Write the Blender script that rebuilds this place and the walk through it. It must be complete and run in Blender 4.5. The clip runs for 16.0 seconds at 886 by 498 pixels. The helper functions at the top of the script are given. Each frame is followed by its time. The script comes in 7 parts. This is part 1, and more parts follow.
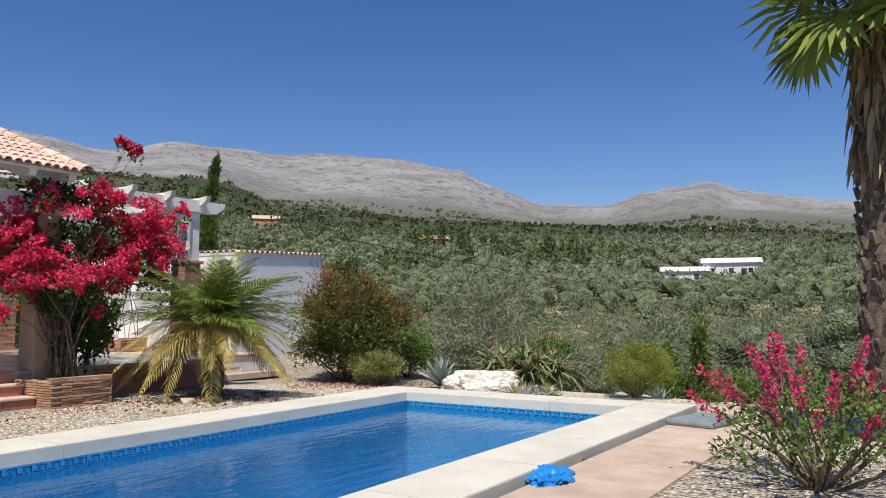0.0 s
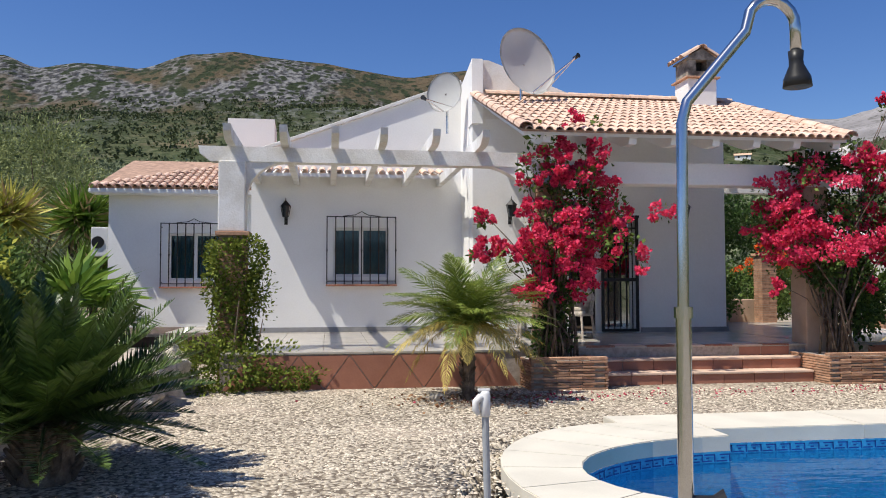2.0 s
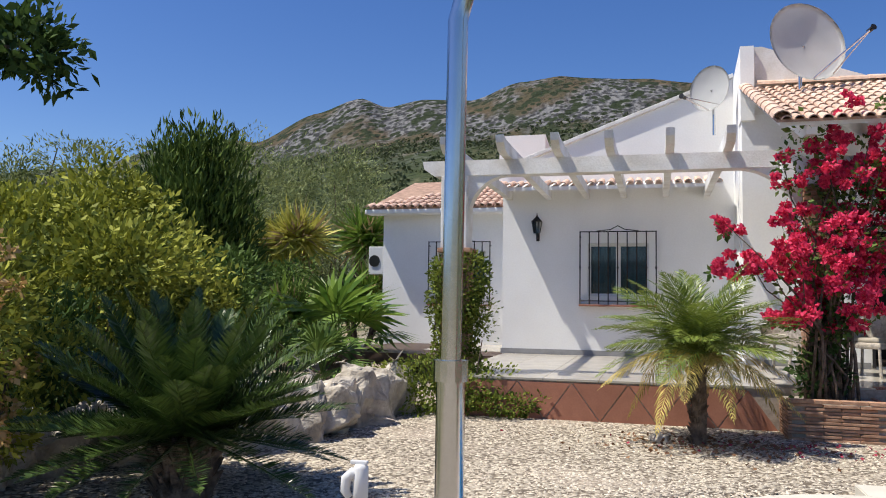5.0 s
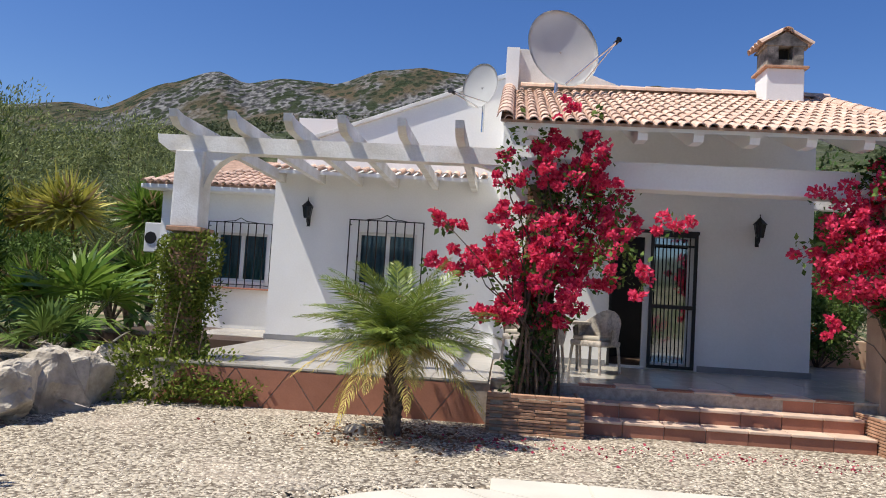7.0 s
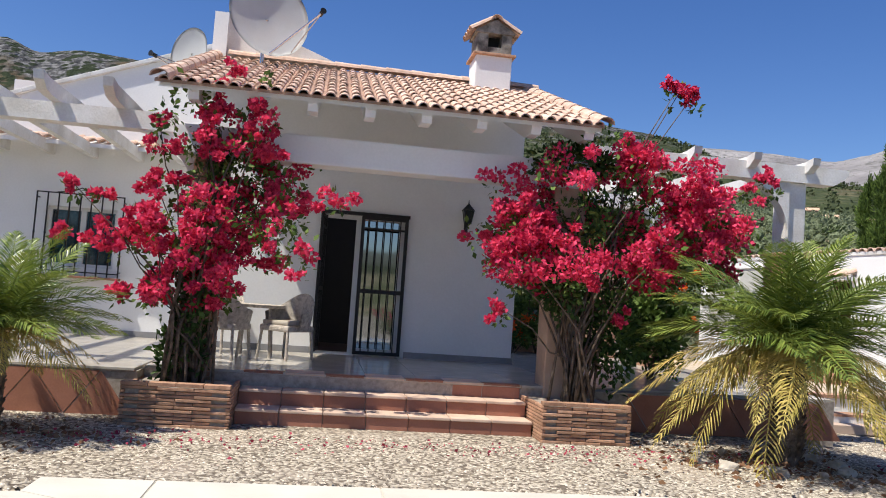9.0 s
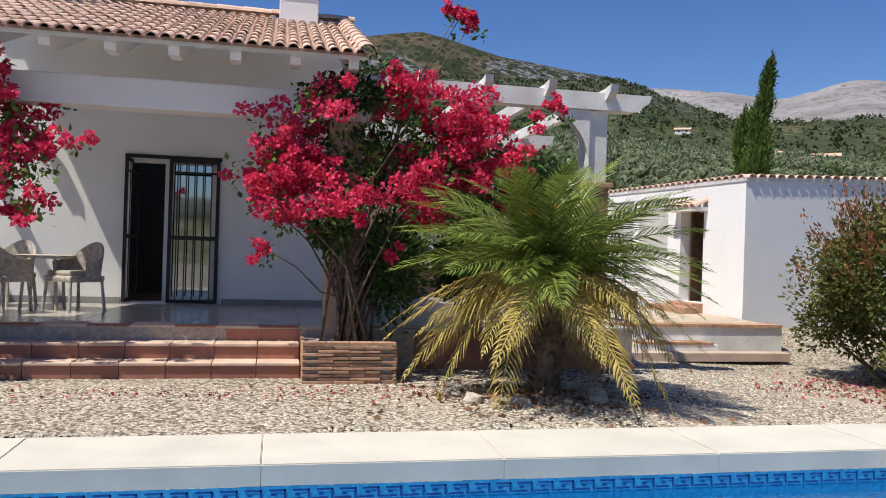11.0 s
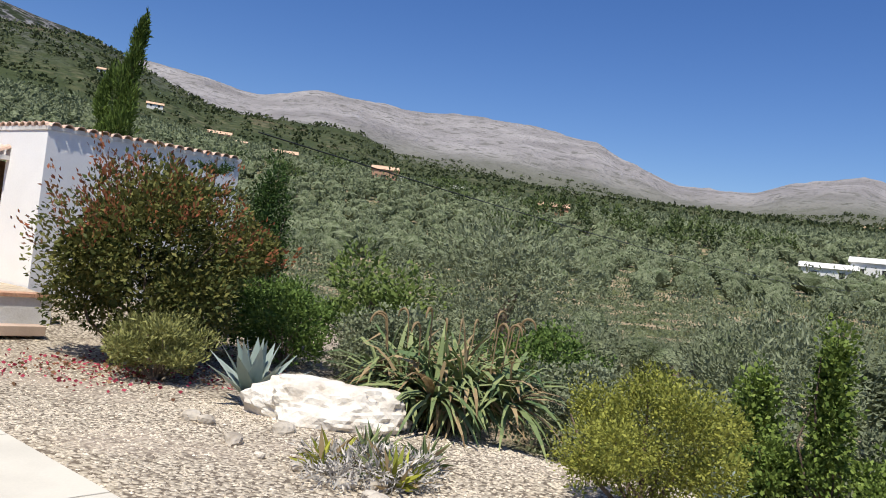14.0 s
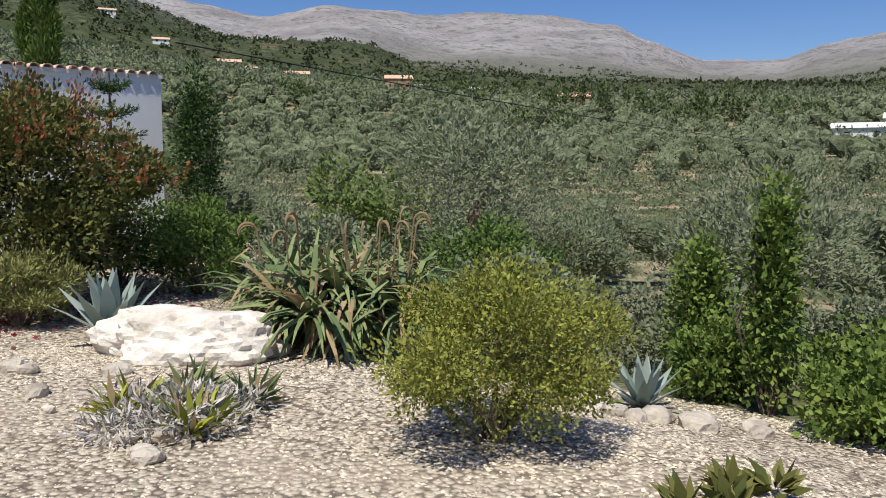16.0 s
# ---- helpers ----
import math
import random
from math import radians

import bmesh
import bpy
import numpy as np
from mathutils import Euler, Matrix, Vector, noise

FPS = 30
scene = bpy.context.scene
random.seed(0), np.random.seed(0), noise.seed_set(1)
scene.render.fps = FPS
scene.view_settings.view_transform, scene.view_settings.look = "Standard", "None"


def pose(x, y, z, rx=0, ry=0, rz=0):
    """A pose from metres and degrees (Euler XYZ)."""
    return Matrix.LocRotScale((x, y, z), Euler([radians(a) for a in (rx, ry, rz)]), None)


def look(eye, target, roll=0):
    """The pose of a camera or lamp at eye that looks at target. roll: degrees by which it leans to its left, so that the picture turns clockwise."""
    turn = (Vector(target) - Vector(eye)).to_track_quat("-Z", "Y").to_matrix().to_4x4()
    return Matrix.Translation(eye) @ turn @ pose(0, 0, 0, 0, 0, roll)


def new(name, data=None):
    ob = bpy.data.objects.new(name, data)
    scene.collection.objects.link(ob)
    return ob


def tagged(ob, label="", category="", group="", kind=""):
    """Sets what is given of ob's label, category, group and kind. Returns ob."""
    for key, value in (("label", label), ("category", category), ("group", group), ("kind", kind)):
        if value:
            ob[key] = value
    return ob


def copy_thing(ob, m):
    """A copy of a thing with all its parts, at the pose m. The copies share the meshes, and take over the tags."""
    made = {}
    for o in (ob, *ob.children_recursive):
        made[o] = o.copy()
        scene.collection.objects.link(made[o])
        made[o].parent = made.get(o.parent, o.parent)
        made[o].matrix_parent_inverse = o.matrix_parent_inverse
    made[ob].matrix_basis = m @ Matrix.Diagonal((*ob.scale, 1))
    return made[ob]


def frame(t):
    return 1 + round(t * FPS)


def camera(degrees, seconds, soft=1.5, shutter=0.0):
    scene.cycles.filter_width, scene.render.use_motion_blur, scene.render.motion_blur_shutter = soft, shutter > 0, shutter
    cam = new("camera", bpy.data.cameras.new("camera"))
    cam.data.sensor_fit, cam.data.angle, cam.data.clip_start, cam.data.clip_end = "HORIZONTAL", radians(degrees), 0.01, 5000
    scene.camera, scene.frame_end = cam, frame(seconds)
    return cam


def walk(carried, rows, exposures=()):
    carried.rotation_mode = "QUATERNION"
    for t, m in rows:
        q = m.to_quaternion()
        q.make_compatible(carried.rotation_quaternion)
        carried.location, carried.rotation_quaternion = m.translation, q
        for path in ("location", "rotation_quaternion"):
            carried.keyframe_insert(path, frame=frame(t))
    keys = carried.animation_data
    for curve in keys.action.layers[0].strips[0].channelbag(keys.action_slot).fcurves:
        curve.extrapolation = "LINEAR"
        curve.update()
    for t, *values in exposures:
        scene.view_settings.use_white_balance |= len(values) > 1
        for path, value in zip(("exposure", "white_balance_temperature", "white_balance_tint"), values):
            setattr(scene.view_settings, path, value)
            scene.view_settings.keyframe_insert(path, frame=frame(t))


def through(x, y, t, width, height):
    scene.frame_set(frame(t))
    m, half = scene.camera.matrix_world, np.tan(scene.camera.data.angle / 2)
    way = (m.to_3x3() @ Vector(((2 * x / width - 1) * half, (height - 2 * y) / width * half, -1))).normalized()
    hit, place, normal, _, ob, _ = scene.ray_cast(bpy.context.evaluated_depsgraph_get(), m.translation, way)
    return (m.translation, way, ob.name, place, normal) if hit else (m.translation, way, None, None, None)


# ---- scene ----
cam = camera(58.8, 16.0, 1.0)
PATH = [
    (0, (0.576, 0.335, 1.351), (2.273, 1.381, 1.509), 0.1),
    (0.5, (0.53, 0.482, 1.329), (1.929, 1.905, 1.455), 0.5),
    (0.7, (0.449, 0.554, 1.347), (1.707, 2.104, 1.463), 0.4),
    (1, (0.365, 0.65, 1.348), (1.424, 2.343, 1.461), 0.1),
    (1.5, (0.32, 0.741, 1.354), (1.06, 2.597, 1.445), -0.2),
    (1.7, (0.325, 0.772, 1.361), (0.885, 2.69, 1.45), -0.2),
    (2, (0.36, 0.854, 1.34), (0.648, 2.831, 1.432), -0.1),
    (2.5, (0.427, 0.999, 1.324), (0.449, 2.998, 1.408), 0.1),
    (3, (0.426, 1.212, 1.345), (0.226, 3.2, 1.428), -0.4),
    (3.2, (0.489, 1.265, 1.334), (0.198, 3.242, 1.435), -1.2),
    (5.3, (1.786, 1.83, 1.365), (1.219, 3.744, 1.498), 1.1),
    (5.5, (1.905, 1.865, 1.362), (1.307, 3.77, 1.484), 1.3),
    (6, (2.188, 1.959, 1.348), (1.616, 3.872, 1.451), 2.8),
    (6.5, (2.602, 2.163, 1.406), (2.365, 4.146, 1.51), 2.7),
    (7, (3.027, 2.244, 1.411), (2.865, 4.234, 1.528), 3.4),
    (7.5, (3.393, 2.434, 1.373), (3.409, 4.431, 1.495), 3.5),
    (8, (3.848, 2.495, 1.39), (4.005, 4.484, 1.52), 3.4),
    (8.5, (4.287, 2.605, 1.386), (4.502, 4.59, 1.502), 3.5),
    (9, (4.681, 2.755, 1.384), (4.982, 4.728, 1.513), 4.0),
    (9.2, (4.858, 2.779, 1.367), (5.189, 4.746, 1.51), 2.8),
    (11.3, (7.014, 2.677, 1.377), (7.436, 4.632, 1.373), 2.1),
    (11.5, (7.168, 2.735, 1.389), (7.598, 4.688, 1.388), 2.6),
    (12, (7.601, 2.88, 1.392), (8.181, 4.793, 1.444), 2.1),
    (12.5, (8.137, 3.018, 1.332), (8.85, 4.885, 1.412), 3.7),
    (13, (8.704, 2.956, 1.346), (9.776, 4.641, 1.445), 4.3),
    (13.5, (9.233, 2.733, 1.316), (10.392, 4.362, 1.367), 5.2),
    (13.6, (9.327, 2.693, 1.317), (10.588, 4.245, 1.36), 5.4),
    (14, (9.823, 2.6, 1.316), (11.339, 3.904, 1.37), 6.6),
    (14.5, (10.283, 2.35, 1.267), (11.871, 3.563, 1.346), 5.0),
    (15, (10.74, 2.294, 1.272), (12.291, 3.554, 1.207), 5.8),
    (15.5, (11.201, 2.307, 1.312), (12.666, 3.66, 1.151), 1.2),
    (16, (11.677, 2.302, 1.252), (13.141, 3.652, 1.064), 0.2),
]
walk(cam, [(t, look(eye, target, roll)) for t, eye, target, roll in PATH], exposures=((0.0, 0.37), (2.5, 0.53), (5.5, 0.58), (7.5, 0.55), (9.0, 0.62), (11.5, 0.44), (13.0, 0.53), (15.0, 0.38), (16.0, 0.36)))
# ---- world, sun, exposure ----
SUN_WAY = Vector((0.50, 0.21, -1.0)).normalized()
world = bpy.data.worlds.new("sky")
scene.world = world
world.use_nodes = True
_bg = world.node_tree.nodes["Background"]
_sky = world.node_tree.nodes.new("ShaderNodeTexSky")
_sky.sky_type, _sky.sun_disc = "NISHITA", False
_sky.sun_elevation, _sky.sun_rotation = radians(61), radians(247)
_sky.altitude, _sky.air_density, _sky.dust_density, _sky.ozone_density = 500, 1.0, 0.6, 3.0
_hue = world.node_tree.nodes.new("ShaderNodeHueSaturation")
_hue.inputs["Saturation"].default_value = 1.27
_hue.inputs["Hue"].default_value = 0.514
world.node_tree.links.new(_sky.outputs[0], _hue.inputs["Color"])
world.node_tree.links.new(_hue.outputs[0], _bg.inputs[0])
_bg.inputs[1].default_value = 0.085
sun = new("sun", bpy.data.lights.new("sun", "SUN"))
sun.data.energy, sun.data.angle, sun.data.color = 3.9, radians(0.53), (1.0, 0.945, 0.845)
sun.rotation_mode = "QUATERNION"
sun.rotation_quaternion = SUN_WAY.to_track_quat("-Z", "Y")

# ---- materials ----


def mat(name, color, rough=0.8, metal=0.0, vary=0.15, scale=6.0, fine=60.0, bump=0.2, color2=None, island=0.0, objrand=0.0, depth=0.01, spec=0.3):
    """A procedural surface: base colour broken by two scales of noise, with relief; island and objrand vary brightness piece by piece."""
    m = bpy.data.materials.new(name)
    m.use_nodes = True
    nt = m.node_tree
    p = nt.nodes["Principled BSDF"]
    p.inputs["Roughness"].default_value, p.inputs["Metallic"].default_value = rough, metal
    p.inputs["Specular IOR Level"].default_value = spec
    tc = nt.nodes.new("ShaderNodeNewGeometry")
    n1 = nt.nodes.new("ShaderNodeTexNoise")
    n2 = nt.nodes.new("ShaderNodeTexNoise")
    n1.inputs["Scale"].default_value, n2.inputs["Scale"].default_value = scale, fine
    n1.inputs["Detail"].default_value = 5
    for n in (n1, n2):
        nt.links.new(tc.outputs["Position"], n.inputs["Vector"])
    mix = nt.nodes.new("ShaderNodeMix")
    mix.data_type = "RGBA"
    c2 = color2 or tuple(c * (1 - 2 * vary) for c in color)
    mix.inputs[6].default_value, mix.inputs[7].default_value = (*c2, 1), (*color, 1)
    ramp = nt.nodes.new("ShaderNodeMapRange")
    ramp.inputs["From Min"].default_value, ramp.inputs["From Max"].default_value = 0.35, 0.62
    nt.links.new(n1.outputs["Fac"], ramp.inputs["Value"])
    nt.links.new(ramp.outputs["Result"], mix.inputs[0])
    out = mix.outputs[2]
    val = nt.nodes.new("ShaderNodeMath")
    val.operation = "MULTIPLY_ADD"
    val.inputs[1].default_value, val.inputs[2].default_value = vary * 2, 1 - vary
    nt.links.new(n2.outputs["Fac"], val.inputs[0])
    last = val.outputs[0]
    for amount, src in ((island, tc.outputs["Random Per Island"]), (objrand, None)):
        if amount:
            if src is None:
                src = nt.nodes.new("ShaderNodeObjectInfo").outputs["Random"]
            a = nt.nodes.new("ShaderNodeMath")
            a.operation = "MULTIPLY_ADD"
            a.inputs[1].default_value, a.inputs[2].default_value = 2 * amount, 1 - amount
            nt.links.new(src, a.inputs[0])
            b = nt.nodes.new("ShaderNodeMath")
            b.operation = "MULTIPLY"
            nt.links.new(a.outputs[0], b.inputs[0])
            nt.links.new(last, b.inputs[1])
            last = b.outputs[0]
    mul = nt.nodes.new("ShaderNodeVectorMath")
    mul.operation = "SCALE"
    nt.links.new(out, mul.inputs[0])
    nt.links.new(last, mul.inputs["Scale"])
    nt.links.new(mul.outputs[0], p.inputs["Base Color"])
    if bump:
        b = nt.nodes.new("ShaderNodeBump")
        b.inputs["Strength"].default_value, b.inputs["Distance"].default_value = bump, depth
        nt.links.new(n2.outputs["Fac"], b.inputs["Height"])
        nt.links.new(b.outputs[0], p.inputs["Normal"])
    return m


def leaf_mat(name, color, color2, through=0.18, rough=0.6, spec=0.12, each=1.0, patch=1.3):
    """Leaves: colour drawn leaf by leaf between two, some light passing through."""
    m = bpy.data.materials.new(name)
    m.use_nodes = True
    nt = m.node_tree
    p = nt.nodes["Principled BSDF"]
    p.inputs["Roughness"].default_value = rough
    p.inputs["Specular IOR Level"].default_value = spec
    g = nt.nodes.new("ShaderNodeNewGeometry")
    mix = nt.nodes.new("ShaderNodeMix")
    mix.data_type = "RGBA"
    mix.inputs[6].default_value, mix.inputs[7].default_value = (*color, 1), (*color2, 1)
    n = nt.nodes.new("ShaderNodeTexNoise")
    n.inputs["Scale"].default_value = patch
    nt.links.new(g.outputs["Position"], n.inputs["Vector"])
    add = nt.nodes.new("ShaderNodeMath")
    add.operation = "ADD"
    own = nt.nodes.new("ShaderNodeMath")
    own.operation = "MULTIPLY_ADD"
    own.inputs[1].default_value, own.inputs[2].default_value = each, (1 - each) / 2
    nt.links.new(g.outputs["Random Per Island"], own.inputs[0])
    nt.links.new(own.outputs[0], add.inputs[0])
    nt.links.new(n.outputs["Fac"], add.inputs[1])
    half = nt.nodes.new("ShaderNodeMapRange")
    half.inputs["From Min"].default_value, half.inputs["From Max"].default_value = 0.35, 1.35
    nt.links.new(add.outputs[0], half.inputs["Value"])
    nt.links.new(half.outputs["Result"], mix.inputs[0])
    nt.links.new(mix.outputs[2], p.inputs["Base Color"])
    t = nt.nodes.new("ShaderNodeBsdfTranslucent")
    nt.links.new(mix.outputs[2], t.inputs["Color"])
    ms = nt.nodes.new("ShaderNodeMixShader")
    ms.inputs[0].default_value = through
    nt.links.new(p.outputs[0], ms.inputs[1])
    nt.links.new(t.outputs[0], ms.inputs[2])
    nt.links.new(ms.outputs[0], nt.nodes["Material Output"].inputs["Surface"])
    return m


WHITE = mat("white_render", (0.86, 0.86, 0.85), 0.9, vary=0.05, scale=0.9, fine=35, bump=0.25, depth=0.006, color2=(0.81, 0.805, 0.79))
WHITE_OLD = mat("weathered_white", (0.82, 0.81, 0.79), 0.9, vary=0.1, scale=2.5, fine=40, bump=0.3, color2=(0.66, 0.63, 0.58))
SKIRT = mat("grey_skirting", (0.30, 0.30, 0.31), 0.6, vary=0.1, scale=5)
ROOF_T = mat("roof_tile", (0.62, 0.42, 0.29), 0.85, vary=0.16, scale=9, fine=70, bump=0.3, color2=(0.46, 0.28, 0.18), island=0.22)
TERRA = mat("terracotta_slab", (0.36, 0.16, 0.105), 0.7, vary=0.14, scale=5, fine=50, bump=0.15, objrand=0.16, color2=(0.32, 0.14, 0.09))
TREAD = mat("pale_step_tile", (0.68, 0.50, 0.38), 0.75, vary=0.1, scale=5, fine=50, bump=0.1, objrand=0.08)
BRICK = mat("slim_brick", (0.47, 0.28, 0.18), 0.85, vary=0.2, scale=14, fine=90, bump=0.4, objrand=0.25, island=0.22, color2=(0.34, 0.19, 0.12))
MORTAR = mat("mortar", (0.42, 0.36, 0.30), 0.95, vary=0.15, scale=20)
FLOORT = mat("terrace_tile", (0.47, 0.435, 0.375), 0.22, vary=0.06, scale=4, fine=30, bump=0.03, objrand=0.05, spec=0.5)
COPING = mat("cream_coping", (0.66, 0.62, 0.525), 0.75, vary=0.06, scale=2, fine=80, bump=0.2, objrand=0.03, depth=0.004)
PAVE = mat("peach_paving", (0.58, 0.44, 0.34), 0.8, vary=0.1, scale=3, fine=60, bump=0.2, objrand=0.08)
IRON = mat("black_iron", (0.02, 0.02, 0.022), 0.45, vary=0.05, bump=0.0)
ALU = mat("white_aluminium", (0.72, 0.72, 0.72), 0.4, vary=0.02, bump=0.0)
CHROME = mat("steel_tube", (0.62, 0.62, 0.62), 0.18, 1.0, vary=0.04, bump=0.0)
# near-black colour standing in for shade inside rooms, flue and far openings
DARK = mat("painted_opening_dark", (0.03, 0.03, 0.03), 0.9, vary=0.05)
DISH = mat("dish_grey", (0.70, 0.70, 0.69), 0.5, vary=0.04, scale=2, bump=0.0)
BARK = mat("bark", (0.20, 0.15, 0.11), 0.95, vary=0.3, scale=12, fine=60, bump=0.8, depth=0.02, island=0.2)
ROCK = mat("limestone", (0.60, 0.54, 0.45), 0.9, vary=0.15, scale=4, fine=25, bump=0.7, depth=0.03, color2=(0.30, 0.26, 0.21), objrand=0.12)
ROCKW = mat("pale_boulder_stone", (0.76, 0.72, 0.64), 0.9, vary=0.1, scale=5, fine=25, bump=0.6, depth=0.02, color2=(0.55, 0.49, 0.41))
BLACKP = mat("black_plastic", (0.02, 0.02, 0.02), 0.4, vary=0.03, bump=0)
WICKER = mat("wicker", (0.62, 0.55, 0.47), 0.8, vary=0.2, scale=20, fine=160, bump=0.8, island=0.1)
PVC = mat("white_pvc", (0.7, 0.7, 0.68), 0.4, vary=0.03, bump=0)
OCHRE = mat("ochre_render", (0.56, 0.40, 0.28), 0.9, vary=0.1, scale=3)
# indoor floor: shade put into the colour so the doorway looks unlit
INNER = mat("shade_dark_floor_tile", (0.09, 0.06, 0.045), 0.5, vary=0.1, scale=4)

GLASS = bpy.data.materials.new("window_glass")
GLASS.use_nodes = True
_p = GLASS.node_tree.nodes["Principled BSDF"]
_p.inputs["Base Color"].default_value = (0.05, 0.06, 0.07, 1)
_p.inputs["Roughness"].default_value, _p.inputs["Specular IOR Level"].default_value = 0.04, 0.9

CURTAIN = mat("blue_curtain", (0.10, 0.22, 0.30), 0.9, vary=0.12, scale=6, fine=90, bump=0.1)
PANE = bpy.data.materials.new("clear_window_glass")
PANE.use_nodes = True
_nt = PANE.node_tree
_t, _gl, _f, _m = (_nt.nodes.new(k) for k in ("ShaderNodeBsdfTransparent", "ShaderNodeBsdfGlossy", "ShaderNodeFresnel", "ShaderNodeMixShader"))
_t.inputs[0].default_value = (0.72, 0.78, 0.80, 1)
_gl.inputs["Roughness"].default_value = 0.02
_f.inputs[0].default_value = 1.5
_nt.links.new(_f.outputs[0], _m.inputs[0])
_nt.links.new(_t.outputs[0], _m.inputs[1])
_nt.links.new(_gl.outputs[0], _m.inputs[2])
_nt.links.new(_m.outputs[0], _nt.nodes["Material Output"].inputs["Surface"])

MOSAIC = bpy.data.materials.new("blue_pool_mosaic")
MOSAIC.use_nodes = True
_nt = MOSAIC.node_tree
_g, _v, _r = (_nt.nodes.new(k) for k in ("ShaderNodeNewGeometry", "ShaderNodeTexVoronoi", "ShaderNodeMix"))
_v.inputs["Scale"].default_value, _v.inputs["Randomness"].default_value = 40, 0.0
_r.data_type = "RGBA"
_r.inputs[6].default_value, _r.inputs[7].default_value = (0.02, 0.23, 0.48, 1), (0.045, 0.37, 0.64, 1)
_nt.links.new(_g.outputs["Position"], _v.inputs["Vector"])
_nt.links.new(_v.outputs["Color"], _r.inputs[0])
_nt.links.new(_r.outputs[2], _nt.nodes["Principled BSDF"].inputs["Base Color"])
_nt.nodes["Principled BSDF"].inputs["Roughness"].default_value = 0.3

WATER = bpy.data.materials.new("pool_water")
WATER.use_nodes = True
_nt = WATER.node_tree
_t, _gl, _f, _m, _b, _n, _g = (_nt.nodes.new(k) for k in ("ShaderNodeBsdfTransparent", "ShaderNodeBsdfGlossy", "ShaderNodeFresnel", "ShaderNodeMixShader", "ShaderNodeBump", "ShaderNodeTexNoise", "ShaderNodeNewGeometry"))
_t.inputs[0].default_value = (0.62, 0.90, 0.98, 1)
_gl.inputs["Roughness"].default_value = 0.03
_f.inputs[0].default_value = 1.33
_n.inputs["Scale"].default_value, _n.inputs["Detail"].default_value = 5.0, 3
_b.inputs["Strength"].default_value, _b.inputs["Distance"].default_value = 0.35, 0.03
_mp = _nt.nodes.new("ShaderNodeMapping")
_mp.inputs["Scale"].default_value = (0.45, 1.6, 1)
_nt.links.new(_g.outputs["Position"], _mp.inputs[0])
_nt.links.new(_mp.outputs[0], _n.inputs["Vector"])
_nt.links.new(_n.outputs["Fac"], _b.inputs["Height"])
_nt.links.new(_b.outputs[0], _gl.inputs["Normal"])
_nt.links.new(_b.outputs[0], _f.inputs["Normal"])
_nt.links.new(_f.outputs[0], _m.inputs[0])
_nt.links.new(_t.outputs[0], _m.inputs[1])
_nt.links.new(_gl.outputs[0], _m.inputs[2])
_nt.links.new(_m.outputs[0], _nt.nodes["Material Output"].inputs["Surface"])

# ---- mesh helpers ----


def mesh_np(name, verts, faces, material, smooth=False):
    me = bpy.data.meshes.new(name)
    me.from_pydata([tuple(v) for v in verts], [], [tuple(f) for f in faces])
    if material:
        me.materials.append(material)
    if smooth:
        me.polygons.foreach_set("use_smooth", [True] * len(me.polygons))
    me.update()
    return me


def bm_mesh(name, bm, material, smooth=False):
    me = bpy.data.meshes.new(name)
    bmesh.ops.recalc_face_normals(bm, faces=bm.faces)
    bm.to_mesh(me)
    bm.free()
    if material:
        me.materials.append(material)
    if smooth:
        me.polygons.foreach_set("use_smooth", [True] * len(me.polygons))
    return me


def part(name, me, parent=None, label="", m=None):
    ob = new(name, me)
    if parent is not None:
        ob.parent = parent
    if m is not None:
        ob.matrix_basis = m
    if label:
        ob["label"] = label
    return ob


def thing(name, x, y, z, label, category, group="", kind="", rz=0):
    ob = new(name)
    ob.empty_display_size = 0.1
    ob.matrix_basis = pose(x, y, z, 0, 0, rz)
    return tagged(ob, label, category, group, kind)


def box(x0, y0, z0, x1, y1, z1, bevel=0.0, bm=None):
    b = bmesh.new()
    bmesh.ops.create_cube(b, size=1, matrix=Matrix.Translation(((x0 + x1) / 2, (y0 + y1) / 2, (z0 + z1) / 2)) @ Matrix.Diagonal((x1 - x0, y1 - y0, z1 - z0, 1)))
    if bevel:
        bmesh.ops.bevel(b, geom=b.edges[:], offset=bevel, segments=2, affect="EDGES", profile=0.6)
    if bm is None:
        return b
    me = bpy.data.meshes.new("tmp")
    b.to_mesh(me)
    b.free()
    bm.from_mesh(me)
    bpy.data.meshes.remove(me)
    return bm


def tube(points, radius, sides=8, bm=None, caps=True):
    """A tube along points; radius is one number or one for each point."""
    bm = bm or bmesh.new()
    pts = [Vector(p) for p in points]
    rad = radius if isinstance(radius, (list, tuple)) else [radius] * len(pts)
    rings, up = [], Vector((0.31, 0.17, 0.93))
    for i, p in enumerate(pts):
        d = (pts[min(i + 1, len(pts) - 1)] - pts[max(i - 1, 0)]).normalized()
        if abs(d.dot(up)) > 0.97:
            up = Vector((0.93, 0.2, 0.3))
        a = d.cross(up).normalized()
        b = d.cross(a)
        up = -b if b.dot(up) < 0 else b
        rings.append([bm.verts.new(p + rad[i] * (math.cos(6.2832 * k / sides) * a + math.sin(6.2832 * k / sides) * d.cross(a))) for k in range(sides)])
    for r0, r1 in zip(rings, rings[1:]):
        for k in range(sides):
            bm.faces.new((r0[k], r0[(k + 1) % sides], r1[(k + 1) % sides], r1[k]))
    if caps:
        bm.faces.new(rings[0])
        bm.faces.new(rings[-1][::-1])
    return bm


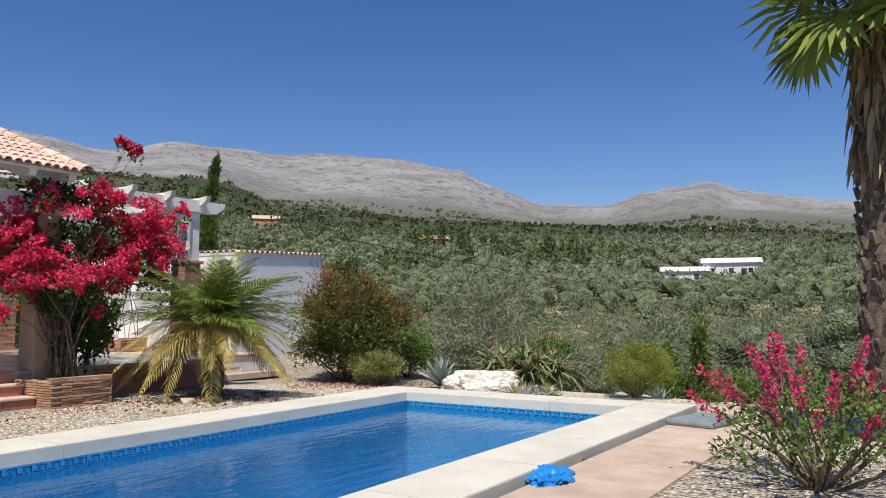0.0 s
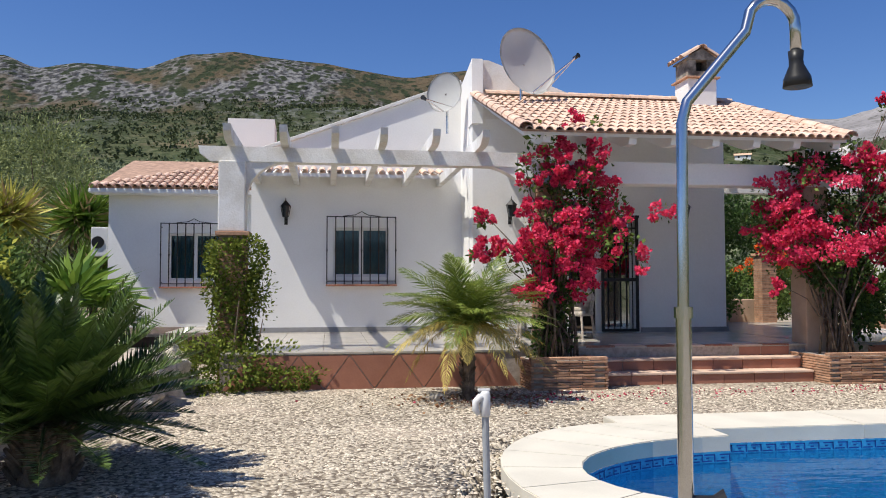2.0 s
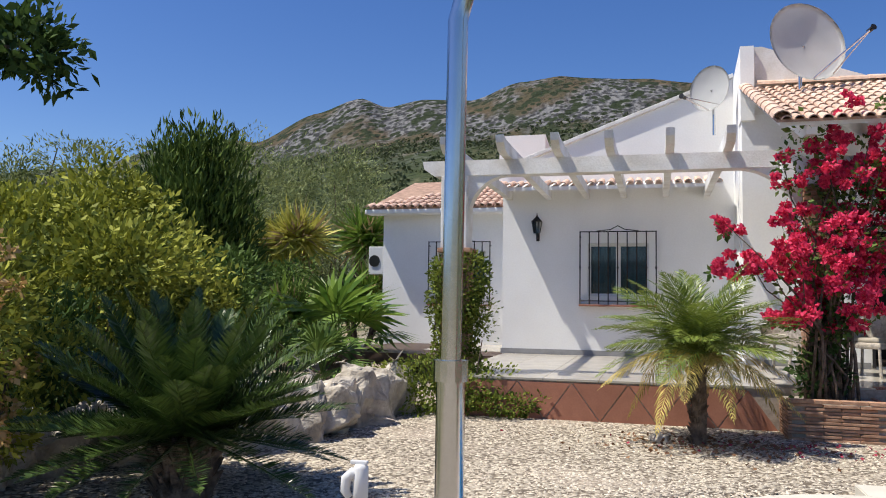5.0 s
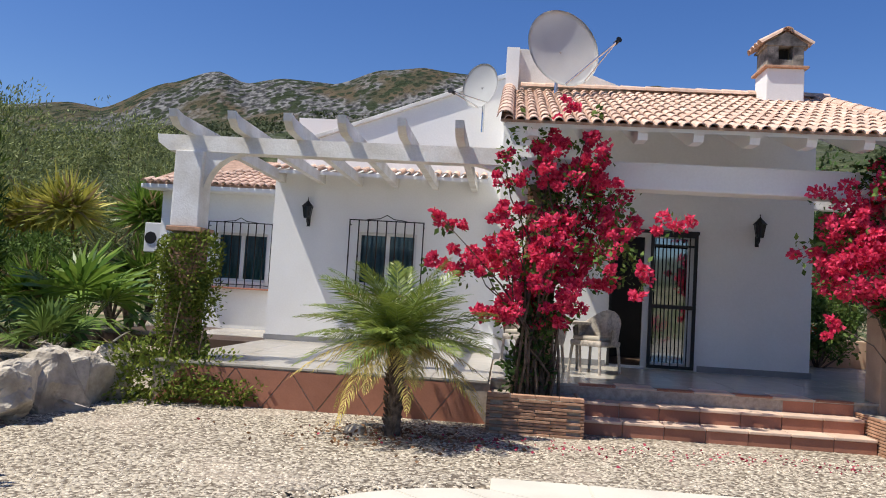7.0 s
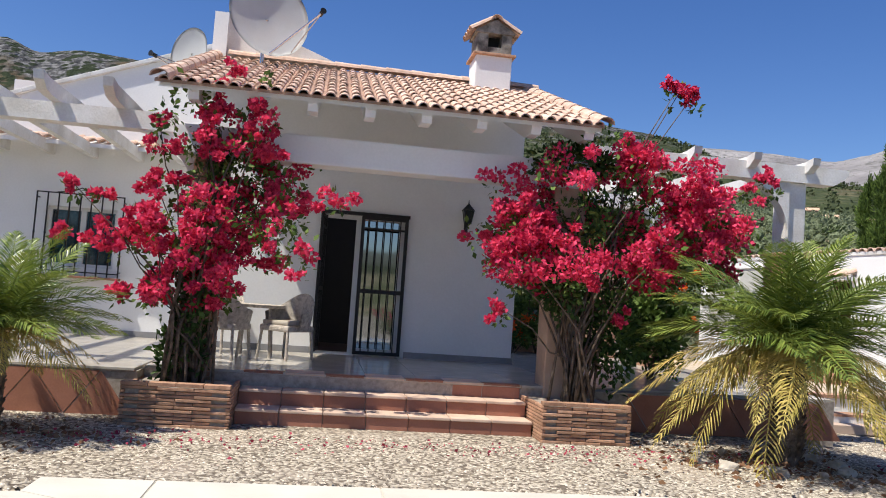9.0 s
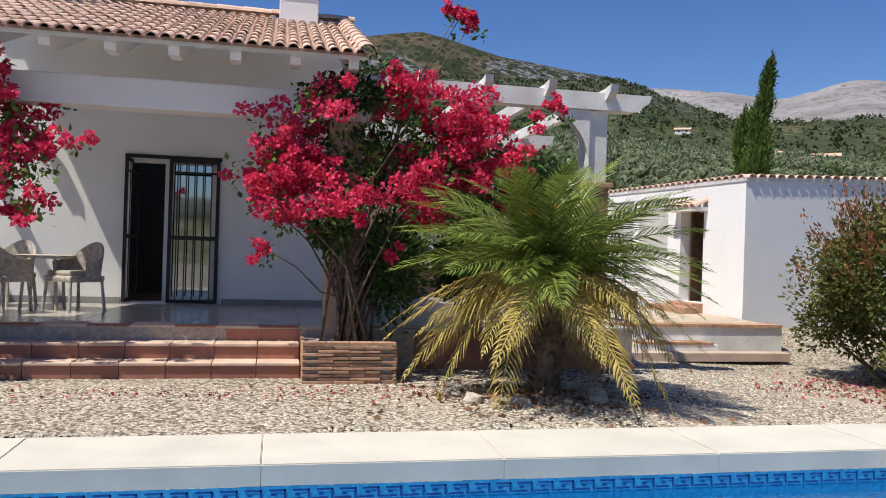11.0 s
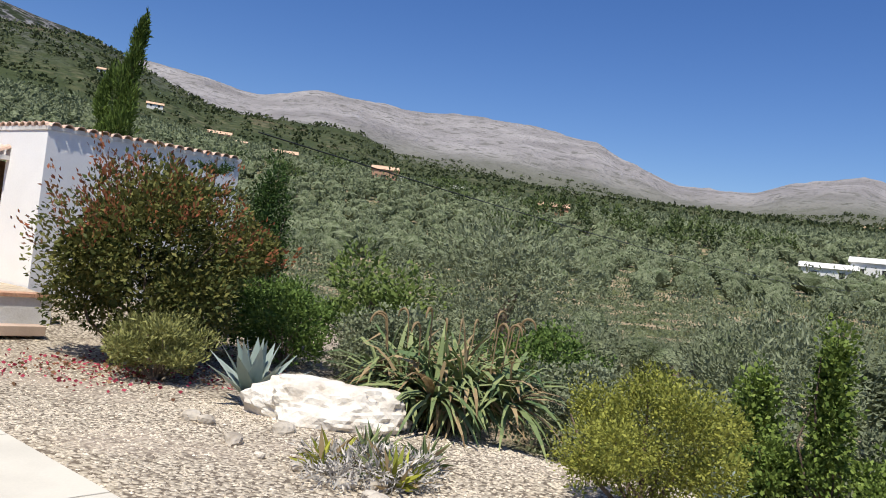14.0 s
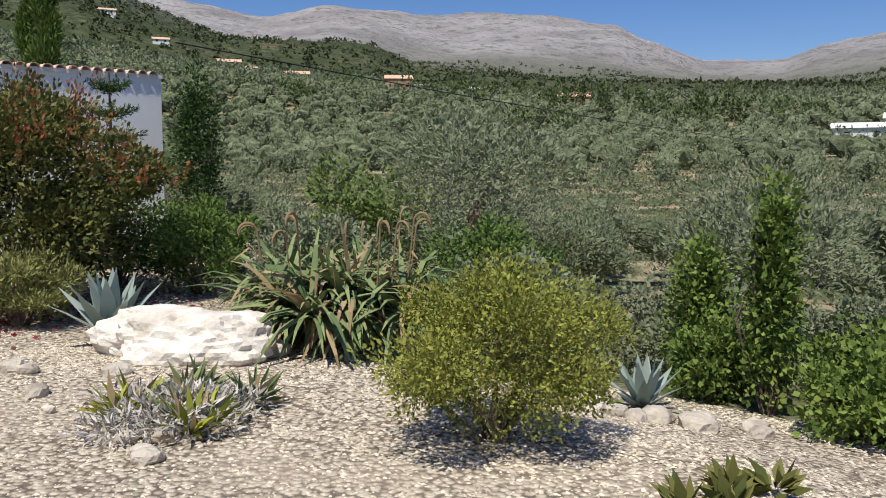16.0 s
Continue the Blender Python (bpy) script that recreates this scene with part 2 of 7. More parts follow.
def prism(poly, axis, lo, hi, bm=None):
    """A flat outline drawn out along an axis; poly lists the two other coordinates in xyz order."""
    bm = bm or bmesh.new()

    def at(p, v):
        return {"x": (v, p[0], p[1]), "y": (p[0], v, p[1]), "z": (p[0], p[1], v)}[axis]

    a = [bm.verts.new(at(p, lo)) for p in poly]
    b = [bm.verts.new(at(p, hi)) for p in poly]
    bm.faces.new(a)
    bm.faces.new(b[::-1])
    for i in range(len(poly)):
        j = (i + 1) % len(poly)
        bm.faces.new((a[i], b[i], b[j], a[j]))
    return bm


def wall_holes(u0, u1, z0, z1, holes, axis, lo, hi, top=None):
    """A wall with rectangular openings (u0, z0, u1, z1); it runs along x (axis 'y') or y (axis 'x'); top(u) cuts its upper edge."""
    bm = bmesh.new()
    us = sorted({u0, u1, *[h[0] for h in holes], *[h[2] for h in holes]})
    for a, b in zip(us, us[1:]):
        cuts = sorted([(h[1], h[3]) for h in holes if h[0] <= a + 1e-6 and h[2] >= b - 1e-6])
        z = z0
        for c0, c1 in cuts:
            if c0 > z + 1e-6:
                prism([(a, z), (b, z), (b, c0), (a, c0)], axis, lo, hi, bm)
            z = c1
        ta, tb = (top(a), top(b)) if top else (z1, z1)
        prism([(a, z), (b, z), (b, tb), (a, ta)], axis, lo, hi, bm)
    bmesh.ops.remove_doubles(bm, verts=bm.verts, dist=1e-5)
    return bm


def sm(v):
    v = min(1.0, max(0.0, v))
    return v * v * (3 - 2 * v)


def curve_at(table, v):
    """Smooth reading of a short table of (place, value)."""
    if v <= table[0][0]:
        return table[0][1]
    for (a, p), (b, q) in zip(table, table[1:]):
        if v <= b:
            return p + (q - p) * sm((v - a) / (b - a)) * 0.5 + (q - p) * (v - a) / (b - a) * 0.5
    return table[-1][1]


# ---- the land: one sheet to the horizon ----
HUB = (5.0, 2.0)
RIDGE = [(-180, 4.5), (-90, 3), (-40, 4), (-10, 6), (0, 6.6), (5, 7.1), (10.4, 7.9), (13, 8.8), (17, 8.2), (19.6, 7.4), (24.4, 7.4), (28.3, 8.9), (30.5, 10.1), (36, 10.8), (41, 11), (47, 11.0), (51, 11.3), (55, 10.4), (60, 10.9), (64, 11.2), (67, 12.5), (73.5, 13.7), (80, 15.5), (85, 14.9), (91.5, 15.8), (97, 16.3), (100, 15.9), (103.5, 14.6), (107, 14.6), (109.7, 13.9), (111.6, 14.5), (115, 13.2), (119, 10.9), (121, 11.1), (125, 10.5), (130, 8.5), (137, 7.4), (150, 6), (180, 4.5)]
SHOULDER = [(-180, 3), (-60, 1.5), (0, 4.6), (12, 5.6), (20, 5.8), (30, 6.2), (41, 7.1), (44.5, 7.4), (47.5, 8.7), (52, 8.8), (57.3, 8.9), (61.5, 10.3), (66, 11.9), (72, 11.6), (90, 12.6), (105, 11.2), (120, 8.5), (140, 5.5), (180, 3)]
MIDDLE = [(-180, 1), (-40, 0.2), (0, 3.2), (12, 4.6), (22, 4.8), (32, 4.85), (45, 5.6), (60, 6.7), (75, 7.2), (100, 7.0), (125, 5), (150, 3), (180, 1)]


def ridge_far(az):
    return 1900 - 1050 * sm((az - 62) / 6)


def land(x, y):
    dx, dy = x - HUB[0], y - HUB[1]
    r, az = math.hypot(dx, dy), math.degrees(math.atan2(dy, dx))
    w = sm((az + 40) / 25) * (1 - sm((az - 55) / 18))
    far = ridge_far(az)
    mid = 1.3 + 250 * math.tan(radians(curve_at(MIDDLE, az)))
    sh = 1.3 + 600 * math.tan(radians(curve_at(SHOULDER, az)))
    top = 1.3 + far * math.tan(radians(curve_at(RIDGE, az)))
    prof = [(8, 0.0), (20, -1.9 * w), (45, -3.6 * w), (75, -1.6 * w + 1.2 * (1 - w)), (125, 4.2 * w + 5.5 * (1 - w)), (250, mid), (600, sh), (far, top), (far + 700, top * 0.72), (4300, top * 0.4)]
    if az > 62:
        prof[7:8] = [(far, top)]
    t = curve_at(prof, r)
    if r > 60:
        k = min(1.0, max(0.03, (r - 190) / 420))
        n = noise.fractal(Vector((x * 0.006, y * 0.006, 0.3)), 0.9, 2.1, 6)
        q = 1 - abs(noise.fractal(Vector((x * 0.004, y * 0.004, 5.0)), 0.9, 2.0, 4))
        d = far - r
        damp = 0.35 if abs(d) < 120 else 1.0
        t += k * damp * (n * 9 + (q - 0.7) * 12) * (0.5 + 0.5 * min(1, r / 1200))
    bd = min(math.hypot(max(0, x - 13.2, -40 - x), max(0, y - 45, -40 - y)), math.hypot(max(0, x - 19.5, 10 - x), max(0, y - 45, 13.0 - y)))
    m = sm(bd / 10)
    yard = -0.24 * sm((x - 9) / 5) * (1 - sm((y - 12.5) / 3))
    yard -= 0.32 * sm((x - 15.3 - 0.2 * (y - 5)) / 2.2) * (1 - sm((y - 9) / 3))
    if y > 12:
        yard += 0.15 * sm((y - 13) / 3) * sm((x - 11) / 3)
    return yard + (t - yard) * m


def pool_outline(x0, y0, x1, y1, cx, ax, ay, steps=20):
    """Outline of the pool: a rectangle with a rounded stair bay at its low-x end."""
    cy = 6.02
    pts = [(x1, y0), (x1, y1), (x0, y1), (x0, cy + ay)]
    for i in range(1, steps):
        a = math.pi / 2 + math.pi * i / steps
        pts.append((cx + ax * math.cos(a), cy + ay * math.sin(a)))
    pts += [(x0, cy - ay), (x0, y0)]
    return pts


POOL_IN = pool_outline(3.72, 3.86, 11.05, 7.46, 3.72, 1.62, 1.12)
POOL_OUT = pool_outline(3.0, 3.12, 11.78, 8.24, 3.0, 1.45, 1.85)


def inside(poly, x, y):
    c = False
    for (xa, ya), (xb, yb) in zip(poly, poly[1:] + poly[:1]):
        if (ya > y) != (yb > y) and x < (xb - xa) * (y - ya) / (yb - ya) + xa:
            c = not c
    return c


def build_land():
    """Fine grid over the garden with a hole for the pool, then rings out to the horizon."""
    verts, faces, grav, pale = [], [], [], []
    index = {}
    radii = [0.0]
    r, step = 0.0, 0.55
    while r < 4300:
        r += step
        radii.append(r)
        step = 0.55 if r < 26 else min(step * 1.055, 60)
    n = 720

    def vert(i, k):
        key = (i, k % n) if i else (0, 0)
        if key not in index:
            a = 6.283185 * (k % n) / n
            x, y = HUB[0] + radii[i] * math.cos(a), HUB[1] + radii[i] * math.sin(a)
            z = land(x, y)
            index[key] = len(verts)
            if inside(POOL_OUT, x, y):
                z = -1.9
            verts.append((x, y, z))
            e = max(x - 17.9 - 0.45 * max(0, y - 8), -3.4 - 0.25 * max(0, y - 6) - x + 0.3 * min(0, y), y - 40, -25 - y)
            grav.append(1 - sm((e + 0.5 * noise.noise(Vector((x, y, 0)))) / 1.2 + 0.5))
            az = math.degrees(math.atan2(y - HUB[1], x - HUB[0]))
            pr = sm((radii[i] - 560 - 120 * noise.noise(Vector((x * 0.01, y * 0.01, 2)))) / 160) * (1 - sm((az - 63) / 5))
            pale.append(pr)
        return index[key]

    for i in range(len(radii) - 1):
        stepk = 8 if radii[i] < 6 else 4 if radii[i] < 14 else 2 if radii[i] < 45 else 1
        nextk = 8 if radii[i + 1] < 6 else 4 if radii[i + 1] < 14 else 2 if radii[i + 1] < 45 else 1
        for k in range(0, n, stepk):
            outer = [vert(i + 1, k + j) for j in range(stepk, -1, -nextk)]
            if i == 0:
                faces.append((vert(0, 0), *outer[::-1]))
            else:
                faces.append((vert(i, k), *outer[::-1], vert(i, k + stepk)))
    me = mesh_np("ground", verts, faces, GROUND, True)
    for nm, vals in (("gravel", grav), ("pale", pale)):
        at = me.attributes.new(nm, "FLOAT", "POINT")
        at.data.foreach_set("value", vals)
    return me


GROUND = bpy.data.materials.new("ground_cover")
GROUND.use_nodes = True


def ground_nodes():
    nt = GROUND.node_tree
    L = nt.links.new

    def node(kind, **k):
        n = nt.nodes.new("ShaderNode" + kind)
        for a, v in k.items():
            n.inputs[a.replace("_", " ")].default_value = v
        return n

    def mixc(a, b, fac):
        m = nt.nodes.new("ShaderNodeMix")
        m.data_type = "RGBA"
        for s, v in ((6, a), (7, b)):
            if isinstance(v, tuple):
                m.inputs[s].default_value = (*v, 1)
            else:
                L(v, m.inputs[s])
        L(fac, m.inputs[0])
        return m.outputs[2]

    def ramp(src, a, b):
        m = node("MapRange", From_Min=a, From_Max=b)
        L(src, m.inputs["Value"])
        return m.outputs["Result"]

    g = node("NewGeometry")

    def noise_at(scale, detail=4.0):
        n = node("TexNoise", Scale=scale, Detail=detail)
        L(g.outputs["Position"], n.inputs["Vector"])
        return n.outputs["Fac"]

    v = node("TexVoronoi", Scale=24.0)
    L(g.outputs["Position"], v.inputs["Vector"])
    stone = mixc((0.34, 0.29, 0.22), (0.60, 0.53, 0.42), ramp(v.outputs["Color"], 0.15, 0.8))
    stone = mixc(stone, (0.16, 0.13, 0.10), ramp(v.outputs["Distance"], 0.40, 0.70))
    stone = mixc(stone, (0.47, 0.39, 0.31), ramp(noise_at(0.7), 0.55, 0.8))
    soil = mixc((0.28, 0.22, 0.14), (0.44, 0.35, 0.23), noise_at(0.6))
    soil = mixc(soil, (0.10, 0.115, 0.05), ramp(noise_at(0.3, 8), 0.40, 0.52))
    bush = node("TexVoronoi", Scale=0.22)
    L(g.outputs["Position"], bush.inputs["Vector"])
    hill = mixc((0.050, 0.066, 0.030), (0.125, 0.125, 0.070), ramp(bush.outputs["Distance"], 0.35, 0.85))
    hill = mixc(hill, (0.052, 0.068, 0.030), ramp(noise_at(0.012, 8), 0.40, 0.54))
    hill = mixc(hill, (0.17, 0.135, 0.085), ramp(noise_at(0.02, 10), 0.60, 0.72))
    sep = node("SeparateXYZ")
    L(g.outputs["Position"], sep.inputs[0])
    dist = node("VectorMath")
    dist.operation = "LENGTH"
    L(g.outputs["Position"], dist.inputs[0])
    # steep stony slopes: grey outcrops, dark bushes and bare tan earth
    squash = node("Mapping")
    squash.inputs["Scale"].default_value = (1.0, 0.32, 1.0)
    L(g.outputs["Position"], squash.inputs[0])

    def slope_noise(scale, detail):
        n = node("TexNoise", Scale=scale, Detail=detail)
        L(squash.outputs[0], n.inputs["Vector"])
        return n.outputs["Fac"]

    bare = mixc((0.105, 0.08, 0.05), (0.062, 0.06, 0.036), ramp(slope_noise(0.03, 10), 0.40, 0.60))
    outcrop = mixc((0.05, 0.05, 0.052), (0.20, 0.198, 0.196), ramp(slope_noise(0.22, 12), 0.42, 0.60))
    crag = mixc(bare, outcrop, ramp(slope_noise(0.014, 9), 0.44, 0.52))
    tuft = node("TexVoronoi", Scale=0.13)
    L(squash.outputs[0], tuft.inputs["Vector"])
    crag = mixc((0.026, 0.034, 0.018), crag, ramp(tuft.outputs["Distance"], 0.34, 0.46))
    crag = mixc(crag, (0.030, 0.040, 0.020), ramp(slope_noise(0.06, 10), 0.55, 0.60))
    hill = mixc(hill, crag, ramp(sep.outputs["Z"], 70, 150))
    limestone = mixc((0.225, 0.213, 0.213), (0.345, 0.328, 0.325), ramp(noise_at(0.010, 12), 0.36, 0.64))
    limestone = mixc(limestone, (0.17, 0.165, 0.155), ramp(noise_at(0.06, 10), 0.54, 0.64))
    limestone = mixc((0.13, 0.135, 0.10), limestone, ramp(sep.outputs["Z"], 95, 180))
    spot = node("VectorMath")
    spot.operation = "DISTANCE"
    spot.inputs[1].default_value = (640, 78, 70)
    L(g.outputs["Position"], spot.inputs[0])
    edge = node("Math")
    edge.operation = "MULTIPLY_ADD"
    edge.inputs[1].default_value = 260
    L(noise_at(0.012, 3), edge.inputs[0])
    L(spot.outputs["Value"], edge.inputs[2])
    limestone = mixc((0.42, 0.31, 0.18), limestone, ramp(edge.outputs[0], 250, 262))
    hill = mixc((0.42, 0.31, 0.18), hill, ramp(edge.outputs[0], 250, 262))
    a1, a2 = node("Attribute"), node("Attribute")
    a1.attribute_name, a2.attribute_name = "gravel", "pale"
    field = mixc(soil, hill, ramp(dist.outputs["Value"], 150, 320))
    c = mixc(mixc(field, limestone, a2.outputs["Fac"]), stone, a1.outputs["Fac"])
    p = nt.nodes["Principled BSDF"]
    L(c, p.inputs["Base Color"])
    p.inputs["Roughness"].default_value = 0.95
    p.inputs["Specular IOR Level"].default_value = 0.1
    b = node("Bump", Strength=0.7, Distance=0.03)
    inv = node("Math")
    inv.operation = "SUBTRACT"
    inv.inputs[0].default_value = 1
    L(v.outputs["Distance"], inv.inputs[1])
    L(inv.outputs[0], b.inputs["Height"])
    rough = node("Bump", Strength=1.0, Distance=9.0)
    L(noise_at(0.11, 10), rough.inputs["Height"])
    b2 = node("Bump", Strength=0.55, Distance=14.0)
    L(noise_at(0.02, 8), b2.inputs["Height"])
    L(rough.outputs[0], b2.inputs["Normal"])
    far = nt.nodes.new("ShaderNodeMix")
    far.data_type = "VECTOR"
    L(ramp(dist.outputs["Value"], 200, 420), far.inputs[0])
    L(b.outputs[0], far.inputs[4])
    L(b2.outputs[0], far.inputs[5])
    L(far.outputs[1], p.inputs["Normal"])


ground_nodes()
ground = tagged(new("ground", build_land()), "pale gravel garden running out to olive slopes and limestone mountains", "ground", kind="structure")

# ---- pool ----
WL = -0.15
ZC = 0.07


def pool():
    bm = bmesh.new()
    a = [bm.verts.new((x, y, ZC - 0.132)) for x, y in POOL_IN]
    b = [bm.verts.new((x, y, -1.45)) for x, y in POOL_IN]
    bm.faces.new(b)
    for i in range(len(a)):
        j = (i + 1) % len(a)
        bm.faces.new((a[i], a[j], b[j], b[i]))
    ob = thing("swimming_pool", 0, 0, 0, "rectangular pool in blue mosaic with a rounded stair bay", "pool", kind="structure")
    me = bpy.data.meshes.new("pool_shell")
    bm.to_mesh(me)
    bm.free()
    me.materials.append(MOSAIC)
    part("pool_shell", me, ob)
    # stair bay treads under water
    for k, z in enumerate((-0.42, -0.68, -0.94)):
        pts = [(3.72 + (1.62 * math.cos(math.pi / 2 + math.pi * i / 16)) + 0.0, 6.02 + 1.1 * math.sin(math.pi / 2 + math.pi * i / 16)) for i in range(17)]
        xcut = 2.75 + 0.38 * k
        pts = [(min(x, xcut), y) for x, y in pts if x < xcut + 0.3]
        part("stair_tread", bm_mesh("stair_tread", prism(pts, "z", -1.44, z), MOSAIC), ob)
    water = mesh_np("water", [(x, y, WL) for x, y in POOL_IN], [tuple(range(len(POOL_IN)))], WATER)
    w = part("water", water, ob, "clear blue rippling water")
    w.visible_shadow = False
    # dark key-pattern frieze along the waterline
    fr = bmesh.new()
    n = len(POOL_IN)
    for i in range(n):
        (xa, ya), (xb, yb) = POOL_IN[i], POOL_IN[(i + 1) % n]
        d = math.hypot(xb - xa, yb - ya)
        ux, uy = (xb - xa) / d, (yb - ya) / d
        nx, ny = -uy, ux
        s = 0.0
        while s < d - 0.02:
            for (s0, s1, z0, z1) in ((0, 0.10, 0.035, 0.05), (0, 0.012, -0.03, 0.05), (0.03, 0.13, -0.03, -0.016), (0.055, 0.085, 0.0, 0.014)):
                p0, p1 = min(s + s0, d), min(s + s1, d)
                q = [fr.verts.new((xa + ux * p + nx * 0.004, ya + uy * p + ny * 0.004, WL + 0.03 + z * 0.8)) for p, z in ((p0, z0), (p1, z0), (p1, z1), (p0, z1))]
                fr.faces.new(q)
            s += 0.14
    part("frieze", bm_mesh("frieze", fr, mat("frieze_blue", (0.02, 0.08, 0.32), 0.3, bump=0)), ob, "dark blue key-pattern tile frieze")
    # coping in lengths with joints
    cop = thing("pool_coping", 0, 0, 0, "cream stone coping slabs round the pool", "coping", kind="structure")

    def slab(poly):
        bmx = prism(poly, "z", ZC - 0.13, ZC)
        bmesh.ops.recalc_face_normals(bmx, faces=bmx.faces)
        bmesh.ops.bevel(bmx, geom=[e for e in bmx.edges if abs(e.verts[0].co.z - e.verts[1].co.z) < 1e-4 and e.verts[0].co.z > ZC - 0.01], offset=0.007, segments=2, affect="EDGES")
        part("coping_slab", bm_mesh("coping_slab", bmx, COPING), cop)

    g = 0.0015
    for y0, y1 in ((3.12, 3.86), (7.46, 8.24)):
        xs = [3.72, 5.2, 6.7, 8.2, 9.7, 11.05]
        for a, b in zip(xs, xs[1:]):
            slab([(a + g, y0), (b - g, y0), (b - g, y1), (a + g, y1)])
        slab([(11.05 + g, y0), (11.78, y0), (11.78, y1), (11.05 + g, y1)])
    for a, b in ((3.86, 5.0), (5.0, 6.2), (6.2, 7.46)):
        slab([(11.05, a + g), (11.78, a + g), (11.78, b - g), (11.05, b - g)])
    slab([(3.0, 7.87 + g), (3.72 - g, 7.46 + g), (3.72 - g, 8.24), (3.0, 8.24)])
    slab([(3.0, 3.12), (3.72 - g, 3.12), (3.72 - g, 3.86 - g), (3.0, 4.17 - g)])
    ii = [POOL_IN[2]] + POOL_IN[3:-1] + [POOL_IN[-1]]
    oo = [POOL_OUT[3]] + POOL_OUT[3:-1] + [POOL_OUT[-2]]
    for i in range(0, len(ii) - 1, 2):
        j = min(i + 2, len(ii) - 1)
        slab([*ii[i:j + 1], *oo[i:j + 1][::-1]])


pool()
# paving strip beside the pool
paving = thing("pavement", 0, 0, 0, "peach terracotta paving strip beside the pool", "paving", kind="structure")
_x = 1.5
while _x < 11.6:
    part("paving_slab", bm_mesh("paving_slab", box(_x + 0.006, 2.1, -0.12, _x + 0.99, 3.02, 0.022, 0.008), PAVE), paving)
    _x += 1.0

# ---- house ----
TZ = 0.48


def gable(x):
    return 3.74 + 0.372 * (x + 1.05)


def structure(name, me, label, category="wall"):
    return tagged(new(name, me), label, category, kind="structure")


structure("wall_front", bm_mesh("wall_front", wall_holes(-1.05, 2.88, 0, 4, [(0.45, 1.5, 1.48, 2.42)], "y", 15.6, 15.9, gable), WHITE), "white rendered front wall under a sloping gable")
structure("wall_porch", bm_mesh("wall_porch", wall_holes(2.88, 7.63, 0, 4.3, [(4.66, 0.5, 5.9, 2.55)], "y", 14.5, 14.8), WHITE), "white rendered porch wall with an open doorway")
structure("wall_step", bm_mesh("wall_step", prism([(14.8, 0), (15.6, 0), (15.6, 5.15), (14.42, 5.36), (14.42, 4.2), (14.8, 4.2)], "x", 2.86, 3.06), WHITE), "white side wall rising above the porch roof")
structure("wall_parapet", bm_mesh("wall_parapet", prism([(3.06, 4.3), (4.75, 4.3), (4.75, 4.78), (3.18, 5.36), (3.06, 5.36)], "y", 14.5, 14.74), WHITE_OLD), "weathered white parapet behind the roof ridge")
structure("wall_side", bm_mesh("wall_side", box(7.33, 14.8, 0, 7.63, 22, 4.2), WHITE), "white rendered side wall of the house")
structure("wall_return", bm_mesh("wall_return", box(-1.05, 15.9, 0, -0.75, 18.1, 3.5), WHITE), "white rendered return wall")
structure("wall_wing", bm_mesh("wall_wing", wall_holes(-4.2, -1.05, 0, 3.3, [(-3.0, 1.45, -1.9, 2.45)], "y", 18.1, 18.4), WHITE), "white rendered wall of the low wing")
structure("wall_wing_end", bm_mesh("wall_wing_end", box(-4.2, 18.4, 0, -3.9, 23, 3.3), WHITE), "white rendered end wall of the low wing")
structure("wall_back", bm_mesh("wall_back", box(-4.2, 23, 0, 7.63, 23.3, 3.9), WHITE), "white rendered back wall of the house")
structure("house_roof", bm_mesh("house_roof", prism([(-1.05, 3.6), (2.9, 5.05), (7.63, 4.1), (7.63, 3.9), (2.9, 4.85), (-1.05, 3.4)], "y", 15.9, 23.3), ROOF_T), "low terracotta roof over the back of the house", "roof")
structure("house_floor", bm_mesh("house_floor", box(-3.9, 14.8, 0.3, 7.33, 23, 0.47), INNER), "tiled floor inside the house, coloured dark for indoor shade", "floor")

# gable coping: a row of slim cap tiles up the slope
gable_cap = thing("gable_coping", 0, 0, 0, "weathered white coping blocks along the gable slope", "coping", kind="structure")
_me = bm_mesh("cap_block", box(-0.262, -0.06, 0, 0.262, 0.36, 0.07, 0.012), WHITE_OLD)
for i in range(8):
    x = -0.8 + 0.49 * i
    part("cap_block", _me, gable_cap, m=pose(x, 15.6, gable(x) + 0.004, 0, -20.4, 0))

# skirting
for nm, b in (("baseboard_front", (-1.07, 15.57, TZ, 2.86, 15.6, TZ + 0.09)), ("baseboard_porch", (5.98, 14.47, TZ, 7.65, 14.5, TZ + 0.09)), ("baseboard_porch_door", (2.9, 14.47, TZ, 4.6, 14.5, TZ + 0.09))):
    structure(nm, bm_mesh(nm, box(*b), SKIRT), "grey tile skirting along the wall", "skirting")

# ---- terrace, steps, planters ----
structure("terrace_bed", bm_mesh("terrace_bed", prism([(-1.0, 11.18), (2.92, 11.18), (2.92, 11.5), (7.9, 11.56), (11.1, 11.75), (11.1, 18.0), (7.63, 18.0), (7.63, 15.6), (-1.05, 15.6), (-1.05, 18.1), (-2.6, 18.1), (-2.6, 15.9), (-1.06, 15.6)], "z", -0.3, TZ - 0.03), MORTAR), "raised masonry terrace in front of the house", "terrace")
floor = thing("terrace_floor", 0, 0, 0, "pale grey polished terrace tiles", "floor", kind="structure")
_tiles = {}


def floor_tile(x0, y0, x1, y1):
    key = (round(x1 - x0, 2), round(y1 - y0, 2))
    if key not in _tiles:
        _tiles[key] = bm_mesh("floor_tile", box(0, 0, 0, key[0] - 0.006, key[1] - 0.006, 0.028, 0.003), FLOORT)
    part("floor_tile", _tiles[key], floor, m=Matrix.Translation((x0, y0, TZ - 0.028)))


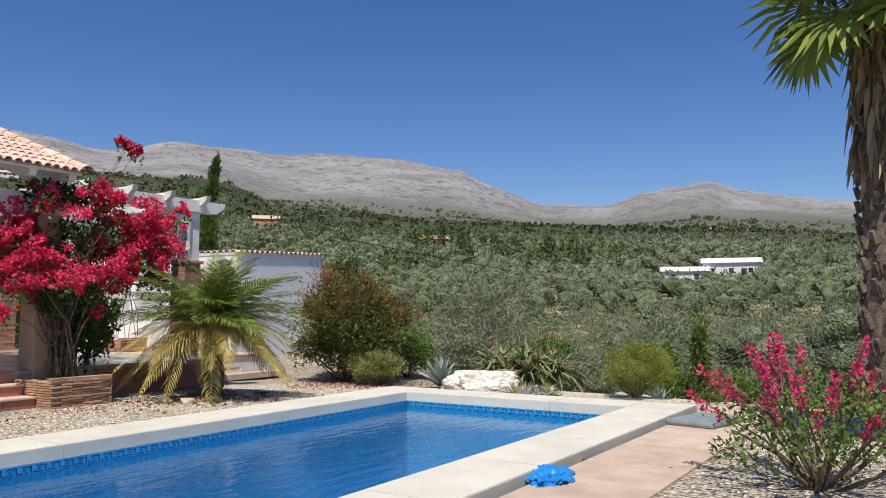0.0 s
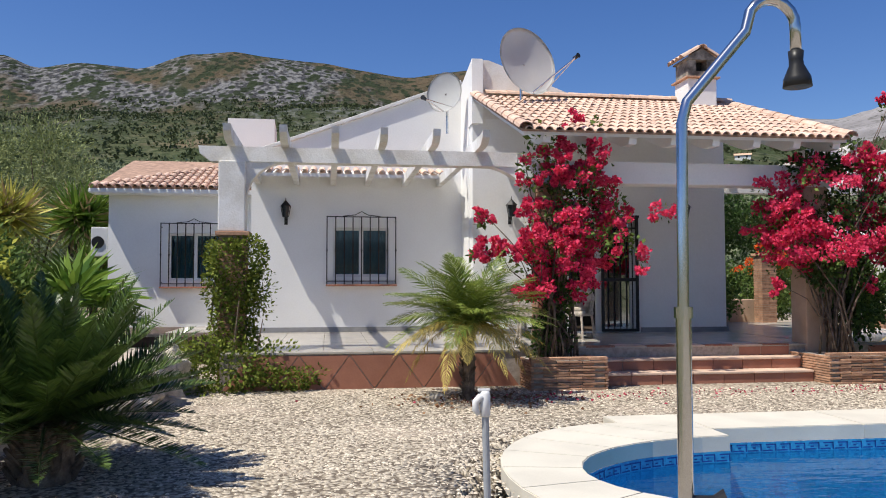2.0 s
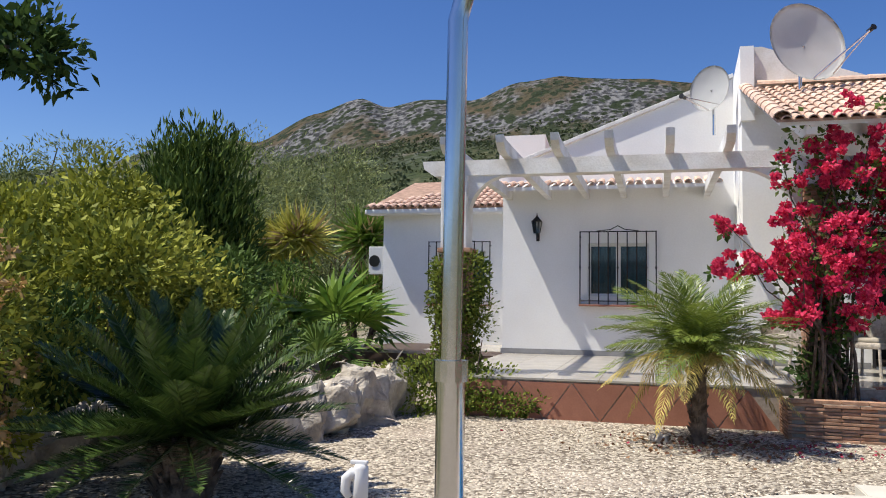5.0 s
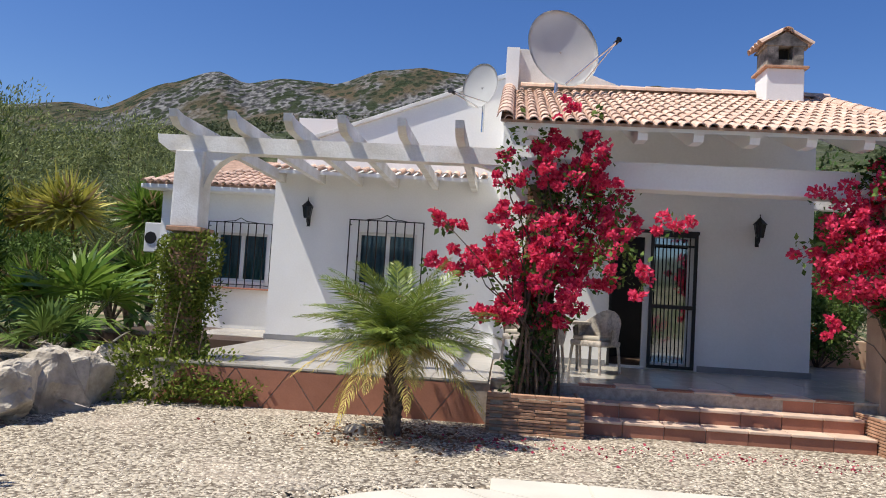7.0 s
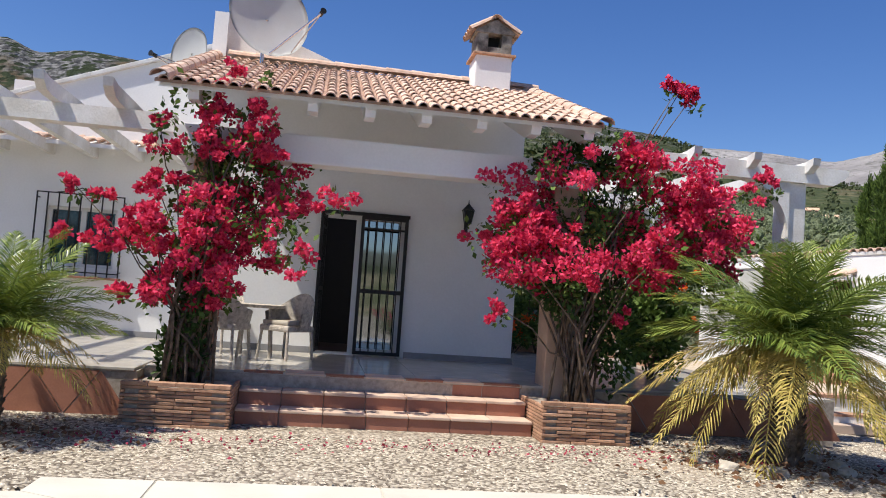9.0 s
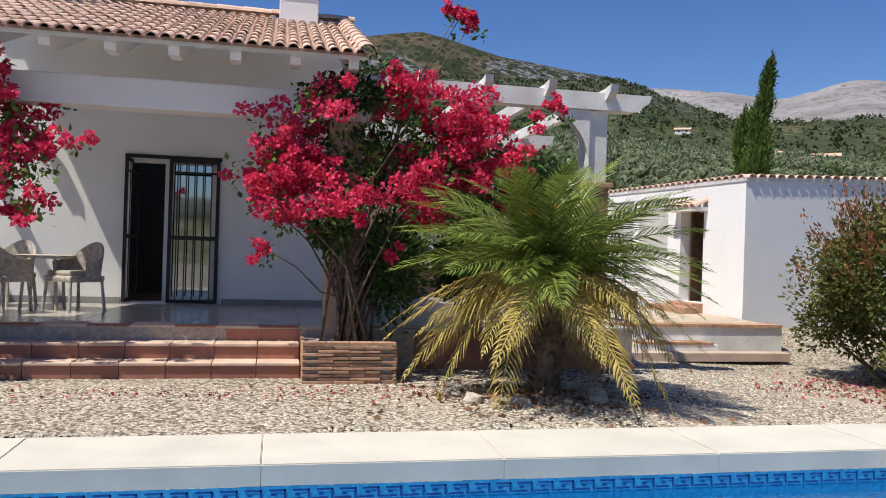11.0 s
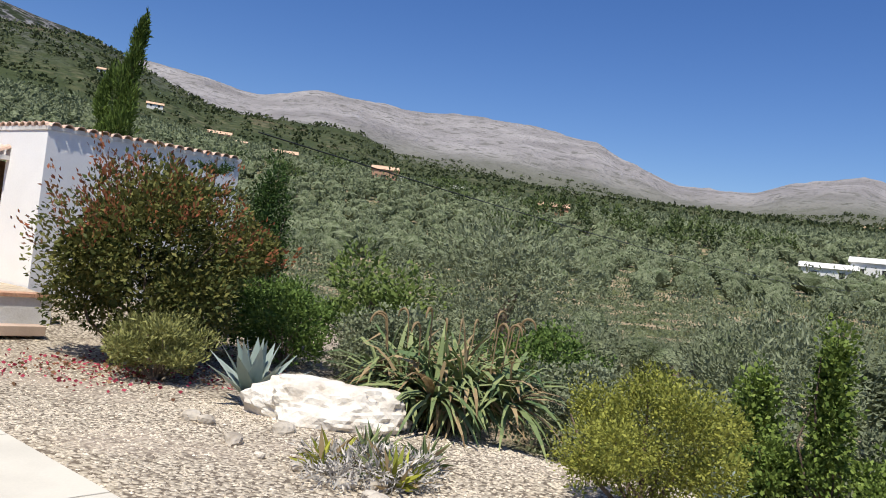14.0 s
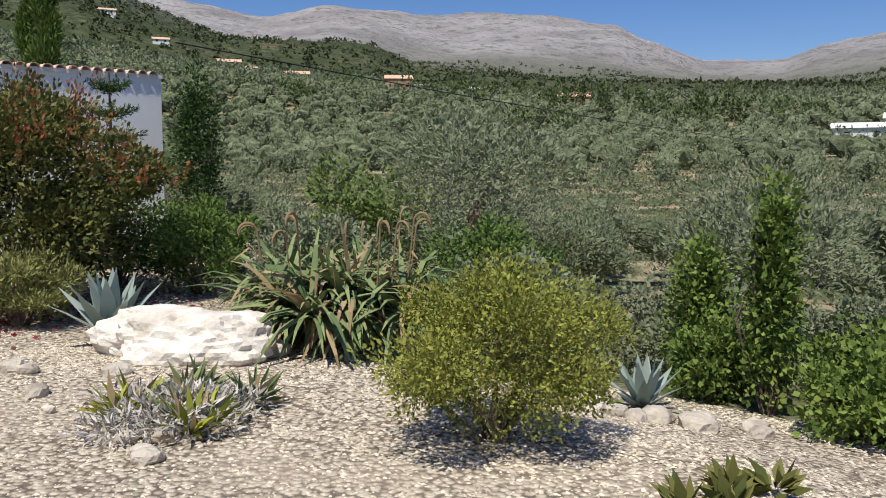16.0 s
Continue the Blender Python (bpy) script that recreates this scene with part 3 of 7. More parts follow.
for (ax, ay, bx, by) in ((-1.0, 11.16, 2.9, 15.56), (2.92, 11.52, 7.62, 14.46), (7.64, 11.75, 11.1, 17.9), (-2.6, 15.9, -1.07, 18.08)):
    nx, ny = round((bx - ax) / 0.62), round((by - ay) / 0.62)
    for i in range(nx):
        for j in range(ny):
            floor_tile(ax + (bx - ax) * i / nx, ay + (by - ay) * j / ny, ax + (bx - ax) * (i + 1) / nx, ay + (by - ay) * (j + 1) / ny)

riser = thing("terrace_riser", 0, 0, 0, "rust-red terracotta triangles facing the terrace edge", "riser", kind="structure")


def triangles(x0, x1, y, w=0.62):
    n = round((x1 - x0) / w)
    w = (x1 - x0) / n
    up = bm_mesh("riser_tile", prism([(-w / 2 + 0.012, 0.0), (w / 2 - 0.012, 0.0), (0, TZ - 0.05)], "y", -0.015, 0.0), TERRA)
    dn = bm_mesh("riser_tile", prism([(-w / 2 + 0.012, TZ - 0.045), (w / 2 - 0.012, TZ - 0.045), (0, 0.008)], "y", -0.015, 0.0), TERRA)
    for i in range(n):
        part("riser_tile", up, riser, m=Matrix.Translation((x0 + w * (i + 0.5), y, 0)))
        if i < n - 1:
            part("riser_tile", dn, riser, m=Matrix.Translation((x0 + w * (i + 1), y, 0)))


triangles(-0.98, 2.9, 11.18)
triangles(8.0, 11.1, 11.60)
steps = thing("steps", 0, 0, 0, "three terracotta tiled steps with pale treads", "steps", kind="structure")
part("step_core", bm_mesh("step_core", prism([(10.98, -0.2), (11.5, -0.2), (11.5, 0.29), (11.28, 0.29), (11.28, 0.13), (10.98, 0.13)], "x", 3.93, 7.02), MORTAR), steps)
for k, (y, z) in enumerate(((10.96, 0.16), (11.26, 0.32), (11.54, TZ))):
    n = 7
    w = 3.09 / n
    rm = bm_mesh("step_riser", box(0.004, 0, 0.0, w - 0.004, 0.02, 0.125, 0.003), TERRA)
    tm = bm_mesh("step_tread", box(0.004, -0.02, 0, w - 0.004, 0.32, 0.032, 0.008), TREAD if k < 2 else TERRA)
    for i in range(n):
        part("step_riser", rm, steps, m=Matrix.Translation((3.93 + w * i, y, z - 0.16)))
        if k < 2:
            part("step_tread", tm, steps, m=Matrix.Translation((3.93 + w * i, y, z - 0.032)))
        else:
            part("step_tread", bm_mesh("step_tread", box(0.004, -0.02, 0, w - 0.004, 0.1, 0.034, 0.008), TERRA) if i == 0 else steps.children[-2].data, steps, m=Matrix.Translation((3.93 + w * i, y, z - 0.029)))

_brick = {}


def brick_mesh(l, h, d):
    key = (round(l, 3), round(h, 3), round(d, 3))
    if key not in _brick:
        _brick[key] = bm_mesh("brick", box(0, 0, 0, l - 0.008, d, h - 0.008, 0.004), BRICK)
    return _brick[key]


def planter(x0, x1, y0, y1, h, label):
    ob = thing("brick_planter", x0, y0, 0, label, "planter", "planters beside the steps")
    W, D = x1 - x0, y1 - y0
    part("core", bm_mesh("core", box(0.03, 0.03, -0.15, W - 0.03, D - 0.03, h - 0.02), MORTAR), ob, "mortar core with dark soil")
    c = 11
    ch = h / c
    for k in range(c):
        n = 3
        l = W / n
        for i in range(n):
            off = (k % 2) * 0.5
            if off and i == n - 1:
                continue
            part("brick", brick_mesh(l, ch, 0.04), ob, m=pose(l * (i + off), random.uniform(-0.022, 0.006), ch * k + random.uniform(-0.003, 0.003), 0, random.uniform(-0.6, 0.6), random.uniform(-1, 1)))
        for s in (0, 1):
            for i in range(3):
                part("brick", brick_mesh(D / 3, ch, 0.04), ob, m=pose(W - 0.04 + random.uniform(0, 0.008) if s else 0.04 - 0.04, D / 3 * i, ch * k) @ (pose(0.04, 0, 0, 0, 0, 90)))
    for i in range(4):
        part("brick", brick_mesh(W / 4, 0.045, 0.12), ob, m=pose(W / 4 * i, -0.015, h))
    return ob


planter(2.9, 3.92, 10.6, 11.5, 0.38, "slim-brick planter at the foot of the bougainvillea")
planter(7.03, 7.98, 10.62, 11.6, 0.38, "shaded slim-brick planter beside the steps")


def brick_pillar(name, x, y, z0, z1, w, label, cap=True):
    ob = thing(name, x, y, z0, label, "pillar", "pergola pillars")
    bm = bmesh.new()
    n = int((z1 - z0) / 0.052)
    for k in range(n):
        o = random.uniform(-0.006, 0.006)
        for q in (0, 1):
            if k % 2:
                box(-w / 2 + o, -w / 2 + q * w / 2, k * 0.052, w / 2 + o, q * w / 2 - 0.008, k * 0.052 + 0.044, 0.0, bm)
            else:
                box(-w / 2 + q * w / 2, -w / 2 + o, k * 0.052, q * w / 2 - 0.008, w / 2 + o, k * 0.052 + 0.044, 0.0, bm)
    part("brickwork", bm_mesh("brickwork", bm, BRICK), ob)
    part("core", bm_mesh("core", box(-w / 2 + 0.02, -w / 2 + 0.02, 0, w / 2 - 0.02, w / 2 - 0.02, z1 - z0), MORTAR), ob)
    if cap:
        part("capital", bm_mesh("capital", box(-w / 2 - 0.04, -w / 2 - 0.04, z1 - z0, w / 2 + 0.04, w / 2 + 0.04, z1 - z0 + 0.06, 0.01), BRICK), ob)
    return ob


brick_pillar("brick_pillar", -0.9, 11.7, 0, 2.0, 0.36, "slim-brick pillar overgrown by a climber")
brick_pillar("brick_pillar", 3.42, 11.66, 0.3, 2.78, 0.36, "slim-brick porch pillar behind the bougainvillea", False)
tagged(structure("porch_pillar", bm_mesh("porch_pillar", box(7.28, 11.5, 0.3, 7.66, 11.88, 2.78, 0.015), OCHRE), "ochre rendered porch pillar in the shade", "pillar"))
brick_pillar("brick_pillar", 10.7, 12.3, -0.1, 2.24, 0.38, "slim-brick pillar with a brick capital under the pergola")
brick_pillar("brick_pillar", 10.5, 15.9, TZ, 2.2, 0.36, "slim-brick pillar at the back of the pergola")

# porch beam, rafters, roof
structure("porch_beam", bm_mesh("porch_beam", box(3.0, 11.52, 2.78, 7.75, 11.84, 3.1, 0.02), WHITE), "thick white rendered porch beam", "beam")
RISE, RUN = 4.70 - 3.40, 14.5 - 10.92


def roof_z(y):
    return 3.40 + (y - 10.92) * RISE / RUN


structure("porch_ceiling", bm_mesh("porch_ceiling", prism([(10.95, roof_z(10.95) - 0.07), (14.5, roof_z(14.5) - 0.07), (14.5, roof_z(14.5) - 0.02), (10.95, roof_z(10.95) - 0.02)], "x", 2.92, 7.6), WHITE), "white sloping porch ceiling", "ceiling")
rafter = thing("porch_rafter", 0, 0, 0, "white rafter with a stepped end under the eave", "rafter", "porch rafters")
part("rafter_beam", bm_mesh("rafter_beam", prism([(11.0, roof_z(11.0) - 0.10), (11.03, roof_z(11.0) - 0.17), (11.3, roof_z(11.3) - 0.27), (14.5, roof_z(14.5) - 0.27), (14.5, roof_z(14.5) - 0.075), (11.0, roof_z(11.0) - 0.075)], "x", -0.055, 0.055), WHITE), rafter)
rafter.matrix_basis = Matrix.Translation((3.25, 0, 0))
for i in range(1, 8):
    copy_thing(rafter, Matrix.Translation((3.25 + 0.605 * i, 0, 0)))


def tile_mesh(length, r0, r1, thick=0.012, seg=6):
    bm = bmesh.new()
    rows = []
    for r in (0, 1):
        rad = (r0, r1)[r]
        outer = [bm.verts.new((rad * math.cos(math.pi * k / seg), length * r, rad * 0.85 * math.sin(math.pi * k / seg))) for k in range(seg + 1)]
        inner = [bm.verts.new(((rad - thick) * math.cos(math.pi * k / seg), length * r, (rad - thick) * 0.85 * math.sin(math.pi * k / seg))) for k in range(seg + 1)]
        rows.append((outer, inner))
    (o0, i0), (o1, i1) = rows
    for k in range(seg):
        bm.faces.new((o0[k], o0[k + 1], o1[k + 1], o1[k]))
        bm.faces.new((i0[k], i1[k], i1[k + 1], i0[k + 1]))
        bm.faces.new((o0[k], i0[k], i0[k + 1], o0[k + 1]))
    return bm_mesh("roof_tile", bm, TILE_ONE)


TILE_ONE = mat("clay_tile", (0.72, 0.53, 0.42), 0.85, vary=0.14, scale=10, fine=70, bump=0.3, color2=(0.58, 0.39, 0.29), objrand=0.16)
TILE_PAN = mat("clay_pan", (0.46, 0.30, 0.22), 0.9, vary=0.2, scale=8)


def tiled(roof, x0, x1, y0, y1, zf, pitch=0.2, course=0.36, x_low=None):
    """Barrel tiles in columns over a slope that climbs along y; x_low(y) trims the low-x side."""
    n = round((x1 - x0) / pitch)
    pitch = (x1 - x0) / n
    slope = math.degrees(math.atan2(zf(y1) - zf(y0), y1 - y0))
    L = math.hypot(zf(y1) - zf(y0), y1 - y0)
    rows = max(1, round(L / course))
    course = L / rows
    me = tile_mesh(course * 1.14, pitch * 0.42, pitch * 0.33)
    for i in range(n):
        x = x0 + pitch * (i + 0.5)
        for k in range(rows):
            y = y0 + (y1 - y0) * k / rows
            if x_low and x < x_low(y):
                continue
            part("roof_tile", me, roof, m=pose(x + random.uniform(-0.006, 0.006), y, zf(y) + 0.012, slope - 1.6 + random.uniform(-0.5, 0.5), 0, random.uniform(-1, 1)))


porch_roof = thing("porch_roof", 0, 0, 0, "sunlit clay barrel-tile porch roof", "roof", kind="structure")
part("roof_pan", bm_mesh("roof_pan", prism([(10.9, roof_z(10.9) - 0.02), (14.5, roof_z(14.5) - 0.02), (14.5, roof_z(14.5) + 0.012), (10.9, roof_z(10.9) + 0.012)], "x", 2.88, 7.62), TILE_PAN), porch_roof)
tiled(porch_roof, 2.9, 7.62, 10.86, 14.5, roof_z, 0.14)
_me = tile_mesh(0.44, 0.10, 0.085)
for k in range(12):
    part("ridge_tile", _me, porch_roof, m=pose(3.1 + 0.385 * k, 14.47, 4.74, 0, 0, -90))
for k in range(10):
    y = 10.86 + 0.366 * k
    part("verge_tile", _me, porch_roof, m=pose(7.62, y, roof_z(y) + 0.035, 19.8, 0, 0))
    part("verge_tile", _me, porch_roof, m=pose(2.93, y, roof_z(y) + 0.035, 19.8, 0, 0))

eave = thing("eave_tiles", 0, 0, 0, "short clay tile eave above the barred window", "roof", kind="structure")
part("eave_bed", bm_mesh("eave_bed", prism([(15.12, 3.30), (15.6, 3.42), (15.6, 3.48), (15.12, 3.36)], "x", -1.1, 2.66), WHITE), eave)
tiled(eave, -1.1, 2.66, 15.06, 15.6, lambda y: 3.36 + (y - 15.06) * 0.28, 0.16, 0.5)
wing_roof = thing("wing_roof", 0, 0, 0, "clay barrel-tile roof of the low wing", "roof", kind="structure")
part("roof_pan", bm_mesh("roof_pan", prism([(17.7, 3.32), (21, 4.36), (21, 4.42), (17.7, 3.38)], "x", -4.4, -1.05), TILE_PAN), wing_roof)
tiled(wing_roof, -4.5, -0.8, 17.62, 21.0, lambda y: 3.38 + (y - 17.7) * 0.315, 0.165, 0.4, lambda y: -4.5 + (y - 17.62) * 0.9)
structure("wing_gutter", bm_mesh("wing_gutter", box(-4.5, 17.68, 3.24, -1.05, 18.1, 3.34, 0.03), WHITE), "white rendered eave moulding of the wing", "moulding")
tagged(new("roof_box", bm_mesh("roof_box", prism([(20.6, 3.9), (21.5, 3.9), (21.5, 5.3), (20.6, 5.46)], "x", -2.11, -0.98), WHITE)), "plain white rendered block on the roof", "chimney")

# chimney
chim = thing("chimney", 6.95, 14.2, 4.3, "white chimney with a tiled pyramid cap", "chimney")
SOOT = mat("sooty_render", (0.36, 0.33, 0.28), 0.9, vary=0.25, scale=7, fine=45, bump=0.5, color2=(0.11, 0.10, 0.085))
part("shaft", bm_mesh("shaft", box(-0.27, -0.27, 0, 0.27, 0.27, 0.72, 0.015), WHITE), chim)
part("collar", bm_mesh("collar", box(-0.32, -0.32, 0.72, 0.32, 0.32, 0.755, 0.008), BRICK), chim, "thin clay collar")
for s_ in (-1, 1):
    part("cheek", bm_mesh("cheek", box(s_ * 0.18 - 0.08, -0.25, 0.755, s_ * 0.18 + 0.08, 0.25, 1.08, 0.01), SOOT), chim, "sooty rendered cheek")
part("sill", bm_mesh("sill", box(-0.1, -0.24, 0.755, 0.1, 0.24, 0.86), SOOT), chim)
# solid block, coloured near-black for the shade in the flue mouth
part("flue", bm_mesh("flue", box(-0.099, -0.05, 0.86, 0.099, 0.05, 1.08), DARK), chim, "near-black block painted as the shade inside the sooty flue")
part("pediment", bm_mesh("pediment", prism([(-0.3, 1.06), (0.3, 1.06), (0.3, 1.09), (0.0, 1.27), (-0.3, 1.09)], "y", -0.27, 0.27), SOOT), chim, "sooty gabled head")
_me = tile_mesh(0.40, 0.085, 0.07)
for k in range(4):
    for sx, rz in ((-1, -90), (1, 90)):
        part("cap_tile", _me, chim, m=pose(sx * 0.37, -0.24 + 0.16 * k, 1.075, 0, 0, 0) @ pose(0, 0, 0, 0, 0, rz) @ pose(0, 0, 0, 31, 0, 0))
part("ridge_tile", tile_mesh(0.66, 0.085, 0.085), chim, "white-mortared ridge tile", pose(0, -0.33, 1.26))


def dish(name, c, normal, r, label, arm):
    ob = thing(name, *c, label, "satellite dish", "satellite dishes")
    bm = bmesh.new()
    rings = []
    for k in range(9):
        f = k / 8
        rings.append([bm.verts.new((r * 0.92 * f * math.cos(6.2832 * s / 36), r * f * math.sin(6.2832 * s / 36), r * 0.2 * (f * f - 1))) for s in range(36)] if k else [bm.verts.new((0, 0, -r * 0.2))])
    for s in range(36):
        bm.faces.new((rings[0][0], rings[1][s], rings[1][(s + 1) % 36]))
    for a, b in zip(rings[1:], rings[2:]):
        for s in range(36):
            bm.faces.new((a[s], b[s], b[(s + 1) % 36], a[(s + 1) % 36]))
    bmesh.ops.solidify(bm, geom=bm.faces[:], thickness=0.012)
    rot = Vector(normal).to_track_quat("Z", "Y").to_matrix().to_4x4()
    part("reflector", bm_mesh("reflector", bm, DISH, True), ob, m=rot)
    n = Vector(normal).normalized()
    low = rot @ Vector((0, -r * 0.95, 0))
    tip = Vector(arm)
    part("arm", bm_mesh("arm", tube([low, tip], 0.014), CHROME), ob, "thin metal feed arm")
    part("strut", bm_mesh("strut", tube([rot @ Vector((r * 0.5, -r * 0.8, 0)), tip], 0.009), CHROME), ob)
    part("receiver", bm_mesh("receiver", tube([tip - n * 0.07, tip + n * 0.02, tip + n * 0.05], [0.03, 0.03, 0.045], 10), BLACKP), ob, "black receiver head")
    part("mast", bm_mesh("mast", tube([-n * r * 0.2, -n * r * 0.35 - Vector((0, 0, 0.1)), -n * r * 0.35 - Vector((0, 0, r + 0.35))], 0.025), CHROME), ob, "grey mast")
    return ob


dish("satellite_dish", (3.7, 13.72, 5.15), (0.36, -0.9, 0.22), 0.62, "large pale satellite dish above the porch roof", (0.72, -0.42, -0.02))
dish("satellite_dish", (2.44, 14.95, 4.87), (-0.55, -0.83, 0.1), 0.38, "small white satellite dish on the gable wall", (-0.42, -0.4, -0.22))

# pergolas


def joist(y0, y1, z, label, group):
    ob = thing("pergola_joist", 0, 0, 0, label, "joist", group)
    part("joist_beam", bm_mesh("joist_beam", prism([(y0, z + 0.19), (y0 + 0.02, z + 0.1), (y0 + 0.14, z + 0.02), (y0 + 0.3, z), (y1, z), (y1, z + 0.16), (y0 + 0.2, z + 0.16)], "x", -0.05, 0.05), WHITE_OLD), ob)
    return ob


def arc_bracket(x, z, r, sign, y0, y1):
    pts = [(x, z)]
    for i in range(13):
        a = math.pi / 2 * i / 12
        pts.append((x + sign * r * (1 - math.sin(a)), z - r * (1 - math.cos(a))))
    return prism(pts, "y", y0, y1)


structure("pergola_beam_left", bm_mesh("pergola_beam_left", prism([(-1.36, 3.2), (-1.34, 3.1), (-1.2, 3.0), (2.98, 3.0), (2.98, 3.2)], "y", 11.58, 11.8), WHITE_OLD), "white rendered pergola beam", "beam")
structure("pergola_post_left", bm_mesh("pergola_post_left", box(-1.09, 11.52, 2.06, -0.74, 11.86, 3.0, 0.015), WHITE_OLD), "white pergola post on a brick pillar", "post")
structure("pergola_arch_left", bm_mesh("pergola_arch_left", arc_bracket(-0.745, 3.004, 0.55, 1, 11.6, 11.78), WHITE_OLD), "curved white bracket under the pergola beam", "bracket")
structure("pergola_arch_right", bm_mesh("pergola_arch_right", arc_bracket(3.24, 3.004, 0.75, -1, 11.6, 11.78), WHITE_OLD), "curved white bracket under the pergola beam", "bracket")
_j = joist(10.98, 15.6, 3.2, "white pergola joist with a pointed end", "pergola joists")
_xs = (-0.92, -0.22, 0.44, 1.07, 1.76, 2.42)
_j.matrix_basis = Matrix.Translation((_xs[0], 0, 0))
for x in _xs[1:]:
    copy_thing(_j, Matrix.Translation((x, 0, 0)))
structure("pergola_beam_right", bm_mesh("pergola_beam_right", prism([(7.7, 3.22), (11.2, 3.22), (11.38, 3.34), (11.42, 3.44), (7.7, 3.44)], "y", 12.05, 12.27), WHITE_OLD), "white rendered pergola beam with a shaped end", "beam")
structure("pergola_beam_back", bm_mesh("pergola_beam_back", prism([(7.7, 3.2), (11.2, 3.2), (11.38, 3.3), (11.42, 3.42), (7.7, 3.42)], "y", 15.7, 15.92), WHITE_OLD), "white rendered pergola beam at the back", "beam")
structure("pergola_post_right", bm_mesh("pergola_post_right", box(10.57, 12.12, 2.3, 10.85, 12.42, 3.22, 0.015), WHITE_OLD), "white pergola post on a brick capital", "post")
structure("pergola_post_back", bm_mesh("pergola_post_back", box(10.4, 15.75, 2.26, 10.66, 16.0, 3.2, 0.015), WHITE_OLD), "white pergola post at the back", "post")
structure("pergola_arch_front", bm_mesh("pergola_arch_front", arc_bracket(10.59, 3.224, 0.72, -1, 12.08, 12.24), WHITE_OLD), "curved white bracket under the pergola beam", "bracket")
structure("pergola_arch_back", bm_mesh("pergola_arch_back", arc_bracket(10.42, 3.204, 0.55, -1, 15.73, 15.89), WHITE_OLD), "curved white bracket under the pergola beam", "bracket")
_j = joist(11.86, 16.2, 3.33, "white pergola joist with a hooked end", "far pergola joists")
_j.matrix_basis = Matrix.Translation((8.39, 0, 0))
for i in range(1, 4):
    copy_thing(_j, Matrix.Translation((8.39 + 0.81 * i, 0, 0)))

# ---- windows, door, lamps ----


def window(name, x0, x1, z0, z1, y, label, gx0, gx1, gz0, gz1):
    ob = thing(name, 0, 0, 0, label, "window", kind="structure")
    f = 0.05
    fr = bmesh.new()
    for b in ((x0, z0, x1, z0 + f), (x0, z1 - f, x1, z1), (x0, z0 + f, x0 + f, z1 - f), (x1 - f, z0 + f, x1, z1 - f), ((x0 + x1) / 2 - 0.04, z0 + f, (x0 + x1) / 2 + 0.04, z1 - f)):
        box(b[0], y + 0.10, b[1], b[2], y + 0.16, b[3], 0.004, fr)
    part("window_frame", bm_mesh("window_frame", fr, ALU), ob, "white aluminium frame")
    for a, b in ((x0 + f, (x0 + x1) / 2 - 0.04), ((x0 + x1) / 2 + 0.04, x1 - f)):
        part("pane", bm_mesh("pane", box(a, y + 0.125, z0 + f, b, y + 0.135, z1 - f), PANE), ob).visible_shadow = False
    cur = bmesh.new()
    n = 44
    row = [(x0 + 0.01 + (x1 - x0 - 0.02) * k / n, y + 0.2 + 0.018 * math.sin(k * 1.25)) for k in range(n + 1)]
    top = [cur.verts.new((a, b, z1 - 0.01)) for a, b in row]
    low = [cur.verts.new((a, b, z0 + 0.01)) for a, b in row]
    for k in range(n):
        cur.faces.new((low[k], low[k + 1], top[k + 1], top[k]))
    part("curtain", bm_mesh("curtain", cur, CURTAIN, True), ob, "blue-grey pleated curtain behind the glass")
    # near-black panel: the room's darkness is put into its colour
    part("backing", bm_mesh("backing", box(x0, y + 0.25, z0, x1, y + 0.28, z1), DARK), ob, "near-black panel painted as the unlit room behind the glass")
    part("window_sill", bm_mesh("window_sill", box(gx0 - 0.02, y - 0.16, gz0 - 0.035, gx1 + 0.02, y + 0.1, gz0, 0.008), TERRA), ob, "terracotta tile sill")
    gr = thing("window_grille", 0, 0, 0, "black wrought-iron window grille with spear tips", "grille", "window grilles")
    n = 9
    for i in range(n):
        x = gx0 + (gx1 - gx0) * i / (n - 1)
        part("bar", bm_mesh("bar", box(x - 0.010, y - 0.133, gz0 + 0.001, x + 0.010, y - 0.113, gz1, 0.002), IRON), gr)
        part("knot", bm_mesh("knot", tube([(x, y - 0.123, (gz0 + gz1) / 2 - 0.03), (x, y - 0.123, (gz0 + gz1) / 2), (x, y - 0.123, (gz0 + gz1) / 2 + 0.03)], [0.008, 0.021, 0.008], 6), IRON), gr)
    for z in (gz0 + 0.05, gz1 - 0.02):
        part("rail", bm_mesh("rail", box(gx0 - 0.01, y - 0.128, z, gx1 + 0.01, y - 0.118, z + 0.018), IRON), gr)
    for x in (gx0, gx1):
        for z in (gz0 + 0.08, gz1 - 0.1):
            part("bracket", bm_mesh("bracket", box(x - 0.008, y - 0.13, z, x + 0.008, y, z + 0.016), IRON), gr)
    xm = (gx0 + gx1) / 2
    part("crest", bm_mesh("crest", tube([(xm - 0.35, y - 0.122, gz1), (xm - 0.12, y - 0.122, gz1 + 0.025), (xm, y - 0.122, gz1 + 0.09), (xm + 0.12, y - 0.122, gz1 + 0.025), (xm + 0.35, y - 0.122, gz1)], 0.008, 6), IRON), gr, "curled iron crest")
    return ob


window("window_1", 0.45, 1.48, 1.5, 2.42, 15.6, "barred two-leaf window with dark glass", 0.33, 1.6, 1.36, 2.62)
window("window_2", -3.0, -1.9, 1.45, 2.45, 18.1, "barred window of the low wing", -3.12, -1.78, 1.32, 2.66)


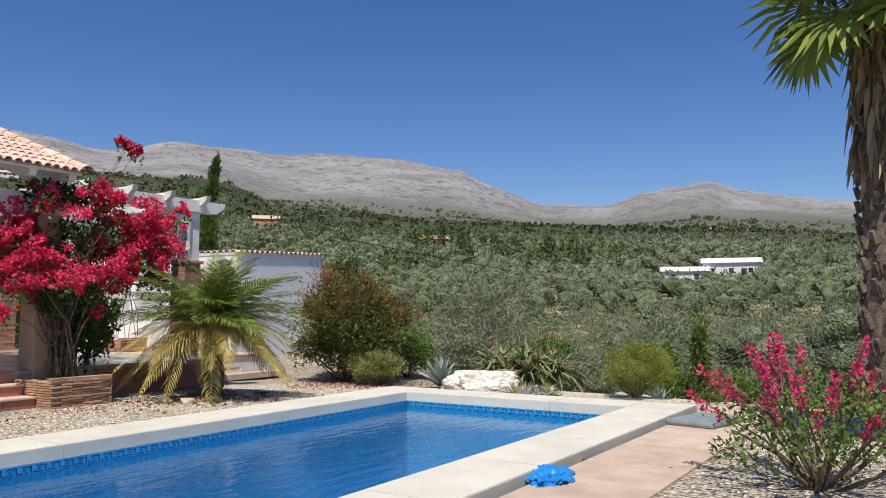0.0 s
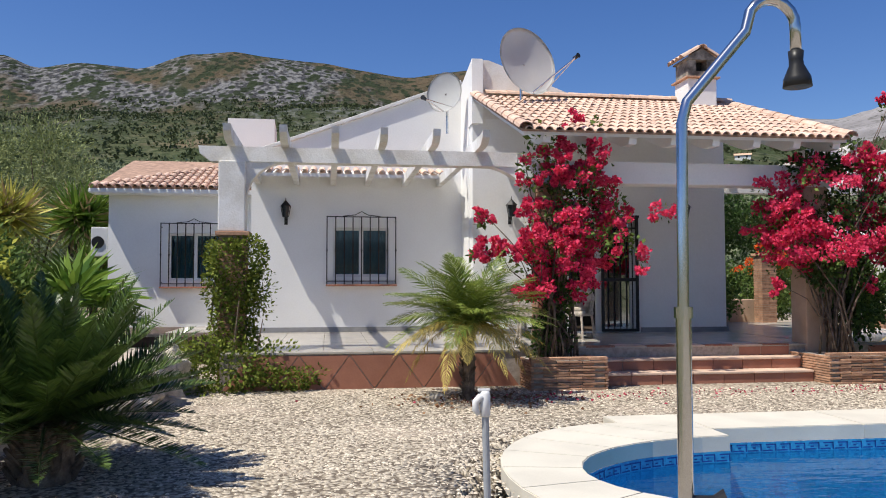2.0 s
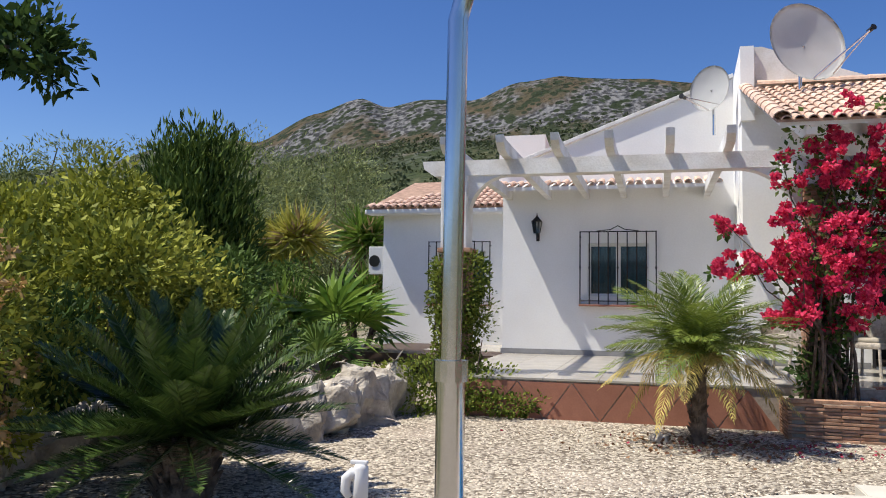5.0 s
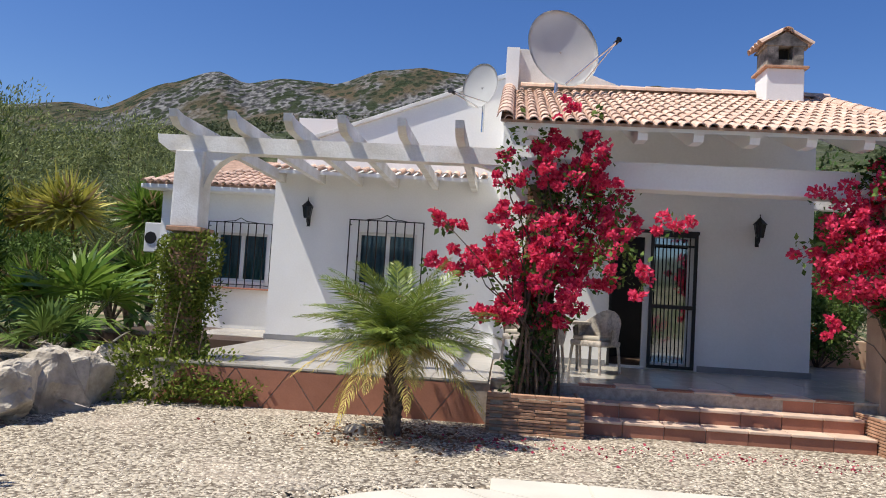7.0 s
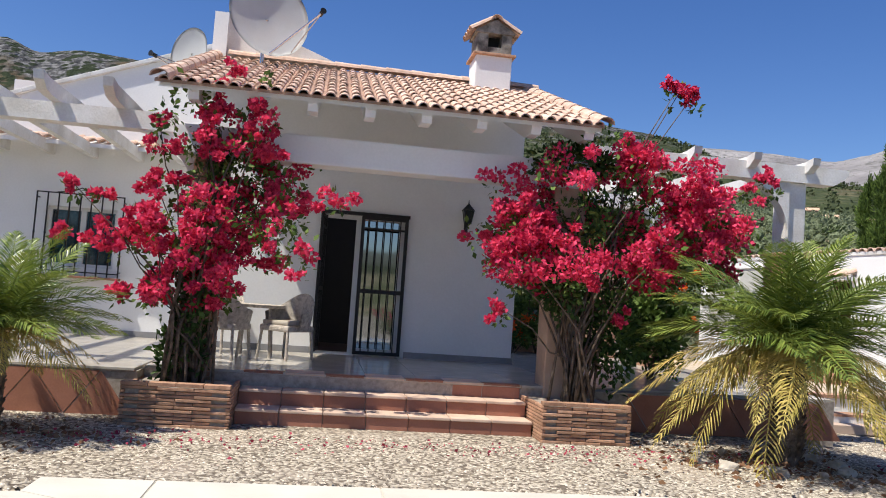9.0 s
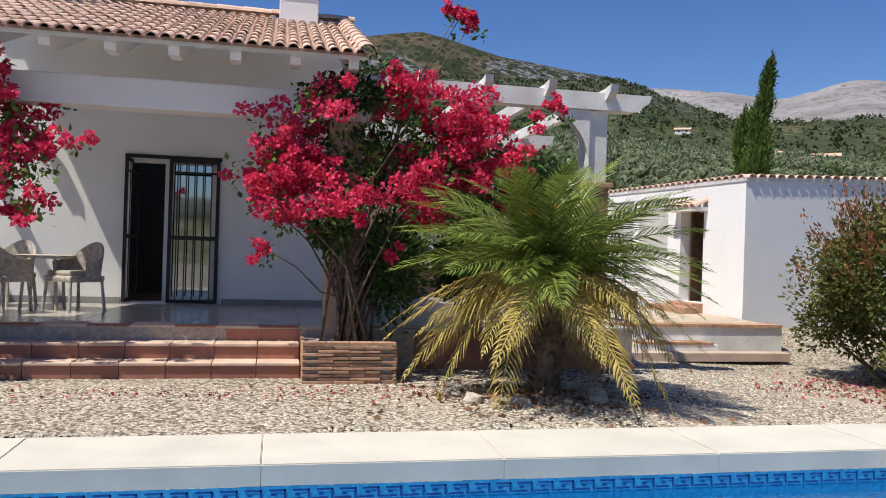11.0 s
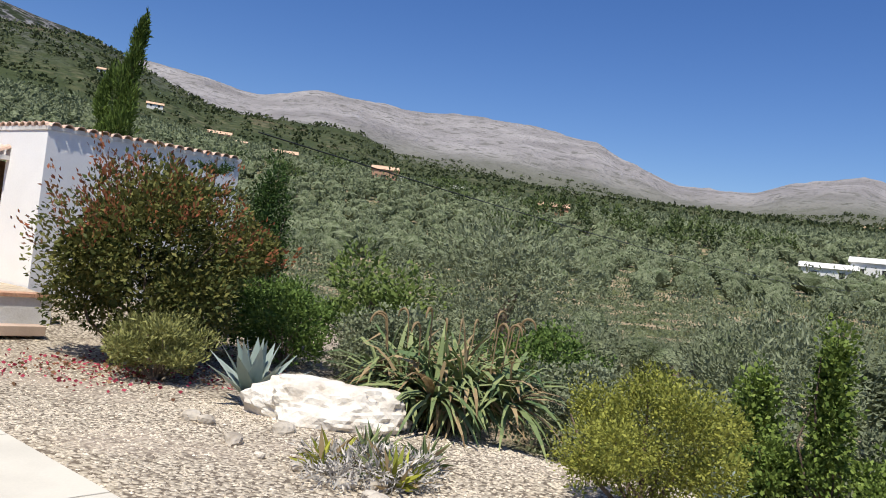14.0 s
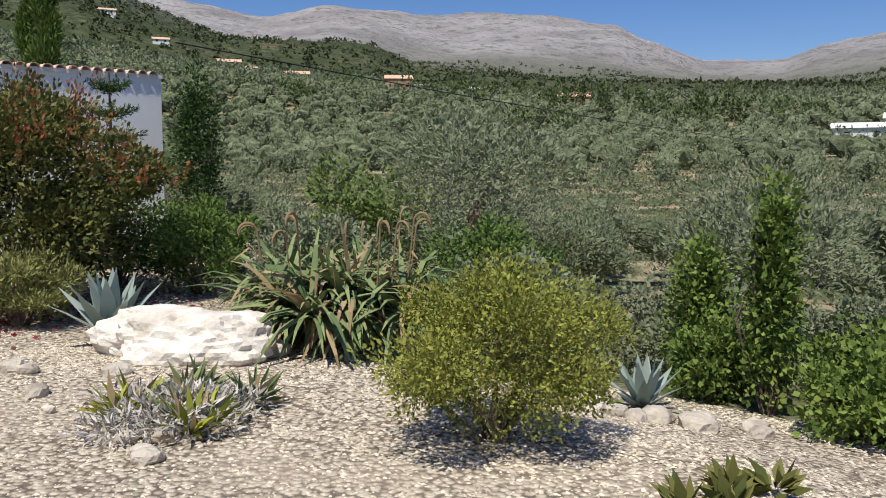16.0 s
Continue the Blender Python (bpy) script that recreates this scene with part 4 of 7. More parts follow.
def grille_door(x0, x1, z0, z1, y, thick, bars, handle):
    bm = bmesh.new()
    f = 0.05
    for b in ((x0, z0, x1, z0 + f), (x0, z1 - f, x1, z1), (x0, z0 + f, x0 + f, z1 - f), (x1 - f, z0 + f, x1, z1 - f), (x0 + f, (z0 + z1) / 2 - 0.12, x1 - f, (z0 + z1) / 2 - 0.06), (x0 + f, z1 - 0.2, x1 - f, z1 - 0.17)):
        box(b[0], y, b[1], b[2], y + thick, b[3], 0.003, bm)
    for i in range(1, bars):
        x = x0 + (x1 - x0) * i / bars
        box(x - 0.008, y + 0.012, z0 + f, x + 0.008, y + 0.028, z1 - f, 0.0, bm)
    return bm


door = thing("door_1", 0, 0, 0, "open patio door behind a black iron grille", "door", kind="structure")
part("grille_frame", bm_mesh("grille_frame", grille_door(5.22, 5.92, 0.5, 2.55, 14.43, 0.04, 6, 0), IRON), door, "black iron grille leaf")
part("open_leaf", bm_mesh("open_leaf", grille_door(0, 0.62, 0.5, 2.55, 0, 0.04, 6, 0), IRON), door, "black iron grille leaf folded open", pose(4.66, 14.44, 0, 0, 0, 84))
_fr = bmesh.new()
for b in ((5.80, 0.5, 5.9, 2.55), (5.15, 0.5, 5.27, 2.5), (5.28, 0.5, 5.84, 0.58), (4.72, 2.49, 5.84, 2.55)):
    box(b[0], 14.56, b[1], b[2], 14.62, b[3], 0.004, _fr)
part("door_frame", bm_mesh("door_frame", _fr, ALU), door, "white aluminium frame")
part("pane", bm_mesh("pane", box(5.27, 14.585, 0.58, 5.80, 14.595, 2.49), mat("coated_glass", (0.30, 0.33, 0.36), 0.04, 1.0, vary=0.02, bump=0.0)), door, "reflecting glass leaf")
part("lintel_bar", bm_mesh("lintel_bar", box(4.62, 14.44, 2.55, 5.94, 14.49, 2.6), IRON), door)
# added sheet, painted near-black for the shade beyond the open doorway
structure("wall_inner", bm_mesh("wall_inner", box(2.9, 17.2, 0.47, 7.33, 17.3, 3.9), DARK), "near-black sheet painted as the unlit room behind the door")


def wall_lamp(x, y, z):
    ob = thing("wall_lantern", x, y, z, "black carriage lantern on the white wall", "lamp", "wall lanterns")
    part("bracket", bm_mesh("bracket", tube([(0, 0, -0.12), (0, -0.06, -0.16), (0, -0.13, -0.12), (0, -0.13, -0.07)], 0.012, 6), IRON), ob)
    part("plate", bm_mesh("plate", box(-0.03, -0.012, -0.2, 0.03, 0.004, -0.04, 0.005), IRON), ob)
    b = bmesh.new()
    bmesh.ops.create_cone(b, cap_ends=True, segments=6, radius1=0.05, radius2=0.085, depth=0.2, matrix=Matrix.Translation((0, -0.13, 0.03)))
    part("lantern", bm_mesh("lantern", b, GLASS), ob, "dark glass lantern body")
    for k in range(6):
        a = 6.2832 * k / 6
        part("rib", bm_mesh("rib", tube([(0.052 * math.cos(a), -0.13 + 0.052 * math.sin(a), -0.07), (0.088 * math.cos(a), -0.13 + 0.088 * math.sin(a), 0.13)], 0.007, 4), IRON), ob)
    b = bmesh.new()
    bmesh.ops.create_cone(b, cap_ends=True, segments=6, radius1=0.11, radius2=0.015, depth=0.1, matrix=Matrix.Translation((0, -0.13, 0.18)))
    part("lid", bm_mesh("lid", b, IRON), ob)
    part("finial", bm_mesh("finial", tube([(0, -0.13, 0.22), (0, -0.13, 0.29)], [0.012, 0.004], 6), IRON), ob)


wall_lamp(-0.42, 15.6, 2.66)
wall_lamp(6.8, 14.5, 2.62)
wall_lamp(3.55, 14.5, 2.62)

# air conditioner on the wing
ac = thing("air_conditioner", -4.42, 18.5, 1.95, "white air conditioner unit on the wing wall", "air conditioner")
part("casing", bm_mesh("casing", box(-0.14, -0.35, 0, 0.2, 0.4, 0.62, 0.02), ALU), ac)
part("fan_guard", bm_mesh("fan_guard", tube([(0, -0.355, 0.3), (0, -0.37, 0.3)], [0.13, 0.12], 16), BLACKP), ac, "dark fan guard")

# ---- shower and standpipe ----
sh = thing("garden_shower", 1.31, 2.87, -0.02, "polished steel garden shower with a bent neck", "shower")
part("lower_pipe", bm_mesh("lower_pipe", tube([(0, 0, 0), (0, 0, 0.004), (0, 0, 0.01), (0, 0, 1.27), (0, 0, 1.276), (0, 0, 1.28)], 0.021, 14), CHROME, True), sh)
part("collar", bm_mesh("collar", tube([(0, 0, 1.27), (0, 0, 1.3)], 0.025, 14), CHROME), sh)
_pts = [(0, 0, 1.29), (0, 0, 1.296), (0, 0, 1.302), (0.004, 0, 1.80), (0.02, 0, 1.86), (0.19, -0.01, 2.06)]
for i in range(9):
    a = math.radians(150 - 150 * i / 8)
    _pts.append((0.265 + 0.072 * math.cos(a), -0.015, 2.08 + 0.072 * math.sin(a)))
_pts += [(0.337, -0.015, 2.0)]
part("neck", bm_mesh("neck", tube(_pts, 0.0155, 12), CHROME, True), sh)
part("shower_head", bm_mesh("shower_head", tube([(0.337, -0.015, 2.01), (0.337, -0.015, 1.985), (0.338, -0.015, 1.97), (0.34, -0.015, 1.935), (0.34, -0.015, 1.91), (0.34, -0.015, 1.908)], [0.021, 0.019, 0.02, 0.036, 0.039, 0.034], 20), BLACKP, True), sh, "black rubber shower rose")
part("tap", bm_mesh("tap", tube([(0, 0, 0.78), (0.07, -0.02, 0.78), (0.1, -0.03, 0.79)], [0.018, 0.02, 0.03], 10), BLACKP), sh, "black tap with a blue ring")
sp = thing("standpipe", 0.905, 3.58, -0.03, "grey garden standpipe with a white tap", "standpipe")
part("pipe", bm_mesh("pipe", tube([(0.02, 0, 0), (0, 0, 0.95)], 0.0125, 12), mat("grey_pipe", (0.36, 0.38, 0.40), 0.5, vary=0.06)), sp)
part("collar", bm_mesh("collar", tube([(0, 0, 0.91), (0, 0, 0.915), (0, 0, 0.99), (0, 0, 1.0)], [0.014, 0.019, 0.019, 0.013], 12), PVC, True), sp, "white plastic socket")
part("spout", bm_mesh("spout", tube([(0, 0, 0.975), (-0.02, -0.006, 0.978), (-0.034, -0.008, 0.965), (-0.036, -0.008, 0.935), (-0.024, -0.008, 0.92)], [0.014, 0.014, 0.013, 0.012, 0.009], 10), PVC, True), sp, "short white tap spout")
part("tap_lever", bm_mesh("tap_lever", box(-0.026, -0.006, 0.998, 0.018, 0.006, 1.008, 0.003), PVC), sp, "flat white tap lever")

# ---- shed ----
SH = Matrix.Translation((15.0, 15.45, 0)) @ Matrix.Rotation(radians(6.0), 4, "Z")
shed = thing("outbuilding", 0, 0, 0, "white rendered flat outbuilding with an open doorway", "outbuilding")
shed.matrix_basis = SH
part("front_wall", bm_mesh("front_wall", wall_holes(0, 6.3, -0.3, 2.84, [(1.2, 0.5, 1.95, 2.35), (2.4, 1.35, 3.55, 2.62), (3.75, 1.35, 4.75, 2.62), (4.95, 1.35, 5.95, 2.62)], "x", 0, 0.25), WHITE), shed)
part("side_wall", bm_mesh("side_wall", prism([(0.25, -0.5), (3.85, -1.5), (3.85, 3.0), (0.25, 2.84)], "y", 0, 0.25), WHITE), shed)
part("back_wall", bm_mesh("back_wall", box(3.6, 0.25, -1.5, 3.85, 6.3, 3.0), WHITE), shed)
part("roof_slab", bm_mesh("roof_slab", prism([(-0.02, 2.80), (3.87, 2.96), (3.87, 3.03), (-0.02, 2.87)], "y", -0.02, 6.32), WHITE_OLD), shed)
PANEL = mat("bare_grey_render", (0.58, 0.58, 0.53), 0.9, vary=0.12, scale=2.2, fine=60, bump=0.3, color2=(0.46, 0.46, 0.42))
for a, b in ((2.4, 3.55), (3.75, 4.75), (4.95, 5.95)):
    part("screen", bm_mesh("screen", box(0.03, a, 1.35, 0.2, b, 2.62), PANEL), shed, "recessed panel of bare grey render")
# added near-black sheet stands for the shade inside the outbuilding
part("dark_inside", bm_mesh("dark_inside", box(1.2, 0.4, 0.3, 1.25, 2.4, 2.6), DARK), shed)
part("door", bm_mesh("door", box(0, 0, 0, 0.04, 0.72, 1.82, 0.006), mat("brown_wood", (0.20, 0.12, 0.07), 0.6, vary=0.2, scale=8)), shed, "brown wooden door standing open", Matrix.Translation((0.2, 1.9, 0.5)) @ pose(0, 0, 0, 0, 0, -80))
_me = tile_mesh(0.34, 0.09, 0.075)
for i in range(30):
    part("edge_tile", _me, shed, m=pose(-0.05, 0.1 + 0.21 * i, 2.86, 0, 0, -90))
for i in range(18):
    part("edge_tile", _me, shed, m=pose(0.1 + 0.21 * i, -0.06, 2.86 + 0.041 * 0.21 * i, 0, 0, 0))
for i in range(5):
    part("canopy_tile", _me, shed, m=pose(-0.3, 1.15 + 0.21 * i, 2.36, 25, 0, -90))
part("canopy_bed", bm_mesh("canopy_bed", box(-0.28, 1.08, 2.30, 0, 2.1, 2.37), WHITE_OLD), shed)
for k in range(2):
    part("door_step", bm_mesh("door_step", box(-0.26 - 0.3 * k, 1.15 - 0.2 * k, 0.0, 0.0 if k == 0 else -0.26 - 0.3 * (k - 1), 2.0 + 0.3 * k, 0.5 - 0.07 * k, 0.01), BRICK), shed, "brick doorstep")
PAVE_OLD = mat("sandy_gravel", (0.58, 0.48, 0.36), 0.95, vary=0.2, scale=6, fine=70, bump=0.6, color2=(0.42, 0.34, 0.24))
kerb = thing("garden_kerb", 0, 0, 0, "low white garden wall capped with red brick", "garden wall")
part("wall", bm_mesh("wall", prism([(11.3, 14.0), (14.75, 13.95), (14.75, 14.2), (11.3, 14.25)], "z", -0.3, 0.29), WHITE_OLD), kerb)
for i in range(14):
    part("brick", brick_mesh(0.246, 0.06, 0.3), kerb, m=pose(11.3 + 0.246 * i, 13.97 - 0.0035 * i, 0.29, 0, 0, -0.8))
structure("raised_bed", bm_mesh("raised_bed", prism([(11.3, 14.24), (14.75, 14.19), (14.95, 15.5), (14.2, 21.6), (11.3, 21.6)], "z", -0.3, 0.31), PAVE_OLD), "raised gravelly bed before the outbuilding", "bed")
gstep = thing("garden_step", 12.0, 13.55, -0.05, "white rendered garden step with a brick tread", "step")
part("base", bm_mesh("base", box(0.0, -0.05, -0.1, 1.35, 0.42, 0.12, 0.01), WHITE_OLD), gstep)
for i in range(6):
    part("brick", brick_mesh(0.2, 0.045, 0.3), gstep, m=pose(0.08 + 0.2 * i, -0.06, 0.12))
part("apron", bm_mesh("apron", box(-0.7, -0.32, -0.1, 2.4, -0.055, 0.03, 0.008), PAVE), gstep, "worn peach tile apron")
planter(12.9, 13.7, 17.3, 18.0, 0.33, "small brick planter with a rose frame beside the outbuilding").matrix_basis = Matrix.Translation((13.2, 17.6, 0.30))
trellis = thing("rose_frame", 13.6, 17.9, 0.63, "thin bent wire plant frame", "plant frame")
for k in range(6):
    a = 6.2832 * k / 6
    part("wire", bm_mesh("wire", tube([(0.28 * math.cos(a), 0.28 * math.sin(a), 0), (0.24 * math.cos(a + 0.4), 0.24 * math.sin(a + 0.4), 0.7), (0.05 * math.cos(a), 0.05 * math.sin(a), 1.25)], 0.008, 5), IRON), trellis)

# ---- porch furniture ----


def armchair(x, y, rz):
    ob = thing("wicker_armchair", x, y, TZ, "pale wicker armchair on the shaded porch", "chair", "porch chairs", rz=rz)
    part("seat", bm_mesh("seat", box(-0.25, -0.25, 0.36, 0.25, 0.25, 0.44, 0.03), WICKER), ob)
    part("cushion", bm_mesh("cushion", box(-0.22, -0.23, 0.44, 0.22, 0.2, 0.5, 0.025), mat("beige_cushion", (0.5, 0.45, 0.37), 0.9) if "beige_cushion" not in bpy.data.materials else bpy.data.materials["beige_cushion"]), ob, "beige seat cushion")
    b = bmesh.new()
    seg = 14
    lo, hi, lo2, hi2 = [], [], [], []
    for k in range(seg + 1):
        a = math.pi * (-0.08 + 1.16 * k / seg)
        h = 0.62 + 0.24 * math.sin(a) ** 2 if math.sin(a) > 0 else 0.6
        for lst, rr, z in ((lo, 0.27, 0.38), (hi, 0.31, h), (lo2, 0.30, 0.38), (hi2, 0.34, h)):
            lst.append(b.verts.new((rr * math.cos(a), rr * math.sin(a) * 0.95, z)))
    for k in range(seg):
        b.faces.new((lo[k], lo[k + 1], hi[k + 1], hi[k]))
        b.faces.new((lo2[k], hi2[k], hi2[k + 1], lo2[k + 1]))
        b.faces.new((hi[k], hi[k + 1], hi2[k + 1], hi2[k]))
    part("backrest", bm_mesh("backrest", b, WICKER), ob, "curved wicker back and arms")
    for sx in (-1, 1):
        for sy in (-1, 1):
            part("leg", bm_mesh("leg", tube([(sx * 0.22, sy * 0.22, 0.38), (sx * 0.25, sy * 0.25, 0)], 0.02, 8), WICKER), ob)
    return ob


armchair(4.3, 13.2, -40)
armchair(3.35, 13.75, -25)
armchair(3.55, 12.85, 160)
tbl = thing("wicker_table", 3.9, 13.35, TZ, "low wicker table between the porch chairs", "table")
_b = bmesh.new()
bmesh.ops.create_cone(_b, cap_ends=True, segments=24, radius1=0.34, radius2=0.36, depth=0.04, matrix=Matrix.Translation((0, 0, 0.66)))
part("tabletop", bm_mesh("tabletop", _b, WICKER), tbl)
for k in range(4):
    a = 0.8 + 1.5708 * k
    part("leg", bm_mesh("leg", tube([(0.24 * math.cos(a), 0.24 * math.sin(a), 0.65), (0.29 * math.cos(a), 0.29 * math.sin(a), 0)], 0.02, 8), WICKER), tbl)

# low wall, planter wall and parked car behind the house
structure("garden_wall_back", bm_mesh("garden_wall_back", box(8.3, 18.0, 0, 10.6, 18.25, 1.0, 0.02), OCHRE), "ochre rendered low wall beyond the terrace")
brick_pillar("brick_pillar", 10.3, 17.7, TZ, 2.0, 0.36, "slim-brick pillar beside the low wall")
CARW = mat("white_car_paint", (0.78, 0.78, 0.78), 0.25, vary=0.02, bump=0, spec=0.6)
TYRE = mat("tyre_rubber", (0.02, 0.02, 0.02), 0.8, vary=0.1)
RED = bpy.data.materials.new("red_lamp_glass")
RED.use_nodes = True
RED.node_tree.nodes["Principled BSDF"].inputs["Base Color"].default_value = (0.4, 0.02, 0.02, 1)
car = thing("parked_car", 10.6, 26.5, 0.1, "white hatchback parked behind the house", "car", rz=12)
part("body", bm_mesh("body", prism([(-2.0, 0.3), (2.0, 0.3), (2.05, 0.75), (1.1, 0.95), (0.55, 1.4), (-1.3, 1.45), (-1.95, 0.95), (-2.05, 0.5)], "y", -0.8, 0.8), CARW), car)
part("window", bm_mesh("window", prism([(0.95, 0.97), (0.5, 1.36), (-1.25, 1.40), (-1.75, 0.97)], "y", -0.805, 0.805), GLASS), car)
part("rear_window", bm_mesh("rear_window", prism([(-1.36, 1.38), (-1.9, 0.98), (-1.93, 1.0), (-1.39, 1.41)], "y", -0.65, 0.65), GLASS), car)
for sx in (-1.25, 1.3):
    for sy in (-0.78, 0.78):
        w = part("wheel", bm_mesh("wheel", tube([(sx, sy - 0.09, 0.32), (sx, sy + 0.09, 0.32)], 0.32, 20), TYRE), car)
        part("rim", bm_mesh("rim", tube([(sx, sy - 0.095, 0.32), (sx, sy + 0.095, 0.32)], 0.19, 16), CHROME), w)
for sy in (-0.7, 0.7):
    part("tail_lamp", bm_mesh("tail_lamp", box(-2.07, sy - 0.1, 0.7, -1.98, sy + 0.1, 0.95, 0.02), RED), car, "red tail lamp")

# ---- plants: helpers ----
RNG = np.random.default_rng(7)


def unit(v):
    return v / np.maximum(np.linalg.norm(v, axis=-1, keepdims=True), 1e-9)


def leaf_arrays(P, D, L, aspect):
    """One four-cornered leaf for each point P along D, with length L; returns corner positions (n, 4, 3)."""
    n = len(P)
    R = unit(RNG.normal(size=(n, 3)))
    S = unit(np.cross(D, R))
    N = np.cross(D, S)
    L = np.asarray(L).reshape(-1, 1) * np.ones((n, 1))
    mid = P + D * L * 0.45 + N * L * 0.08
    return np.stack([P, mid + S * L * aspect / 2, P + D * L, mid - S * L * aspect / 2], 1)


def quads_mesh(name, Q, material):
    n = len(Q)
    me = bpy.data.meshes.new(name)
    me.vertices.add(4 * n)
    me.vertices.foreach_set("co", Q.reshape(-1).astype(np.float32))
    me.loops.add(4 * n)
    me.loops.foreach_set("vertex_index", np.arange(4 * n, dtype=np.int32))
    me.polygons.add(n)
    me.polygons.foreach_set("loop_start", np.arange(0, 4 * n, 4, dtype=np.int32))
    me.polygons.foreach_set("loop_total", np.full(n, 4, dtype=np.int32))
    me.materials.append(material)
    me.update(calc_edges=True)
    me.validate()
    return me


def shell(n, radii, lump=0.25, hollow=0.35, lumps=14):
    """Points in an uneven ellipsoid, thicker towards its skin, and their outward ways."""
    d = unit(RNG.normal(size=(n, 3)))
    c = unit(RNG.normal(size=(lumps, 3)))
    bulge = np.max(np.maximum(d @ c.T, 0) ** 8, axis=1)
    r = (hollow + (1 - hollow) * RNG.random(n) ** 0.5) * (1 - lump + lump * 1.6 * bulge)
    return d * r[:, None] * np.array(radii), d


def bush_leaves(n, radii, L, aspect=0.45, up=0.3, lump=0.25, hollow=0.35, lumps=14, center=(0, 0, 0)):
    P, d = shell(n, radii, lump, hollow, lumps)
    D = unit(d + RNG.normal(size=d.shape) * 0.7 + np.array([0, 0, up]))
    return leaf_arrays(P + np.array(center), D, L * (0.6 + 0.8 * RNG.random(n)), aspect)


def stems(base, tips, r0=0.02, sides=5):
    bm = bmesh.new()
    for t in tips:
        b, t = Vector(base), Vector(t)
        mid = b.lerp(t, 0.5) + Vector(RNG.normal(size=3) * 0.08 * (t - b).length)
        tube([b + Vector((RNG.uniform(-r0, r0) * 2, RNG.uniform(-r0, r0) * 2, -0.05)), mid, t], [r0, r0 * 0.7, r0 * 0.3], sides, bm)
    return bm


def shrub(name, x, y, z, r, h, n, L, m, label, category="shrub", group="", aspect=0.45, up=0.3, lump=0.25, hollow=0.35, lumps=14, lift=0.0):
    ob = thing(name, x, y, z, label, category, group)
    c = (0, 0, lift + h / 2)
    k = 9 if h < 3 * r else 14
    lobes = [bush_leaves(n // 3, (r * 0.8, r * 0.8, h * 0.40), L, aspect, up, lump, hollow, lumps, c)]
    for i in range(k):
        f, a, q = (i + 0.5) / k, 2.399 * i, RNG.uniform(0.36, 0.55)
        z = h * (0.2 + 0.62 * f)
        w = r * RNG.uniform(0.55, 0.8) * math.sqrt(max(0.08, 1 - (2 * f - 0.9) ** 2)) if h < 3 * r else r * 0.45 * (1 - 0.7 * f)
        lobes.append(bush_leaves(2 * n // (3 * k), (r * q, r * q, h * q * 0.42), L, aspect, up, 0.4, 0.15, 7, (w * math.cos(a), w * math.sin(a), lift + z)))
    part("foliage", quads_mesh("foliage", np.concatenate(lobes), m), ob)
    tips = [Vector(p) + Vector(c) for p in shell(9, (r * 0.8, r * 0.8, h * 0.42))[0]]
    part("branchwork", bm_mesh("branchwork", stems((0, 0, 0), tips, 0.012 + 0.012 * r), BARK), ob)
    return ob


G_OLIVE = leaf_mat("olive_leaf", (0.095, 0.12, 0.055), (0.27, 0.30, 0.19), 0.15, each=0.45, patch=0.5)
G_FARO = leaf_mat("far_olive_leaf", (0.085, 0.11, 0.05), (0.23, 0.26, 0.155), 0.12, each=0.4, patch=0.12)
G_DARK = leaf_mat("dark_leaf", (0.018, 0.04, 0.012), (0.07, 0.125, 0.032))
G_MID = leaf_mat("mid_leaf", (0.035, 0.075, 0.016), (0.15, 0.225, 0.055))
G_YEL = leaf_mat("yellow_green_leaf", (0.06, 0.095, 0.016), (0.42, 0.43, 0.07))
G_BRIGHT = leaf_mat("bright_shrub_leaf", (0.045, 0.085, 0.018), (0.21, 0.285, 0.065), 0.2)
G_RED = leaf_mat("russet_leaf", (0.035, 0.062, 0.018), (0.19, 0.185, 0.055))
G_GREY = leaf_mat("grey_green_leaf", (0.11, 0.13, 0.045), (0.36, 0.36, 0.13))
G_AGAVE = leaf_mat("agave_leaf", (0.16, 0.22, 0.19), (0.34, 0.40, 0.36), 0.05)
G_ALOE = leaf_mat("aloe_leaf", (0.06, 0.12, 0.05), (0.24, 0.28, 0.12), 0.05)
G_DRY = leaf_mat("dry_leaf", (0.22, 0.15, 0.08), (0.42, 0.32, 0.18))
G_CYCAD = leaf_mat("cycad_leaf", (0.015, 0.038, 0.009), (0.085, 0.135, 0.03), 0.07, 0.32, 0.4)
G_PALM = leaf_mat("palm_leaf", (0.05, 0.10, 0.016), (0.27, 0.33, 0.065), 0.2, 0.36, 0.4)
G_FAN = leaf_mat("fan_palm_leaf", (0.05, 0.125, 0.02), (0.22, 0.33, 0.055), 0.25, 0.38, 0.4)
G_YUCCA = leaf_mat("yucca_leaf", (0.24, 0.27, 0.045), (0.66, 0.60, 0.15), 0.25, 0.45)
G_PALMY = leaf_mat("yellowing_palm_leaf", (0.30, 0.26, 0.06), (0.62, 0.47, 0.15), 0.2, 0.45)
G_CON = leaf_mat("conifer_leaf", (0.022, 0.048, 0.012), (0.13, 0.19, 0.04), 0.1)
G_OLIVE2 = leaf_mat("garden_olive_leaf", (0.10, 0.135, 0.045), (0.31, 0.35, 0.15), 0.2)
PINK = leaf_mat("bougainvillea_bract", (0.44, 0.008, 0.055), (0.92, 0.095, 0.20), 0.33, 0.6)
PINK2 = leaf_mat("shaded_pink_bract", (0.50, 0.02, 0.10), (0.78, 0.08, 0.22), 0.3, 0.6)
ORANGE = leaf_mat("orange_petal", (0.70, 0.06, 0.02), (0.85, 0.20, 0.03), 0.2)
